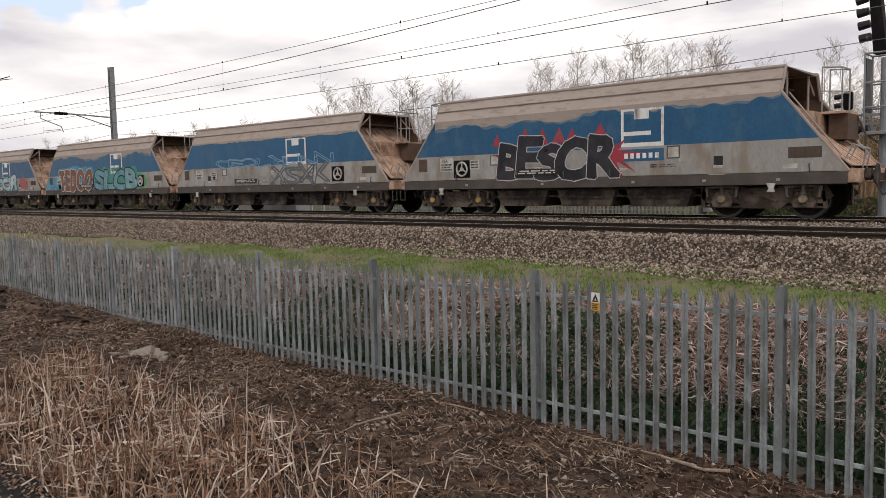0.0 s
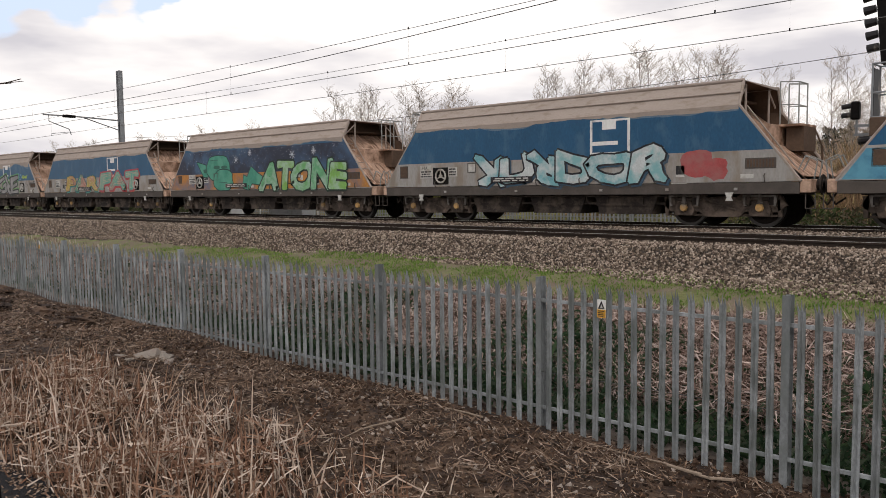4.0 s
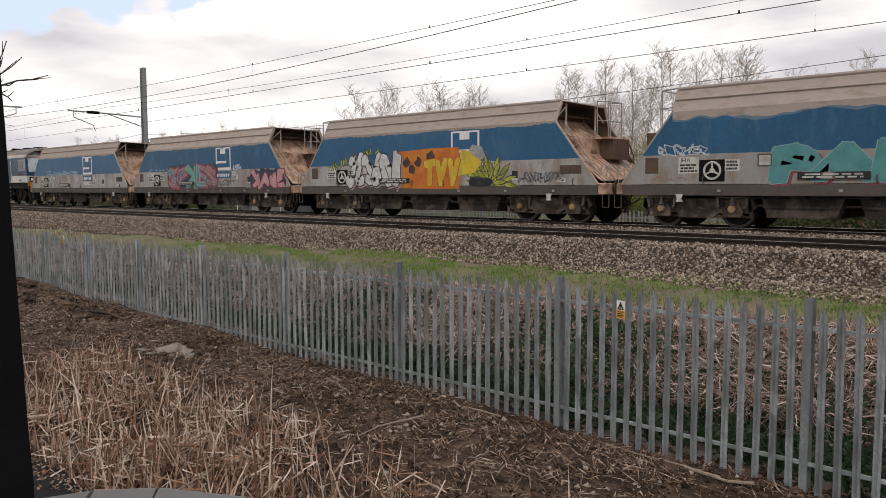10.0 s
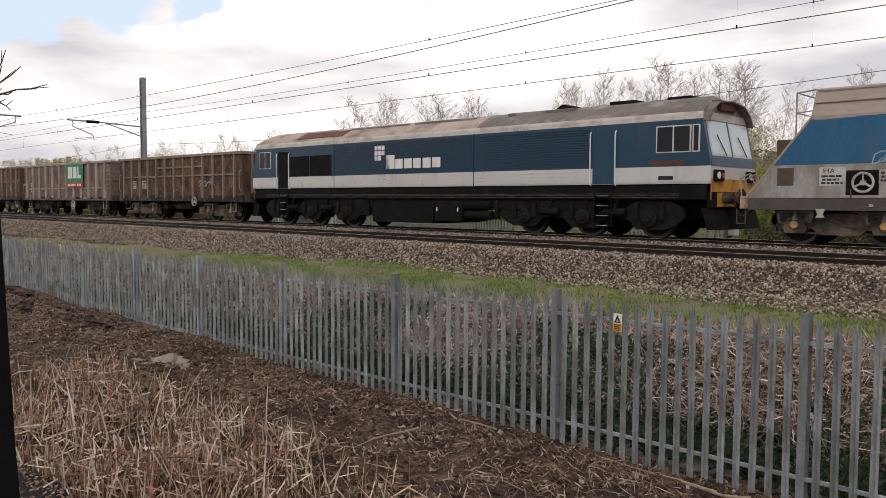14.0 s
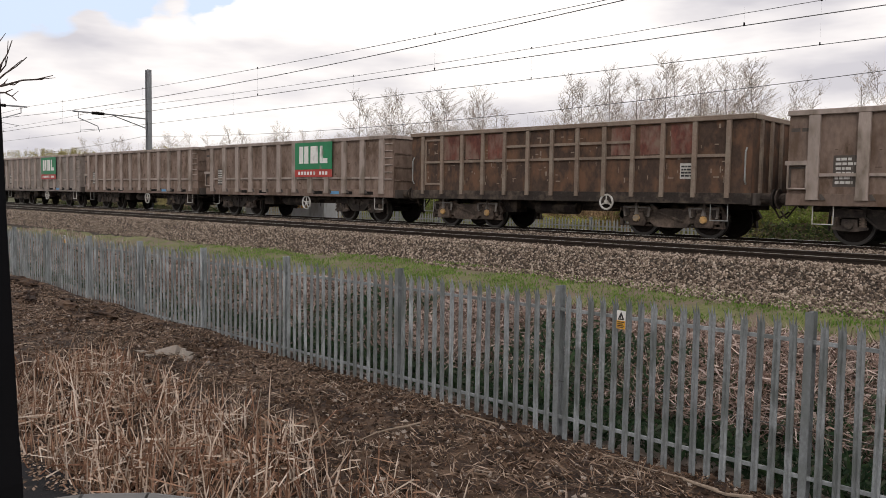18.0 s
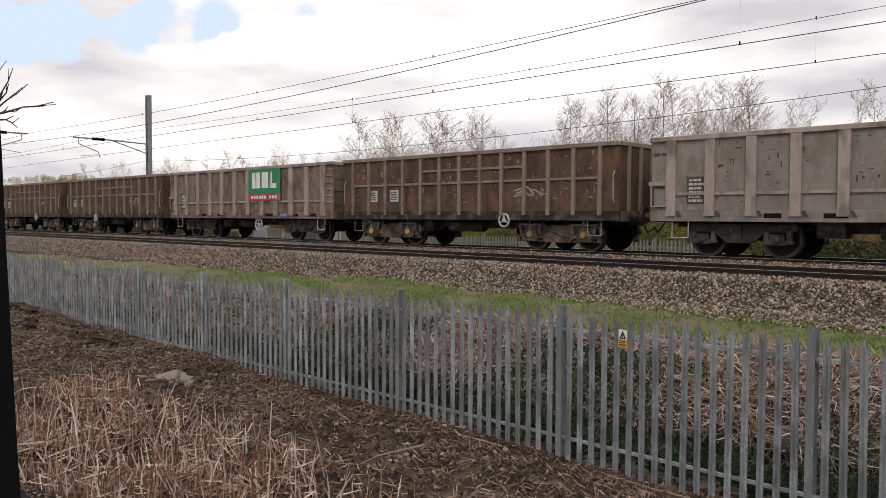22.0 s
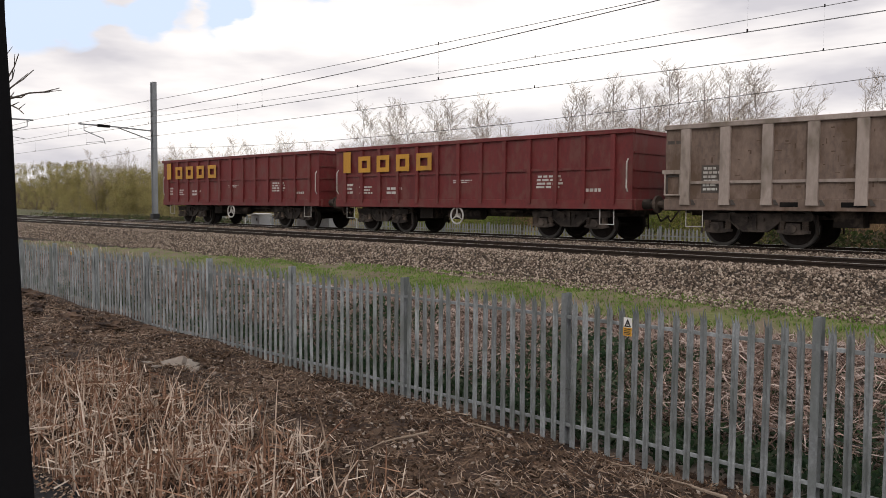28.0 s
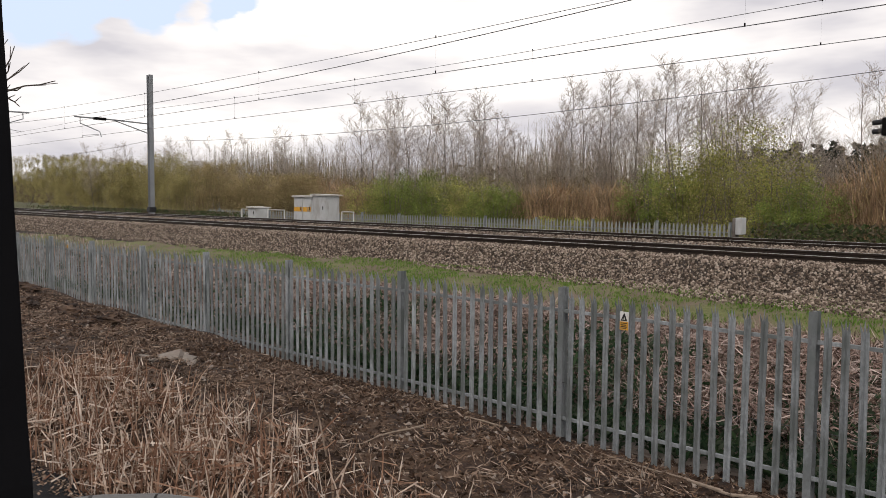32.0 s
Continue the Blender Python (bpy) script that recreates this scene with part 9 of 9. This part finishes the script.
    v = (shape + np.stack([x, y, z + 0.005], 1)[:, None]).reshape(-1, 3)
    f = (tri[None] + 6 * np.arange(n)[:, None, None]).reshape(-1, 3)
    tagged(soup("earth_lumps", v.tolist(), f.tolist(), M["lumps"]), "lumps of turned dark brown earth", "earth", kind="stuff")
    # the reed bed in front
    pts = []
    while len(pts) < 2500:
        x, y = rng.uniform(-11.5, -1.4), rng.uniform(2.6, 5.0)
        keep = 1.0 if x < -5.0 + 0.9 * math.sin(y * 2) else 0.30
        keep *= max(0.0, min(1.0, (5.0 + 0.10 * (-x - 4) - y) / 1.5))
        keep *= max(0.12, min(1.0, 0.5 + 1.6 * noise.noise((x * 1.5, y * 1.5, 7.0))))
        if rng.random() < keep:
            pts.append((x, y))
    pts = np.array(pts)
    n = len(pts)
    hg = rng.uniform(0.10, 0.50, n) * np.where(rng.random(n) < 0.06, 1.7, 1.0) * np.where(pts[:, 0] > -4.6, 0.8, 1.0)
    v, f = blades(rng, n, (pts[:, 0], pts[:, 1]), hg, 0.0095, 0.40, 0.5)
    # snapped pieces lying at all angles among them
    k = rng.integers(0, n, 3400)
    c = np.stack([pts[k, 0] + rng.normal(0, 0.12, 3400), pts[k, 1] + rng.normal(0, 0.12, 3400), np.zeros(3400)], 1)
    c[:, 2] = [ground_z(a_, b_) + q for (a_, b_, _), q in zip(c, rng.uniform(0.01, 0.24, 3400))]
    d = rng.normal(size=(3400, 3)) * np.array([1, 1, 0.6])
    d = d / np.linalg.norm(d, axis=1)[:, None] * rng.uniform(0.04, 0.17, (3400, 1))
    w = np.cross(d, rng.normal(size=(3400, 3)))
    w = w / np.linalg.norm(w, axis=1)[:, None] * 0.008
    s0 = len(v)
    v += np.stack([c - d - w, c - d + w, c + d + w * 0.6, c + d - w * 0.6], 1).reshape(-1, 3).tolist()
    f += [tuple(s0 + j for j in q) for q in quads(3400)]
    tagged(soup("reed_bed", v, f, M["reed"]), "dense dry straw-coloured reeds, many broken", "reeds", kind="stuff")


def build_debris():
    rr = random.Random(9)

    def rock(x, y, s, name="rubble", label="pale lump of broken concrete on the earth"):
        bm = B()
        for _ in range(16):
            p = Vector((rr.gauss(0, 1), rr.gauss(0, 1), rr.gauss(0, 1))).normalized()
            bm.verts.new((max(-0.8, min(0.8, p.x * 1.3)) * s[0], p.y * s[1], max(-0.75, min(0.75, p.z * 1.6)) * s[2]))
        hull = bmesh.ops.convex_hull(bm, input=bm.verts)
        bmesh.ops.delete(bm, geom=[g for g in hull["geom_interior"] if isinstance(g, bmesh.types.BMVert)], context="VERTS")
        ob = part(name, bm, M["rock"], None)
        ob.matrix_world = pose(x, y, ground_z(x, y) + s[2] * 0.3, rr.uniform(-20, 20), rr.uniform(-20, 20), rr.uniform(0, 360))
        tagged(ob, label, "rubble", "lumps of rubble")

    for x, y, a, b, c in ((-11.65, 5.98, 0.24, 0.15, 0.10), (-11.3, 6.12, 0.14, 0.10, 0.09), (-11.9, 5.68, 0.14, 0.07, 0.035), (-11.05, 6.0, 0.13, 0.09, 0.03), (-11.75, 6.3, 0.10, 0.06, 0.04), (-11.5, 5.6, 0.08, 0.05, 0.03), (-10.8, 6.2, 0.07, 0.05, 0.03)):
        rock(x, y, (a, b, c))
    for x, y in ((-6.9, 6.6), (-5.2, 6.4), (-4.6, 5.6), (-7.8, 6.4), (-3.6, 5.9), (-9.6, 6.3), (-3.2, 6.6), (-5.9, 5.2)):
        rock(x, y, (rr.uniform(0.02, 0.045), rr.uniform(0.02, 0.04), rr.uniform(0.012, 0.025)), "pebble", "small pale stone on the earth")

    def branch(pts, r, label):
        bm = B()
        q = [Vector((x, y, ground_z(x, y) + z)) for x, y, z in pts]
        for i, (a, b) in enumerate(zip(q, q[1:])):
            tube(bm, a, b, r * (1 - 0.15 * i), r * (1 - 0.15 * (i + 1)), seg=6)
        ob = part("fallen_branch", bm, M["wood"], None)
        tagged(ob, label, "branch", "fallen branches")

    branch([(-6.28, 6.30, 0.03), (-6.30, 6.05, 0.05), (-6.33, 5.86, 0.05), (-6.30, 5.62, 0.04), (-6.25, 5.33, 0.03), (-6.44, 5.05, 0.02)], 0.013, "crooked pale fallen branch on the earth")
    branch([(-5.75, 7.05, 0.03), (-6.1, 7.06, 0.03), (-6.38, 7.08, 0.02)], 0.011, "straight pale stick lying by the fence")
    branch([(-3.4, 7.0, 0.03), (-3.84, 7.05, 0.04), (-4.38, 7.12, 0.03)], 0.009, "long thin stick lying along the fence")
    branch([(-3.05, 6.95, 0.04), (-3.2, 6.92, 0.05), (-3.4, 6.97, 0.03)], 0.02, "short pale piece of dead wood")
    branch([(-2.75, 7.0, 0.03), (-2.95, 6.9, 0.04), (-3.1, 6.95, 0.03)], 0.018, "short pale piece of dead wood")
    for n, (x, y) in enumerate(((-18.6, 6.3), (-19.4, 6.6), (-18.0, 6.9), (-21.5, 7.3), (-22.2, 7.4), (-17.2, 6.6), (-20.3, 6.1), (-16.1, 6.9), (-23.5, 7.2))):
        bm = B()
        bmesh.ops.create_icosphere(bm, subdivisions=3, radius=1.0)
        for v in bm.verts:
            k = 1 + 0.5 * noise.noise((v.co.x * 1.5 + n * 7, v.co.y * 1.5, v.co.z * 1.5)) + 0.6 * noise.noise((v.co.x * 4.5 + n * 7, v.co.y * 4.5, v.co.z * 4.5))
            v.co = Vector((v.co.x * 0.42 * k, v.co.y * 0.16 * k, v.co.z * 0.10 * k))
        ob = part("earth_clod", bm, M["soil"], None)
        ob.matrix_world = pose(x, y, ground_z(x, y) + 0.02, rr.uniform(-8, 8), rr.uniform(-8, 8), rr.uniform(-30, 60))
        tagged(ob, "dark lump of turned earth on the bank", "earth", "lumps of earth")


build_ground()
build_railway()
build_overhead()
build_lineside()
build_vehicle_door()
CLOUD_SHEET = build_sky_sheet()
build_hoppers()
build_loco()
build_boxes()
build_trees()
build_shrubs()
build_plants()
build_debris()
build_fence()
build_far_fence()
motions()
